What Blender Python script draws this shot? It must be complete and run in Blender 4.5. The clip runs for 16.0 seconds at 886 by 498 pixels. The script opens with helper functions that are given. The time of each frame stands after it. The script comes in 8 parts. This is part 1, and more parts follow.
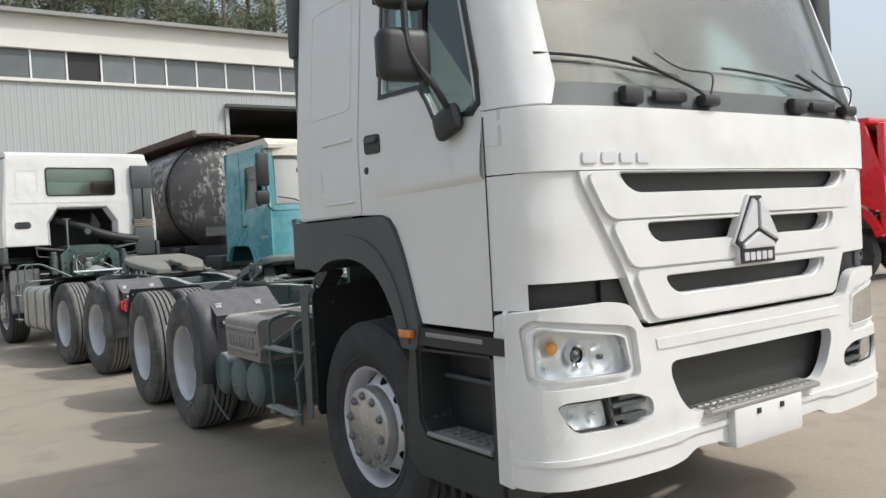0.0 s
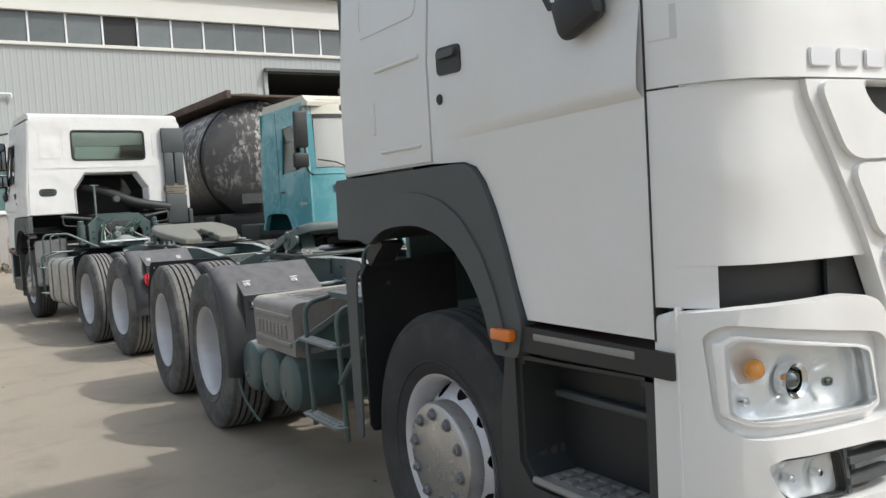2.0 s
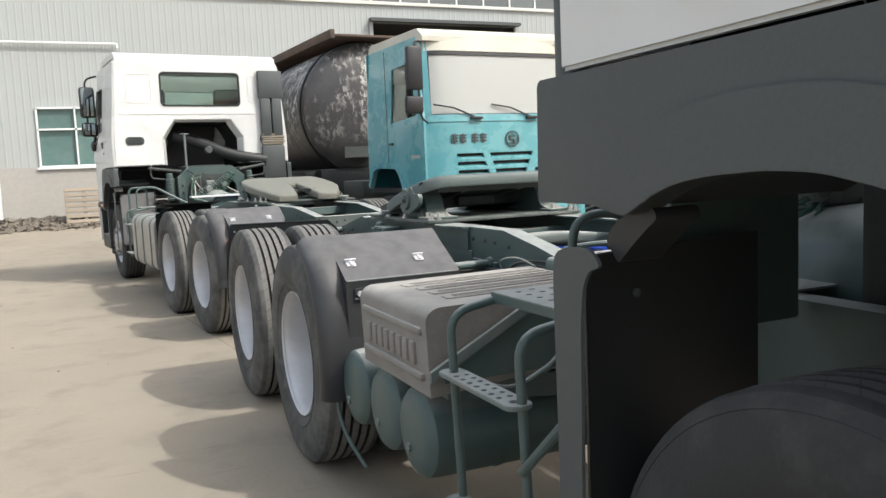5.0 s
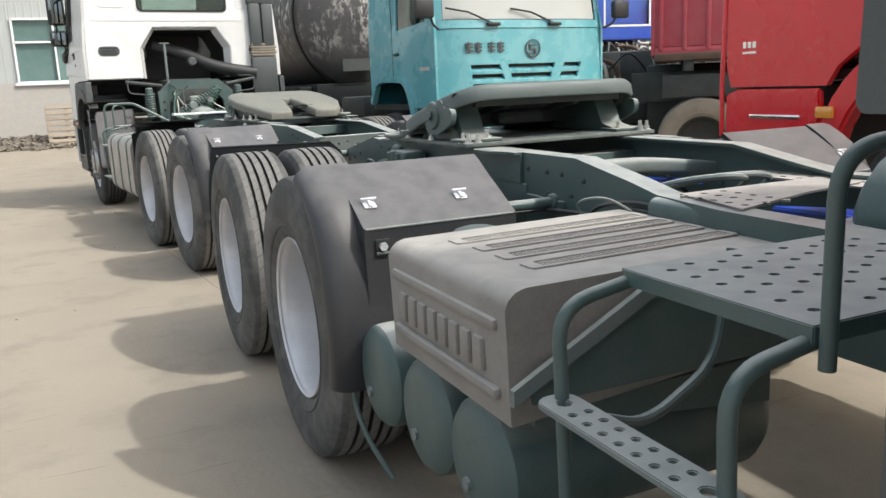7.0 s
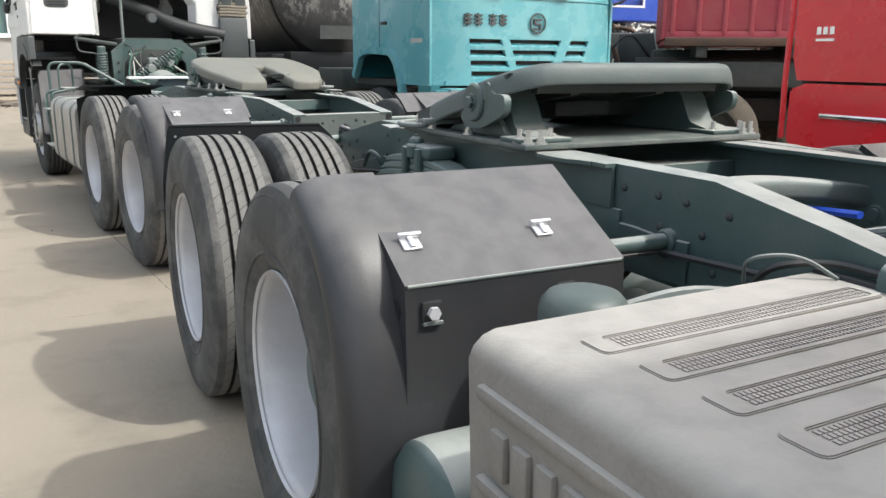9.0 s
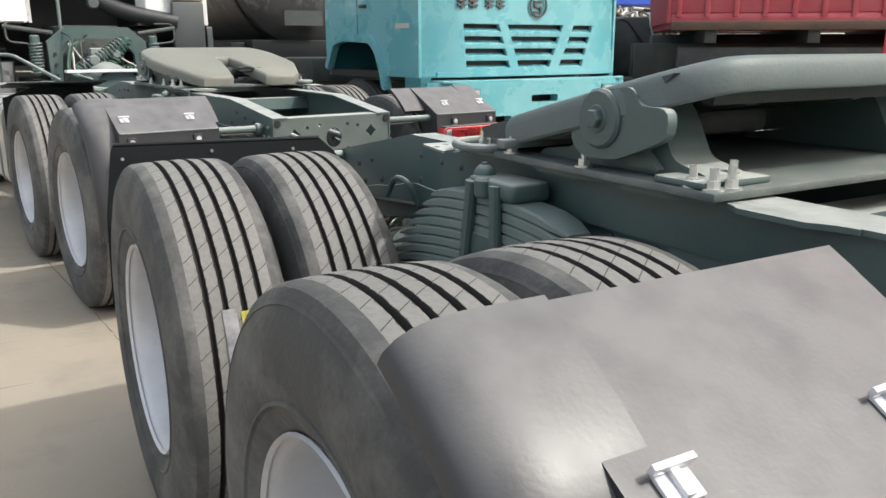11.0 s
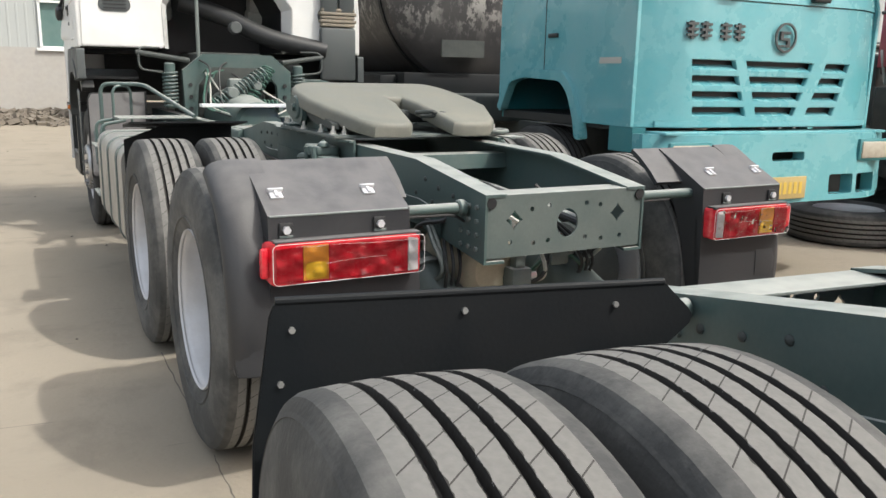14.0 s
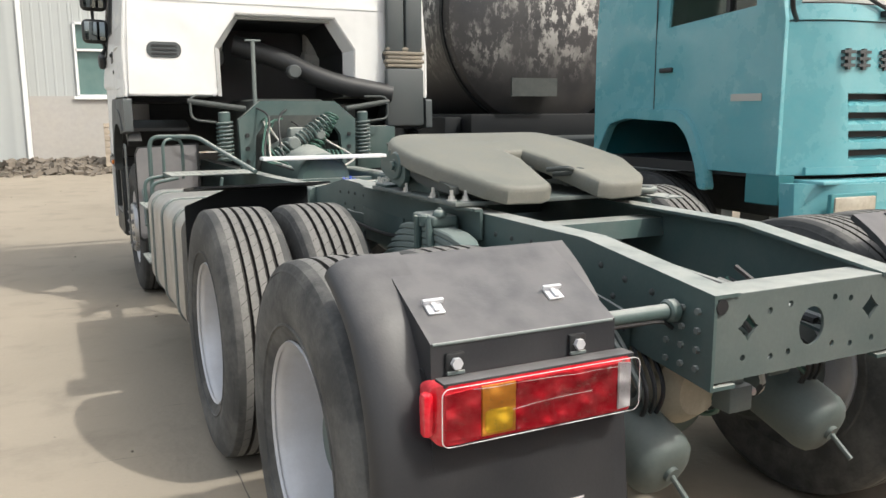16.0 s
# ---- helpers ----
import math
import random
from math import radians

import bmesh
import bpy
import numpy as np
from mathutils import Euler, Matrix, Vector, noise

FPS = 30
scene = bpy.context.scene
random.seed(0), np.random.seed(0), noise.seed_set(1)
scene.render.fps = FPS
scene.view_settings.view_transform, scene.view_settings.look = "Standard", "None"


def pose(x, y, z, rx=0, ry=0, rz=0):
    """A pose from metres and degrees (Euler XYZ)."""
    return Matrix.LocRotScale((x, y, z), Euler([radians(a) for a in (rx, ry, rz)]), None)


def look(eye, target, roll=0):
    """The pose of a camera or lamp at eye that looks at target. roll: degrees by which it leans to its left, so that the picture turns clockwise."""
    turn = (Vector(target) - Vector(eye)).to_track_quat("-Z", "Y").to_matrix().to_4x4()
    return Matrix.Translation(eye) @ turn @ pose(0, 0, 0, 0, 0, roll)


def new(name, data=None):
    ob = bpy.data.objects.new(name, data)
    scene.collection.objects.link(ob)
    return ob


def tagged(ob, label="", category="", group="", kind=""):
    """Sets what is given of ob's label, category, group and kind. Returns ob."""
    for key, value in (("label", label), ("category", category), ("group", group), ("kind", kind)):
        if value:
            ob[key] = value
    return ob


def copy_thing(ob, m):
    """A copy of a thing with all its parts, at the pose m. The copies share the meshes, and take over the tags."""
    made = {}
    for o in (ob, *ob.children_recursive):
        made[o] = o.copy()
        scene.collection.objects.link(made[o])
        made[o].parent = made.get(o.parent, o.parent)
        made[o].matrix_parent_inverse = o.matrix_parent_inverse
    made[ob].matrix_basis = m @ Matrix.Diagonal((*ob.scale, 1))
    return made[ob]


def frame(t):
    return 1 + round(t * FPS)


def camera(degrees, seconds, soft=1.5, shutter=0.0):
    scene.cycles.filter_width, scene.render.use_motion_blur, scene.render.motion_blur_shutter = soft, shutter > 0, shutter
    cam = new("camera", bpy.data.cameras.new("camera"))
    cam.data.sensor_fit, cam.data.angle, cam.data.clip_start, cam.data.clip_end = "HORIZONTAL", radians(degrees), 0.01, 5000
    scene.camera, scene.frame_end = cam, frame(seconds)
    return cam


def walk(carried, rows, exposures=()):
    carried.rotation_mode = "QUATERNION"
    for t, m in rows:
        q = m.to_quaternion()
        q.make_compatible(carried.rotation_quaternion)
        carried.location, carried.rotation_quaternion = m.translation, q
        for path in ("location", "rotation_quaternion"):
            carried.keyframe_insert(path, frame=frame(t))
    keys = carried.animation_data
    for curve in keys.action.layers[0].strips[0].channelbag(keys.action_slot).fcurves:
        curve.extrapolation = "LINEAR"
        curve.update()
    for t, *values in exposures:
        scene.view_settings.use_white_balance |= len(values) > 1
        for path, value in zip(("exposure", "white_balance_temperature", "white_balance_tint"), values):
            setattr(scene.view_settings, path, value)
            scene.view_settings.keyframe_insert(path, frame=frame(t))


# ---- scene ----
cam = camera(57.9, 16.0)
PATH = [
    (0, (-3.105, -2.044, 1.513), (-1.973, -0.396, 1.462), -3.2),
    (0.5, (-2.936, -1.807, 1.496), (-1.8, -0.164, 1.394), -3.4),
    (1, (-2.797, -1.554, 1.484), (-1.693, 0.11, 1.367), -2.1),
    (1.5, (-2.736, -1.289, 1.484), (-1.651, 0.387, 1.362), -1.6),
    (2, (-2.643, -0.98, 1.473), (-1.6, 0.723, 1.351), -3.4),
    (2.5, (-2.494, -0.719, 1.475), (-1.578, 1.055, 1.36), -3.3),
    (3, (-2.388, -0.436, 1.453), (-1.512, 1.357, 1.318), -1.9),
    (3.5, (-2.327, -0.135, 1.46), (-1.446, 1.653, 1.29), -2.2),
    (3.7, (-2.293, -0.016, 1.429), (-1.4, 1.766, 1.262), -1.6),
    (5.8, (-1.992, 1.117, 1.407), (-1.219, 2.935, 1.098), -3.0),
    (6, (-1.956, 1.203, 1.4), (-1.189, 3.016, 1.046), -2.8),
    (6.5, (-1.898, 1.411, 1.369), (-1.142, 3.22, 0.97), -2.4),
    (7, (-1.889, 1.654, 1.375), (-1.079, 3.438, 0.971), -2.5),
    (7.5, (-1.879, 1.875, 1.384), (-0.907, 3.575, 0.978), -2.0),
    (8, (-1.798, 2.117, 1.374), (-0.807, 3.806, 0.966), -1.5),
    (8.5, (-1.731, 2.327, 1.371), (-0.793, 4.04, 0.942), -0.3),
    (9, (-1.724, 2.593, 1.377), (-0.833, 4.323, 0.913), 0.4),
    (9.5, (-1.716, 2.82, 1.393), (-0.848, 4.562, 0.931), -0.4),
    (9.7, (-1.698, 2.908, 1.382), (-0.848, 4.658, 0.921), -0.5),
    (11.8, (-1.486, 4.041, 1.392), (-0.447, 5.673, 0.883), 0.2),
    (12, (-1.474, 4.147, 1.41), (-0.507, 5.824, 0.906), 0.0),
    (12.5, (-1.461, 4.366, 1.405), (-0.602, 6.1, 0.898), 1.0),
    (13, (-1.491, 4.67, 1.42), (-0.639, 6.416, 0.946), 1.2),
    (13.5, (-1.473, 4.887, 1.402), (-0.631, 6.64, 0.933), 1.5),
    (14, (-1.38, 5.15, 1.416), (-0.639, 6.959, 0.994), 1.2),
    (14.5, (-1.379, 5.322, 1.414), (-0.692, 7.15, 0.985), 1.8),
    (15, (-1.441, 5.575, 1.44), (-0.747, 7.406, 1.033), 2.1),
    (15.5, (-1.48, 5.76, 1.42), (-0.797, 7.601, 1.042), 1.0),
    (16, (-1.498, 6.063, 1.465), (-0.817, 7.914, 1.129), -0.3),
]
walk(cam, [(t, look(eye, target, roll)) for t, eye, target, roll in PATH],
     exposures=[(0.0, 0.67, 6040, 7), (2.5, 0.75, 6080, 7), (3.5, 0.93, 6210, 7), (6.5, 1.08, 6234, 7), (9.0, 1.18, 6130, 7), (9.6, 1.08, 6125, 7), (12.5, 1.40, 6400, 7), (13.3, 1.27, 6394, 7), (14.0, 1.09, 6320, 7), (14.5, 1.07, 6340, 7), (16.0, 1.08, 6380, 7)])

# ---- world, sun ----
world = bpy.data.worlds.new("sky")
scene.world = world
world.use_nodes = True
_n = world.node_tree.nodes
_sky = _n.new("ShaderNodeTexSky")
_sky.sky_type = "NISHITA"
_sky.sun_disc = False
SUN_DIR = Vector((0.59, -0.60, 1.0)).normalized()      # towards the sun
_sky.sun_elevation = math.asin(SUN_DIR.z)
_sky.sun_rotation = math.atan2(SUN_DIR.x, SUN_DIR.y)
_sky.dust_density = 8.0
_sky.air_density = 1.0
_haze = _n.new("ShaderNodeMix")      # thin white haze over the whole sky
_haze.data_type = "RGBA"
_haze.inputs[0].default_value = 0.55
_haze.inputs[7].default_value = (3.30, 3.36, 3.36, 1)
world.node_tree.links.new(_sky.outputs[0], _haze.inputs[6])
world.node_tree.links.new(_haze.outputs[2], _n["Background"].inputs[0])
_n["Background"].inputs[1].default_value = 0.15
_sun = bpy.data.lights.new("sun", "SUN")
_sun.energy, _sun.angle, _sun.color = 1.50, radians(1.4), (1.0, 0.955, 0.885)
new("sun", _sun).matrix_world = look((0, 0, 30), Vector((0, 0, 30)) - SUN_DIR)


# ---- materials ----
def mat(name, color, rough=0.5, metal=0.0, dirt=None, dirt_amt=0.0, dirt_scale=3.0, grain=0.0, grain_scale=120.0,
        bump=0.0, coat=0.0, vary=0.0, spec=0.5):
    """Principled surface: base colour, large stains towards dirt, fine grain in value, bump."""
    m = bpy.data.materials.new(name)
    m.use_nodes = True
    nt, N = m.node_tree, m.node_tree.nodes
    L = nt.links.new
    p = N["Principled BSDF"]
    p.inputs["Roughness"].default_value = rough
    p.inputs["Metallic"].default_value = metal
    p.inputs["Coat Weight"].default_value = coat
    p.inputs["Specular IOR Level"].default_value = spec
    p.inputs["Base Color"].default_value = (*color, 1)
    tc = N.new("ShaderNodeTexCoord")
    out = None
    rgb = N.new("ShaderNodeRGB")
    rgb.outputs[0].default_value = (*color, 1)
    out = rgb.outputs[0]
    if dirt:
        nz = N.new("ShaderNodeTexNoise")
        nz.inputs["Scale"].default_value = dirt_scale
        nz.inputs["Detail"].default_value = 8
        nz.inputs["Roughness"].default_value = 0.65
        L(tc.outputs["Object"], nz.inputs["Vector"])
        rp = N.new("ShaderNodeMapRange")
        rp.inputs[1].default_value, rp.inputs[2].default_value = 0.38, 0.72
        rp.inputs[3].default_value, rp.inputs[4].default_value = 0.0, dirt_amt
        L(nz.outputs[0], rp.inputs[0])
        mx = N.new("ShaderNodeMix")
        mx.data_type = "RGBA"
        L(rp.outputs[0], mx.inputs[0])
        L(out, mx.inputs[6])
        mx.inputs[7].default_value = (*dirt, 1)
        out = mx.outputs[2]
        rr = N.new("ShaderNodeMapRange")
        rr.inputs[1].default_value, rr.inputs[2].default_value = 0.3, 0.7
        rr.inputs[3].default_value, rr.inputs[4].default_value = max(0.02, rough - 0.08), min(1, rough + 0.15)
        L(nz.outputs[0], rr.inputs[0])
        L(rr.outputs[0], p.inputs["Roughness"])
    if grain or bump:
        ng = N.new("ShaderNodeTexNoise")
        ng.inputs["Scale"].default_value = grain_scale
        ng.inputs["Detail"].default_value = 4
        L(tc.outputs["Object"], ng.inputs["Vector"])
        if grain:
            hs = N.new("ShaderNodeHueSaturation")
            mr = N.new("ShaderNodeMapRange")
            mr.inputs[3].default_value, mr.inputs[4].default_value = 1 - grain, 1 + grain
            L(ng.outputs[0], mr.inputs[0])
            L(mr.outputs[0], hs.inputs["Value"])
            L(out, hs.inputs["Color"])
            out = hs.outputs[0]
        if bump:
            bp = N.new("ShaderNodeBump")
            bp.inputs["Strength"].default_value = bump
            bp.inputs["Distance"].default_value = 0.004
            L(ng.outputs[0], bp.inputs["Height"])
            L(bp.outputs[0], p.inputs["Normal"])
    if vary:
        oi = N.new("ShaderNodeObjectInfo")
        hs = N.new("ShaderNodeHueSaturation")
        mr = N.new("ShaderNodeMapRange")
        mr.inputs[3].default_value, mr.inputs[4].default_value = 1 - vary, 1 + vary
        L(oi.outputs["Random"], mr.inputs[0])
        L(mr.outputs[0], hs.inputs["Value"])
        L(out, hs.inputs["Color"])
        out = hs.outputs[0]
    L(out, p.inputs["Base Color"])
    return m


def glass(name, color, rough=0.02, ior=1.45):
    m = bpy.data.materials.new(name)
    m.use_nodes = True
    p = m.node_tree.nodes["Principled BSDF"]
    p.inputs["Base Color"].default_value = (*color, 1)
    p.inputs["Roughness"].default_value = rough
    p.inputs["IOR"].default_value = ior
    p.inputs["Transmission Weight"].default_value = 1.0
    return m


def undulate(m, scale, dist):
    """A faint slow waviness of sheet metal."""
    N, L = m.node_tree.nodes, m.node_tree.links.new
    tc, nz, bp = N.new("ShaderNodeTexCoord"), N.new("ShaderNodeTexNoise"), N.new("ShaderNodeBump")
    nz.inputs["Scale"].default_value, nz.inputs["Detail"].default_value = scale, 1.5
    bp.inputs["Strength"].default_value, bp.inputs["Distance"].default_value = 0.8, dist
    L(tc.outputs["Object"], nz.inputs["Vector"])
    L(nz.outputs[0], bp.inputs["Height"])
    L(bp.outputs[0], N["Principled BSDF"].inputs["Normal"])
    return m


WHITE = mat("white_paint", (0.675, 0.677, 0.665), 0.34, dirt=(0.66, 0.64, 0.60), dirt_amt=0.35, dirt_scale=1.6, grain=0.02, grain_scale=40, coat=0.25)
undulate(WHITE, 3.2, 0.035)
def dust_and_top_light(m, color, amount, lo=0.55):
    """Dust that lies on faces turned upwards, patchy; on fenders it also paints sky light."""
    N, L = m.node_tree.nodes, m.node_tree.links.new
    p = N["Principled BSDF"]
    src = p.inputs["Base Color"].links[0].from_socket
    g, s, tc, nz = N.new("ShaderNodeNewGeometry"), N.new("ShaderNodeSeparateXYZ"), N.new("ShaderNodeTexCoord"), N.new("ShaderNodeTexNoise")
    L(g.outputs["Normal"], s.inputs[0])
    nz.inputs["Scale"].default_value, nz.inputs["Detail"].default_value = 14, 6
    L(tc.outputs["Object"], nz.inputs["Vector"])
    up, pat, mu = N.new("ShaderNodeMapRange"), N.new("ShaderNodeMapRange"), N.new("ShaderNodeMath")
    up.inputs[1].default_value, up.inputs[2].default_value = lo, 0.95
    L(s.outputs[2], up.inputs[0])
    pat.inputs[1].default_value, pat.inputs[2].default_value = 0.25, 0.60
    pat.inputs[3].default_value, pat.inputs[4].default_value = amount * 0.55, amount
    L(nz.outputs[0], pat.inputs[0])
    mu.operation = "MULTIPLY"
    L(up.outputs[0], mu.inputs[0])
    L(pat.outputs[0], mu.inputs[1])
    mx = N.new("ShaderNodeMix")
    mx.data_type = "RGBA"
    L(mu.outputs[0], mx.inputs[0])
    L(src, mx.inputs[6])
    mx.inputs[7].default_value = (*color, 1)
    L(mx.outputs[2], p.inputs["Base Color"])
    return m


CHASSIS = mat("grey_green_chassis_paint", (0.055, 0.091, 0.087), 0.42, dirt=(0.112, 0.132, 0.121), dirt_amt=0.5, dirt_scale=5, grain=0.10, grain_scale=90, bump=0.10)
CREAM = mat("cream_roof_paint", (0.62, 0.60, 0.50), 0.45, dirt=(0.45, 0.44, 0.38), dirt_amt=0.6, dirt_scale=3, grain=0.06)
CHASSIS_DUST = mat("dusty_chassis_paint", (0.118, 0.146, 0.141), 0.6, dirt=(0.22, 0.226, 0.207), dirt_amt=0.6, dirt_scale=4, grain=0.10, grain_scale=90, bump=0.12)
dust_and_top_light(CHASSIS, (0.40, 0.41, 0.38), 0.8)
dust_and_top_light(CHASSIS_DUST, (0.43, 0.435, 0.40), 0.7)
SPRING = mat("dusty_spring_paint", (0.125, 0.165, 0.156), 0.55, dirt=(0.200, 0.220, 0.205), dirt_amt=0.6, dirt_scale=5, grain=0.10, grain_scale=90, bump=0.12)
# grey of the flap's sunlit back, light put into the colour
FLAP_LIT = mat("lit_grey_flap_plastic", (0.150, 0.147, 0.150), 0.6, dirt=(0.22, 0.215, 0.21), dirt_amt=0.6, dirt_scale=5, grain=0.1)
STEP_DARK = mat("dark_step_plastic", (0.026, 0.030, 0.031), 0.45, dirt=(0.05, 0.05, 0.048), dirt_amt=0.5, dirt_scale=4, grain=0.12, grain_scale=160, bump=0.08)
END_PLATE = mat("dull_end_plate_paint", (0.082, 0.106, 0.100), 0.5, dirt=(0.135, 0.150, 0.138), dirt_amt=0.6, dirt_scale=5, grain=0.10, grain_scale=90, bump=0.12)
ARCH = mat("black_arch_plastic", (0.064, 0.073, 0.074), 0.55, dirt=(0.09, 0.09, 0.09), dirt_amt=0.45, dirt_scale=4, grain=0.12, grain_scale=160, bump=0.08)
FLAP = mat("black_flap_plastic", (0.006, 0.008, 0.010), 0.55, spec=0.25, dirt=(0.014, 0.014, 0.014), dirt_amt=0.4, dirt_scale=5, grain=0.1, bump=0.1)
FENDER = mat("grey_fender_plastic", (0.026, 0.027, 0.030), 0.42, dirt=(0.052, 0.050, 0.050), dirt_amt=0.5, dirt_scale=3.5, grain=0.10, grain_scale=140, bump=0.08)
# pale tops: dust, and the sky's gleam on the lids painted in
dust_and_top_light(FENDER, (0.185, 0.178, 0.175), 0.75, 0.42)
BOXPL = mat("dusty_box_plastic", (0.185, 0.173, 0.160), 0.62, dirt=(0.30, 0.276, 0.243), dirt_amt=0.75, dirt_scale=5, grain=0.14, grain_scale=120, bump=0.15)
dust_and_top_light(BOXPL, (0.44, 0.415, 0.373), 0.85, 0.35)
BLACK = mat("black_part", (0.019, 0.020, 0.021), 0.5, grain=0.1)
MESH = mat("dark_grille_mesh", (0.025, 0.026, 0.026), 0.5, grain=0.5, grain_scale=260, bump=0.6)
SILVER = mat("silver_wheel_paint", (0.58, 0.58, 0.60), 0.38, metal=0.25, dirt=(0.36, 0.34, 0.32), dirt_amt=0.35, dirt_scale=6, grain=0.05, bump=0.03)
ALU = mat("aluminium", (0.46, 0.455, 0.435), 0.42, metal=0.8, dirt=(0.30, 0.28, 0.25), dirt_amt=0.5, dirt_scale=6, grain=0.06)
CHROME = mat("chrome", (0.80, 0.80, 0.82), 0.10, metal=1.0)
ZINC = mat("zinc_bolt", (0.62, 0.62, 0.60), 0.35, metal=0.8, grain=0.08)
RED_L = mat("red_lamp_lens", (0.60, 0.012, 0.026), 0.16, coat=0.8, dirt=(0.80, 0.13, 0.14), dirt_amt=0.55, dirt_scale=22, grain=0.2, grain_scale=45, bump=0.25)
AMBER = mat("amber_lamp_lens", (0.86, 0.36, 0.06), 0.14, coat=1.0, grain=0.2, grain_scale=60)
CLEAR_L = mat("clear_lamp_lens", (0.78, 0.74, 0.74), 0.10, coat=1.0, grain=0.15, grain_scale=60)
OLD_LENS = mat("yellowed_lamp_lens", (0.40, 0.37, 0.30), 0.25, coat=0.6, grain=0.25, grain_scale=40)
YELLOW_L = mat("yellow_lamp_reflex", (0.92, 0.56, 0.05), 0.12, coat=1.0, grain=0.2, grain_scale=60)
SIDE_AMBER = mat("side_marker_lens", (0.62, 0.16, 0.01), 0.2, coat=0.6)
REFLECT = mat("lamp_reflector", (0.86, 0.87, 0.88), 0.18, metal=0.25, grain=0.1, grain_scale=30)
STEPGREY = mat("dusty_step_plate", (0.25, 0.245, 0.235), 0.55, metal=0.2, dirt=(0.28, 0.26, 0.23), dirt_amt=0.5, dirt_scale=9, grain=0.1)
LAMPGREY = mat("grey_lamp_housing", (0.56, 0.56, 0.555), 0.4, grain=0.08)
BEIGE = mat("beige_reservoir", (0.44, 0.39, 0.29), 0.6, dirt=(0.25, 0.22, 0.17), dirt_amt=0.6, dirt_scale=8, grain=0.1)
BADGE = mat("bright_badge", (0.66, 0.66, 0.68), 0.28, metal=0.3)
def clear_cover(name, ior=1.13, rough=0.04):
    """A thin clear cover: mostly let through, a little gloss."""
    m = bpy.data.materials.new(name)
    m.use_nodes = True
    N, L = m.node_tree.nodes, m.node_tree.links.new
    N.remove(N["Principled BSDF"])
    tr, gl, mx, fr = N.new("ShaderNodeBsdfTransparent"), N.new("ShaderNodeBsdfGlossy"), N.new("ShaderNodeMixShader"), N.new("ShaderNodeFresnel")
    tr.inputs[0].default_value = (0.95, 0.96, 0.96, 1)
    gl.inputs["Roughness"].default_value = rough
    fr.inputs["IOR"].default_value = ior
    L(fr.outputs[0], mx.inputs[0])
    L(tr.outputs[0], mx.inputs[1])
    L(gl.outputs[0], mx.inputs[2])
    L(mx.outputs[0], N["Material Output"].inputs[0])
    return m


LENS = clear_cover("headlamp_lens")
FILM = clear_cover("packing_film", 1.30, 0.10)
WIN = glass("tinted_window_glass", (0.45, 0.58, 0.52), 0.02)
SCREEN = glass("windscreen_glass", (0.86, 0.93, 0.90), 0.12)
# half-opaque grey: dust plus reflected glare put into the glass colour
DUST_GLARE_GLASS = glass("dusty_glare_windscreen", (0.56, 0.58, 0.55), 0.3)
DUST_GLARE_GLASS.node_tree.nodes["Principled BSDF"].inputs["Transmission Weight"].default_value = 0.3
INTERIOR = mat("cab_interior_cloth", (0.46, 0.46, 0.43), 0.8, grain=0.2, grain_scale=60)
TEAL = mat("teal_paint", (0.108, 0.346, 0.386), 0.24, dirt=(0.24, 0.45, 0.47), dirt_amt=0.6, dirt_scale=2.2, grain=0.05, grain_scale=60, coat=0.35)
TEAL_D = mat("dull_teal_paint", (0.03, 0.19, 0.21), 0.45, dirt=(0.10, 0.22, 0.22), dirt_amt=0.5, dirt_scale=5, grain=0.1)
REDP = mat("red_truck_paint", (0.74, 0.020, 0.030), 0.26, dirt=(0.66, 0.045, 0.05), dirt_amt=0.5, dirt_scale=2.5, coat=0.5)
REDOLD = mat("faded_red_paint", (0.40, 0.055, 0.08), 0.6, dirt=(0.46, 0.16, 0.16), dirt_amt=0.6, dirt_scale=3, grain=0.12, bump=0.1)
BLUEP = mat("blue_truck_paint", (0.02, 0.07, 0.42), 0.35, dirt=(0.05, 0.13, 0.48), dirt_amt=0.5, dirt_scale=3, coat=0.3)
BASEPL = mat("greasy_base_plate", (0.075, 0.095, 0.092), 0.5, dirt=(0.22, 0.225, 0.20), dirt_amt=0.7, dirt_scale=7, grain=0.15, bump=0.15)
# tanner saddle tone, used on the second tractor
SADDLE_TAN = mat("dry_dusty_saddle", (0.150, 0.152, 0.130), 0.6, dirt=(0.235, 0.225, 0.185), dirt_amt=0.65, dirt_scale=6, grain=0.12, bump=0.15)
SADDLE = mat("dusty_greased_saddle", (0.088, 0.113, 0.110), 0.55, dirt=(0.138, 0.156, 0.150), dirt_amt=0.6, dirt_scale=6, grain=0.12, bump=0.15)
MIRROR = mat("dark_mirror_glass", (0.20, 0.22, 0.22), 0.04, metal=1.0)
PLATE_INK = mat("faded_plate_ink", (0.58, 0.41, 0.07), 0.5)
GREASE = mat("greasy_metal", (0.035, 0.042, 0.041), 0.6, dirt=(0.10, 0.105, 0.095), dirt_amt=0.5, dirt_scale=8, grain=0.2, bump=0.3)
DUSTY = mat("dust_covered_rubber", (0.20, 0.175, 0.14), 0.85, dirt=(0.30, 0.26, 0.20), dirt_amt=0.7, dirt_scale=5, grain=0.2, bump=0.2)
HOSE_G = mat("green_air_hose", (0.06, 0.13, 0.10), 0.4)
NUTDARK = mat("steel_wheel_nut", (0.24, 0.24, 0.245), 0.35, metal=0.6, grain=0.1)
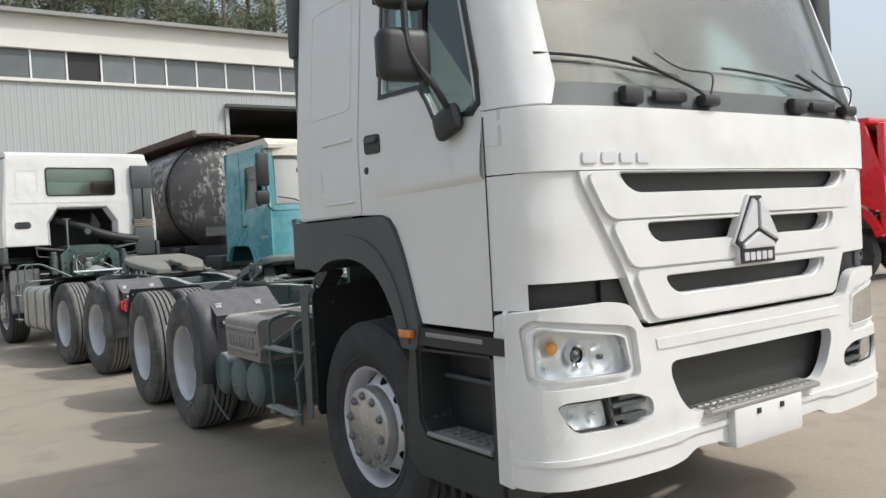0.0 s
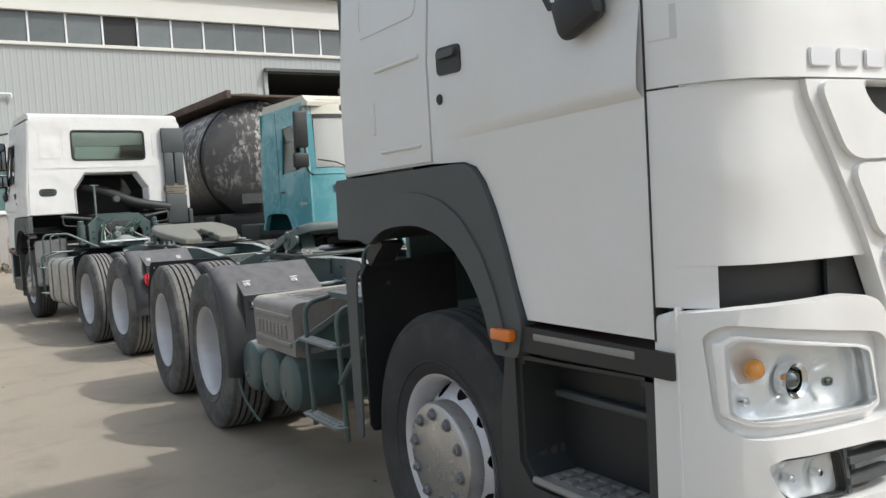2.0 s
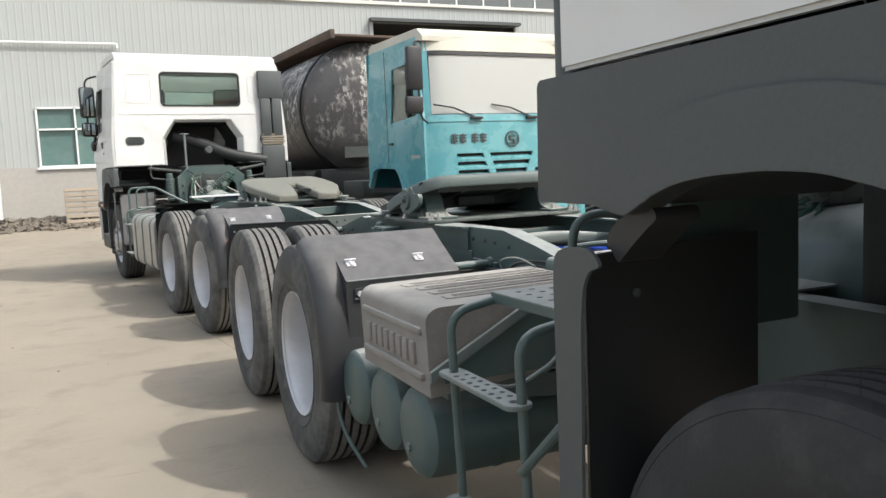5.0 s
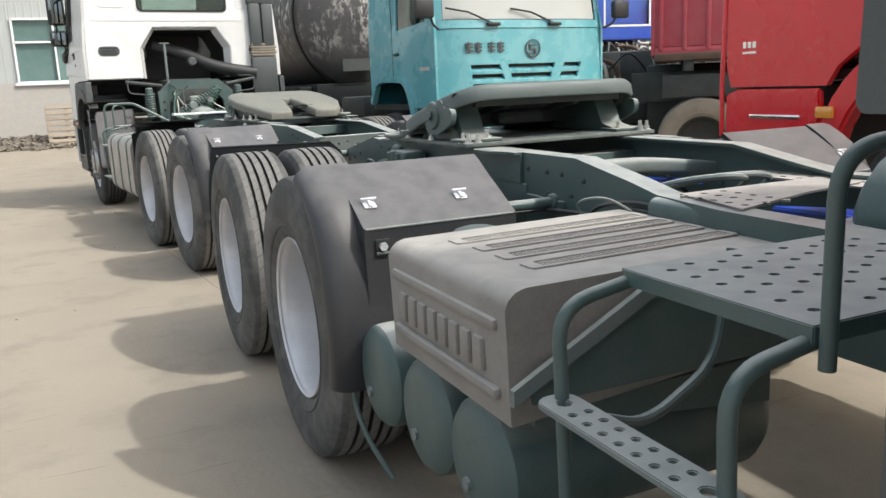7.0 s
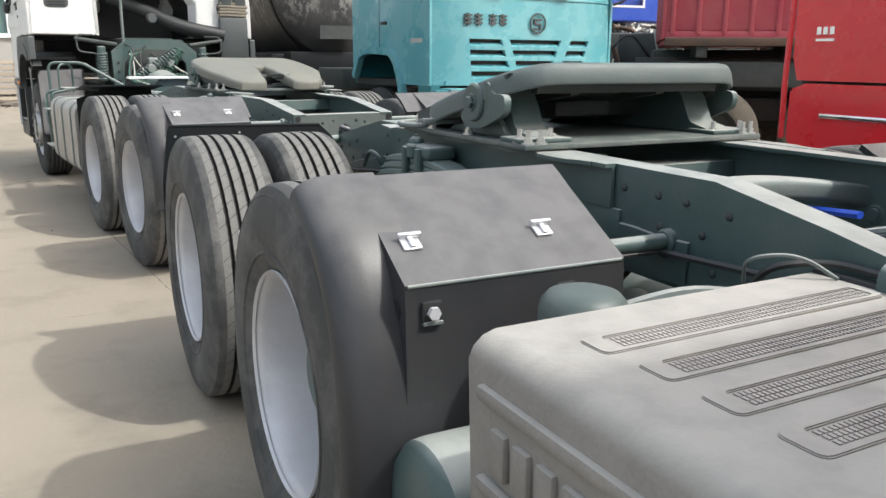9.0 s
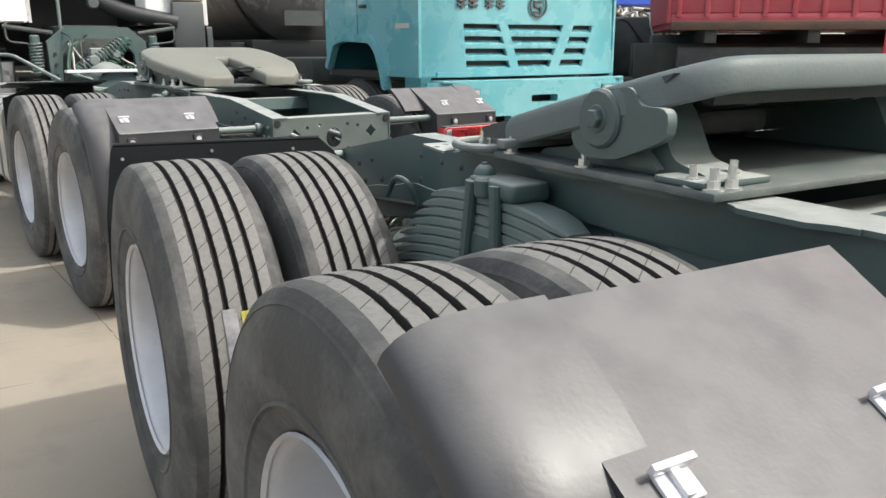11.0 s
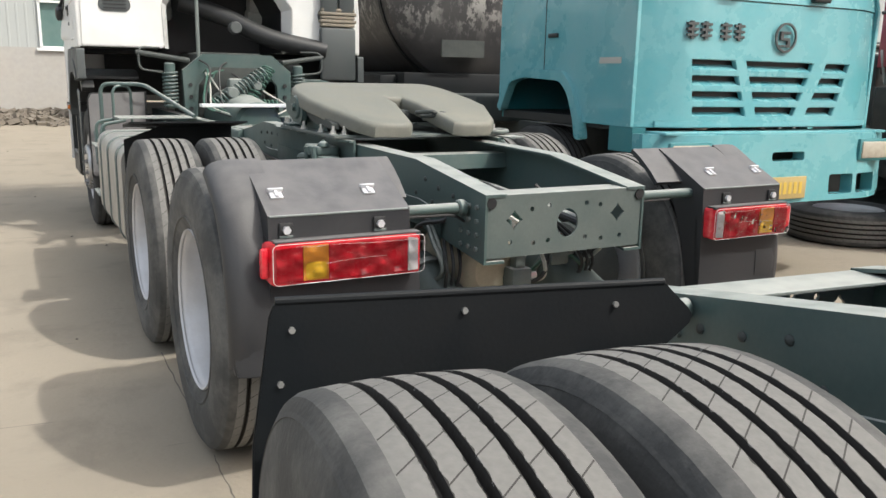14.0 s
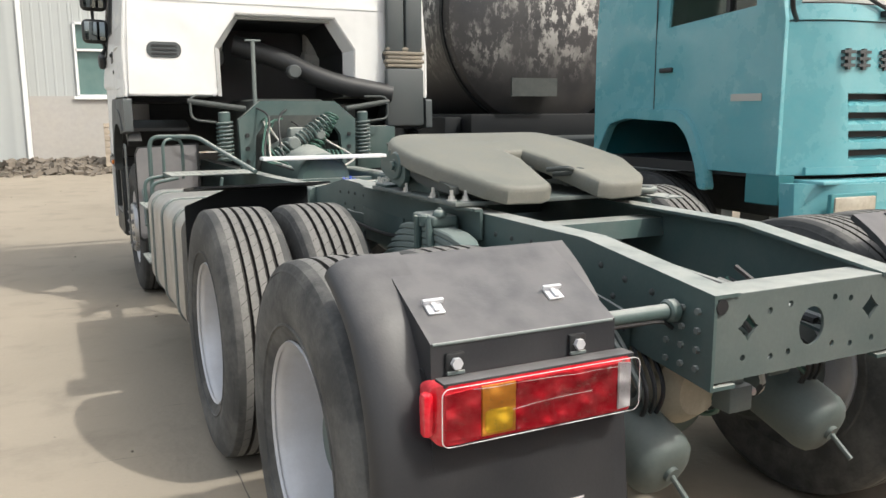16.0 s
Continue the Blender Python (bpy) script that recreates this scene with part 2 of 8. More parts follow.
HUBMETAL = mat("polished_hub", (0.50, 0.50, 0.50), 0.28, metal=0.85, dirt=(0.28, 0.27, 0.26), dirt_amt=0.5, dirt_scale=9, grain=0.06)
HOSE_B = mat("black_hose", (0.03, 0.03, 0.03), 0.5)
HOSE_W = mat("pale_cable", (0.45, 0.44, 0.40), 0.6)
HOSE_BL = mat("blue_hose", (0.03, 0.09, 0.55), 0.4)
YELLOW = mat("yellow_sticker", (0.75, 0.68, 0.08), 0.5, dirt=(0.12, 0.11, 0.05), dirt_amt=0.9, dirt_scale=22)
STICKER = mat("pale_sticker", (0.50, 0.50, 0.52), 0.5, dirt=(0.1, 0.1, 0.1), dirt_amt=0.9, dirt_scale=22)
PLATE_Y = mat("yellow_number_plate", (0.42, 0.32, 0.13), 0.5, grain=0.1)
WOOD = mat("pallet_wood", (0.30, 0.255, 0.20), 0.8, grain=0.25, grain_scale=40, bump=0.2, vary=0.2)
RUBBLE = mat("rubble", (0.21, 0.18, 0.145), 0.9, grain=0.3, grain_scale=12, bump=0.4, vary=0.3)
RUST = mat("rusty_steel", (0.12, 0.075, 0.05), 0.75, dirt=(0.05, 0.05, 0.05), dirt_amt=0.7, dirt_scale=3, grain=0.2)


def rubber_material(name, base, dust):
    """Tyre rubber: dusty tread, fine slanted sipes round the tread, darker walls."""
    m = bpy.data.materials.new(name)
    m.use_nodes = True
    N, L = m.node_tree.nodes, m.node_tree.links.new
    p = N["Principled BSDF"]
    p.inputs["Roughness"].default_value = 0.78

    def math_(op, a, b=None):
        n = N.new("ShaderNodeMath")
        n.operation = op
        for k, v in enumerate((a, b)):
            if v is None:
                continue
            if isinstance(v, (int, float)):
                n.inputs[k].default_value = v
            else:
                L(v, n.inputs[k])
        return n.outputs[0]
    tc = N.new("ShaderNodeTexCoord")
    sx = N.new("ShaderNodeSeparateXYZ")
    L(tc.outputs["Object"], sx.inputs[0])
    r = math_("SQRT", math_("ADD", math_("MULTIPLY", sx.outputs[1], sx.outputs[1]), math_("MULTIPLY", sx.outputs[2], sx.outputs[2])))
    ang = math_("ARCTAN2", sx.outputs[2], sx.outputs[1])
    on_tread = math_("MULTIPLY", math_("GREATER_THAN", r, 0.5295), math_("LESS_THAN", math_("ABSOLUTE", sx.outputs[0]), 0.099))
    ph = math_("ADD", math_("MULTIPLY", ang, 56 / (2 * math.pi)), math_("MULTIPLY", sx.outputs[0], 13.0))
    line = math_("LESS_THAN", math_("FRACT", math_("ADD", ph, 100.0)), 0.042)
    sipe = math_("MULTIPLY", math_("MULTIPLY", line, on_tread), math_("LESS_THAN", math_("ABSOLUTE", sx.outputs[0]), 0.098))
    nz = N.new("ShaderNodeTexNoise")
    nz.inputs["Scale"].default_value, nz.inputs["Detail"].default_value = 7.0, 8.0
    L(tc.outputs["Object"], nz.inputs["Vector"])
    nf = N.new("ShaderNodeTexNoise")
    nf.inputs["Scale"].default_value = 90.0
    L(tc.outputs["Object"], nf.inputs["Vector"])
    sm = N.new("ShaderNodeTexNoise")
    sm.noise_dimensions = "4D"
    sm.inputs["Scale"].default_value, sm.inputs["Detail"].default_value, sm.inputs["Roughness"].default_value = 4.0, 10.0, 0.7
    oi = N.new("ShaderNodeObjectInfo")
    L(tc.outputs["Object"], sm.inputs["Vector"])
    L(math_("MULTIPLY", oi.outputs["Random"], 20.0), sm.inputs["W"])
    smear = math_("MINIMUM", math_("MAXIMUM", math_("MULTIPLY", math_("SUBTRACT", sm.outputs[0], 0.46), 2.4), 0.0), 0.46)
    wall_dust = math_("ADD", math_("MULTIPLY", nz.outputs[0], 0.15), smear)
    tread_dust = math_("ADD", math_("MULTIPLY", nz.outputs[0], 0.35), 0.50)
    # packed dirt and the grooves' shade painted dark, with ragged edges
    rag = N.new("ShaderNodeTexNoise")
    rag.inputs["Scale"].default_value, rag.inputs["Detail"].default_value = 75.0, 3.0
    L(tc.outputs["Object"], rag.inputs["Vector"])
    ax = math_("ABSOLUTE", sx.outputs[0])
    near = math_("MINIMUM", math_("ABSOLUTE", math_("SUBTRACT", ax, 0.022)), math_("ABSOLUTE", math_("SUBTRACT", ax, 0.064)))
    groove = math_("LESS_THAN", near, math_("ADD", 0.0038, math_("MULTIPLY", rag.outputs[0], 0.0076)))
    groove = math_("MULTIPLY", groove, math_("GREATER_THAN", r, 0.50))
    amt = math_("ADD", math_("MULTIPLY", wall_dust, math_("SUBTRACT", 1.0, on_tread)), math_("MULTIPLY", tread_dust, on_tread))
    amt = math_("MULTIPLY", amt, math_("ADD", math_("MULTIPLY", nf.outputs[0], 0.5), 0.72))
    mx = N.new("ShaderNodeMix")
    mx.data_type = "RGBA"
    L(amt, mx.inputs[0])
    mx.inputs[6].default_value = (*base, 1)
    mx.inputs[7].default_value = (*dust, 1)
    m2 = N.new("ShaderNodeMix")
    m2.data_type = "RGBA"
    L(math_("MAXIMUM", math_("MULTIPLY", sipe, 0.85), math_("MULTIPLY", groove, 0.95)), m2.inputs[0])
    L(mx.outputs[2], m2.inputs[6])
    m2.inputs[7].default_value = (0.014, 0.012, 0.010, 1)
    L(m2.outputs[2], p.inputs["Base Color"])
    bp = N.new("ShaderNodeBump")
    bp.inputs["Strength"].default_value = 0.35
    bp.inputs["Distance"].default_value = 0.003
    L(nf.outputs[0], bp.inputs["Height"])
    L(bp.outputs[0], p.inputs["Normal"])
    return m


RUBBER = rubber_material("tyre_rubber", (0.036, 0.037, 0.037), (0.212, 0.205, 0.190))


def ground_material():
    """Dusty yard concrete: pale sand film, darker patches, cracks, small specks."""
    m = bpy.data.materials.new("dusty_concrete")
    m.use_nodes = True
    N, L = m.node_tree.nodes, m.node_tree.links.new
    p = N["Principled BSDF"]
    p.inputs["Roughness"].default_value = 0.9
    tc = N.new("ShaderNodeTexCoord")
    col = None
    stack = ((0.35, 0.40, 0.64, (0.296, 0.256, 0.200), (0.252, 0.219, 0.171)), (2.3, 0.52, 0.70, None, (0.200, 0.175, 0.140)),
             (45.0, 0.60, 0.78, None, (0.224, 0.194, 0.156)))
    for sc, lo, hi, a, b in stack:
        nz = N.new("ShaderNodeTexNoise")
        nz.inputs["Scale"].default_value, nz.inputs["Detail"].default_value, nz.inputs["Roughness"].default_value = sc, 9, 0.6
        L(tc.outputs["Object"], nz.inputs["Vector"])
        mr = N.new("ShaderNodeMapRange")
        mr.inputs[1].default_value, mr.inputs[2].default_value = lo, hi
        L(nz.outputs[0], mr.inputs[0])
        mr.inputs[4].default_value = 1.0 if a else 0.7
        mx = N.new("ShaderNodeMix")
        mx.data_type = "RGBA"
        L(mr.outputs[0], mx.inputs[0])
        if a:
            mx.inputs[6].default_value = (*a, 1)
        else:
            L(col, mx.inputs[6])
        mx.inputs[7].default_value = (*b, 1)
        col = mx.outputs[2]
    # short dark skid marks and scuffs, drawn out along two directions
    for turn, sc, lo in ((0.5, (0.9, 14.0, 1.0), 0.690), (-0.35, (1.3, 22.0, 1.0), 0.705)):
        mp, nz, mr, mx = N.new("ShaderNodeMapping"), N.new("ShaderNodeTexNoise"), N.new("ShaderNodeMapRange"), N.new("ShaderNodeMix")
        mp.inputs["Rotation"].default_value, mp.inputs["Scale"].default_value = (0, 0, turn), sc
        L(tc.outputs["Object"], mp.inputs["Vector"])
        L(mp.outputs[0], nz.inputs["Vector"])
        nz.inputs["Scale"].default_value, nz.inputs["Detail"].default_value = 1.4, 3
        mr.inputs[1].default_value, mr.inputs[2].default_value, mr.inputs[4].default_value = lo, lo + 0.06, 0.55
        L(nz.outputs[0], mr.inputs[0])
        mx.data_type = "RGBA"
        L(mr.outputs[0], mx.inputs[0])
        L(col, mx.inputs[6])
        mx.inputs[7].default_value = (0.118, 0.104, 0.088, 1)
        col = mx.outputs[2]
    L(col, p.inputs["Base Color"])
    nb = N.new("ShaderNodeTexNoise")
    nb.inputs["Scale"].default_value, nb.inputs["Detail"].default_value = 30, 8
    L(tc.outputs["Object"], nb.inputs["Vector"])
    bp = N.new("ShaderNodeBump")
    bp.inputs["Strength"].default_value, bp.inputs["Distance"].default_value = 0.35, 0.01
    L(nb.outputs[0], bp.inputs["Height"])
    L(bp.outputs[0], p.inputs["Normal"])
    return m


GROUND = ground_material()


def peeling_material():
    """Black tank paint with flaking pale patches."""
    m = mat("peeling_black_tank_paint", (0.036, 0.035, 0.037), 0.42, dirt=(0.080, 0.075, 0.070), dirt_amt=0.6, dirt_scale=2.5)
    N, L = m.node_tree.nodes, m.node_tree.links.new
    p = N["Principled BSDF"]
    src = p.inputs["Base Color"].links[0].from_socket
    tc = N.new("ShaderNodeTexCoord")
    mp = N.new("ShaderNodeMapping")
    mp.inputs["Scale"].default_value = (1.0, 1.0, 0.6)
    L(tc.outputs["Object"], mp.inputs[0])
    fac = None
    for sc, lo, hi in ((1.1, 0.44, 0.56), (11.0, 0.49, 0.54)):
        nz = N.new("ShaderNodeTexNoise")
        nz.inputs["Scale"].default_value, nz.inputs["Detail"].default_value, nz.inputs["Roughness"].default_value = sc, 10, 0.7
        L(mp.outputs[0], nz.inputs["Vector"])
        mr = N.new("ShaderNodeMapRange")
        mr.inputs[1].default_value, mr.inputs[2].default_value = lo, hi
        L(nz.outputs[0], mr.inputs[0])
        if fac is None:
            fac = mr.outputs[0]
        else:
            mu = N.new("ShaderNodeMath")
            mu.operation = "MULTIPLY"
            L(fac, mu.inputs[0])
            L(mr.outputs[0], mu.inputs[1])
            fac = mu.outputs[0]
    sp, up, mu = N.new("ShaderNodeSeparateXYZ"), N.new("ShaderNodeMapRange"), N.new("ShaderNodeMath")
    L(tc.outputs["Object"], sp.inputs[0])
    up.inputs[1].default_value, up.inputs[2].default_value = 1.75, 2.65     # the lower belly kept its paint
    L(sp.outputs[2], up.inputs[0])
    mu.operation = "MULTIPLY"
    L(fac, mu.inputs[0])
    L(up.outputs[0], mu.inputs[1])
    fac = mu.outputs[0]
    mx = N.new("ShaderNodeMix")
    mx.data_type = "RGBA"
    L(fac, mx.inputs[0])
    L(src, mx.inputs[6])
    mx.inputs[7].default_value = (0.56, 0.54, 0.50, 1)
    L(mx.outputs[2], p.inputs["Base Color"])
    return m


TANK = peeling_material()
FACADE = mat("white_corrugated_sheet", (0.385, 0.405, 0.400), 0.5, dirt=(0.365, 0.378, 0.368), dirt_amt=0.5, dirt_scale=0.5, grain=0.03, grain_scale=8)
PLASTER = mat("plinth_plaster", (0.38, 0.365, 0.345), 0.85, dirt=(0.42, 0.39, 0.34), dirt_amt=0.6, dirt_scale=0.9, grain=0.1, grain_scale=10)
FASCIA = mat("fascia_paint", (0.68, 0.68, 0.64), 0.7, dirt=(0.58, 0.56, 0.50), dirt_amt=0.5, dirt_scale=0.4)
PANE = mat("grey_band_glazing", (0.13, 0.145, 0.15), 0.12, dirt=(0.20, 0.21, 0.21), dirt_amt=0.6, dirt_scale=0.8, vary=0.15)
PANE_G = mat("green_window_pane", (0.10, 0.17, 0.16), 0.08, dirt=(0.18, 0.25, 0.23), dirt_amt=0.5, dirt_scale=1.2, vary=0.15)
FRAME_W = mat("white_window_frame", (0.72, 0.73, 0.73), 0.5)
DARKIN = mat("dark_hall_inside", (0.03, 0.03, 0.03), 0.9)
ROOF = mat("roof_sheet", (0.30, 0.30, 0.29), 0.6, dirt=(0.2, 0.2, 0.19), dirt_amt=0.5, dirt_scale=0.5)
BARK = mat("bark", (0.14, 0.11, 0.08), 0.9, grain=0.3, bump=0.5)
LEAF = mat("leaf", (0.075, 0.105, 0.045), 0.6, vary=0.2, dirt=(0.16, 0.15, 0.10), dirt_amt=0.8, dirt_scale=0.9)


# ---- mesh helpers ----
def M():
    return bmesh.new()


def finish(bm, name, material, smooth=35):
    bmesh.ops.recalc_face_normals(bm, faces=bm.faces)
    me = bpy.data.meshes.new(name)
    bm.to_mesh(me)
    bm.free()
    me.materials.append(material)
    if smooth:
        me.shade_smooth()
        me.set_sharp_from_angle(angle=radians(smooth))
    return me


def part(name, bm, material, parent, label="", smooth=35, at=None):
    """One mesh object under a thing or a part."""
    ob = new(name, finish(bm, name, material, smooth))
    ob.parent = parent
    if material in (LENS, WIN, SCREEN):
        ob.visible_shadow = False
    if at is not None:
        ob.matrix_basis = at
    return tagged(ob, label) if label else ob


def share(src, parent, m):
    """Another object on the same mesh, under parent at m."""
    ob = new(src.name.split(".")[0], src.data)
    ob.parent = parent
    ob.matrix_basis = m
    return ob


def thing(name, label, category, group="", m=None):
    ob = new(name)
    ob.empty_display_size = 0.1
    if m is not None:
        ob.matrix_basis = m
    return tagged(ob, label, category, group)


def box(bm, c, s, bevel=0.0, m=None, seg=2):
    """A box of centre c and size s, with rounded edges."""
    r = bmesh.ops.create_cube(bm, size=1.0)
    vs = r["verts"]
    for v in vs:
        v.co = Vector((v.co.x * s[0], v.co.y * s[1], v.co.z * s[2]))
    if bevel:
        es = list({e for v in vs for e in v.link_edges})
        r2 = bmesh.ops.bevel(bm, geom=es, offset=bevel, segments=seg, affect="EDGES", profile=0.5, clamp_overlap=True)
        vs = list({v for f in r2["faces"] for v in f.verts} | {v for v in vs if v.is_valid})
    t = Matrix.Translation(c) if m is None else Matrix.Translation(c) @ m
    for v in vs:
        v.co = t @ v.co
    return bm


def span(bm, a, b, bevel=0.0):
    """A box between two corners."""
    c = [(p + q) / 2 for p, q in zip(a, b)]
    return box(bm, c, [abs(p - q) for p, q in zip(a, b)], bevel)


def ring_frame(axis):
    a = Vector(axis).normalized()
    u = a.orthogonal().normalized() if abs(a.z) > 0.95 else a.cross(Vector((0, 0, 1))).normalized()
    return a, u, a.cross(u)


def lathe(bm, prof, origin, axis, seg=32, closed=False):
    """prof: (distance along axis, radius)."""
    a, u, w = ring_frame(axis)
    o = Vector(origin)
    rings = []
    for d, r in prof:
        if r < 1e-5:
            rings.append([bm.verts.new(o + a * d)])
        else:
            rings.append([bm.verts.new(o + a * d + (u * math.cos(k * math.tau / seg) + w * math.sin(k * math.tau / seg)) * r) for k in range(seg)])
    pairs = list(zip(rings, rings[1:])) + ([(rings[-1], rings[0])] if closed else [])
    for p, q in pairs:
        for k in range(seg):
            j = (k + 1) % seg
            if len(p) == 1 and len(q) == 1:
                continue
            if len(p) == 1:
                bm.faces.new((p[0], q[j], q[k]))
            elif len(q) == 1:
                bm.faces.new((p[k], p[j], q[0]))
            else:
                bm.faces.new((p[k], p[j], q[j], q[k]))
    return bm


def rod(bm, a, b, r, seg=14, r2=None, edge=0.0):
    """A capped rod from a to b."""
    d = Vector(b) - Vector(a)
    n = d.length
    r2 = r if r2 is None else r2
    e = min(edge, n / 2)
    prof = [(0, 0), (0, r - e), (e, r), (n - e, r2), (n, r2 - e), (n, 0)] if e else [(0, 0), (0, r), (n, r2), (n, 0)]
    return lathe(bm, prof, a, d, seg)


def bend(pts, r=0.08, n=5):
    """A polyline with its corners rounded."""
    pts = [Vector(p) for p in pts]
    out = [pts[0]]
    for a, b, c in zip(pts, pts[1:], pts[2:]):
        d = min(r, (a - b).length * 0.48, (c - b).length * 0.48)
        p, q = b + (a - b).normalized() * d, b + (c - b).normalized() * d
        for k in range(n + 1):
            t = k / n
            out.append(p * (1 - t) ** 2 + b * 2 * t * (1 - t) + q * t * t)
    return out + [pts[-1]]


def tube(bm, pts, r, seg=10, closed=False):
    """A round tube along a line."""
    pts = [Vector(p) for p in pts]
    n = len(pts)
    rings, u = [], None
    for k, p in enumerate(pts):
        t = (pts[min(k + 1, n - 1)] - pts[max(k - 1, 0)]).normalized()
        if u is None:
            u = t.orthogonal().normalized()
        u = (u - t * u.dot(t)).normalized()
        w = t.cross(u)
        rings.append([bm.verts.new(p + (u * math.cos(i * math.tau / seg) + w * math.sin(i * math.tau / seg)) * r) for i in range(seg)])
    for p, q in zip(rings, rings[1:]):
        for i in range(seg):
            j = (i + 1) % seg
            bm.faces.new((p[i], p[j], q[j], q[i]))
    bm.faces.new(rings[0][::-1])
    bm.faces.new(rings[-1])
    return bm


def sweep(bm, outline, a, b, axis="x", bevel=0.0):
    """A solid of a flat outline (two coordinates) swept along axis from a to b."""
    def put(p, d):
        return Vector((d, p[0], p[1])) if axis == "x" else Vector((p[0], d, p[1])) if axis == "y" else Vector((p[0], p[1], d))
    lo = [bm.verts.new(put(p, a)) for p in outline]
    hi = [bm.verts.new(put(p, b)) for p in outline]
    fs = [bm.faces.new(lo[::-1]), bm.faces.new(hi)]
    n = len(outline)
    for k in range(n):
        fs.append(bm.faces.new((lo[k], lo[(k + 1) % n], hi[(k + 1) % n], hi[k])))
    if bevel:
        es = [e for e in {e for f in fs for e in f.edges} if e.is_manifold and e.calc_face_angle(0) > 0.5]
        bmesh.ops.bevel(bm, geom=es, offset=bevel, segments=2, affect="EDGES", clamp_overlap=True)
    return bm


def plate(outline, holes, thick, fmap, cuts=(), cuts_v=(), bevel=0.0):
    """A sheet of a flat outline (u, v) with holes through it, cut into strips and laid on a form by fmap(u, v, w); w runs from 0 to thick."""
    bm = M()
    es = []
    for loop in (outline, *holes):
        vs = [bm.verts.new((p[0], p[1], 0)) for p in loop]
        es += [bm.edges.new((vs[k], vs[(k + 1) % len(vs)])) for k in range(len(vs))]
    bmesh.ops.triangle_fill(bm, use_beauty=True, edges=es, normal=(0, 0, 1))
    for axis, vals in ((0, cuts), (1, cuts_v)):
        for c in vals:
            no = (1, 0, 0) if axis == 0 else (0, 1, 0)
            bmesh.ops.bisect_plane(bm, geom=bm.verts[:] + bm.edges[:] + bm.faces[:], plane_co=tuple(c * k for k in no), plane_no=no)
    r = bmesh.ops.extrude_face_region(bm, geom=bm.faces[:])
    for v in r["geom"]:
        if isinstance(v, bmesh.types.BMVert):
            v.co.z = thick
    bmesh.ops.recalc_face_normals(bm, faces=bm.faces)
    if bevel:
        ee = [e for e in bm.edges if e.is_manifold and e.calc_face_angle(0) > 0.8]
        bmesh.ops.bevel(bm, geom=ee, offset=bevel, segments=2, affect="EDGES", clamp_overlap=True)
    for v in bm.verts:
        v.co = Vector(fmap(*v.co))
    return bm


def rounded(x0, z0, x1, z1, r, n=4):
    """A rectangle with round corners."""
    pts = []
    for cx, cz, a0 in ((x1 - r, z0 + r, -90), (x1 - r, z1 - r, 0), (x0 + r, z1 - r, 90), (x0 + r, z0 + r, 180)):
        for k in range(n + 1):
            a = radians(a0 + 90 * k / n)
            pts.append((cx + r * math.cos(a), cz + r * math.sin(a)))
    return pts


def soft(poly, r, n=3):
    """An outline with its corners rounded off."""
    out = []
    m = len(poly)
    for i in range(m):
        a, b, c = Vector(poly[i - 1]), Vector(poly[i]), Vector(poly[(i + 1) % m])
        d = min(r, (a - b).length * 0.45, (c - b).length * 0.45)
        p, q = b + (a - b).normalized() * d, b + (c - b).normalized() * d
        for k in range(n + 1):
            t = k / n
            v = p * (1 - t) ** 2 + b * 2 * t * (1 - t) + q * t * t
            out.append((v.x, v.y))
    return out


def circle(cx, cz, r, n=16, sz=1.0):
    return [(cx + r * math.cos(k * math.tau / n), cz + r * sz * math.sin(k * math.tau / n)) for k in range(n)]


def arc(cy, cz, r, a0, a1, n=12, rz=None):
    rz = rz or r
    return [(cy + r * math.cos(radians(a0 + (a1 - a0) * k / n)), cz + rz * math.sin(radians(a0 + (a1 - a0) * k / n))) for k in range(n + 1)]


def bolt(bm, p, axis, r=0.012, h=0.012):
    rod(bm, p, Vector(p) + Vector(axis).normalized() * h, r, 6)
    return bm


# ---- wheels ----
TYRE_R, TYRE_W = 0.535, 0.31


def tyre_profile():
    h = TYRE_W / 2
    pts = [(-h + 0.035, 0.298), (-h + 0.012, 0.335), (-h, 0.40), (-h + 0.004, 0.455), (-h + 0.016, 0.505), (-h + 0.028, 0.524), (-h + 0.040, 0.5305)]
    gw, gd = 0.0058, 0.015
    for g in (-0.064, -0.022, 0.022, 0.064):
        pts += [(g - gw - 0.001, TYRE_R + (-0.0015 if abs(g) > 0.05 else 0.0)), (g - gw * 0.6, TYRE_R - gd), (g + gw * 0.6, TYRE_R - gd), (g + gw + 0.001, TYRE_R + (-0.0015 if abs(g) > 0.05 else 0.0))]
    pts += [(-x, r) for x, r in reversed(pts[:7])]
    pts += [(h - 0.06, 0.288), (-h + 0.06, 0.288)]
    return pts


def build_tyre_mesh():
    bm = M()
    lathe(bm, tyre_profile(), (0, 0, 0), (1, 0, 0), 72, closed=True)
    # raised rings on the walls
    for s in (-1, 1):
        lathe(bm, [(s * 0.144, 0.345), (s * 0.151, 0.350), (s * 0.150, 0.356), (s * 0.145, 0.359)], (0, 0, 0), (1, 0, 0), 72)
        lathe(bm, [(s * 0.136, 0.497), (s * 0.1415, 0.501), (s * 0.138, 0.507)], (0, 0, 0), (1, 0, 0), 72)
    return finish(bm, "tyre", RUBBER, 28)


TYRE_MESH = build_tyre_mesh()
FRONT_TYRE = TYRE_MESH.copy()
FRONT_TYRE.materials[0] = rubber_material("clean_tyre_rubber", (0.020, 0.021, 0.022), (0.085, 0.084, 0.080))


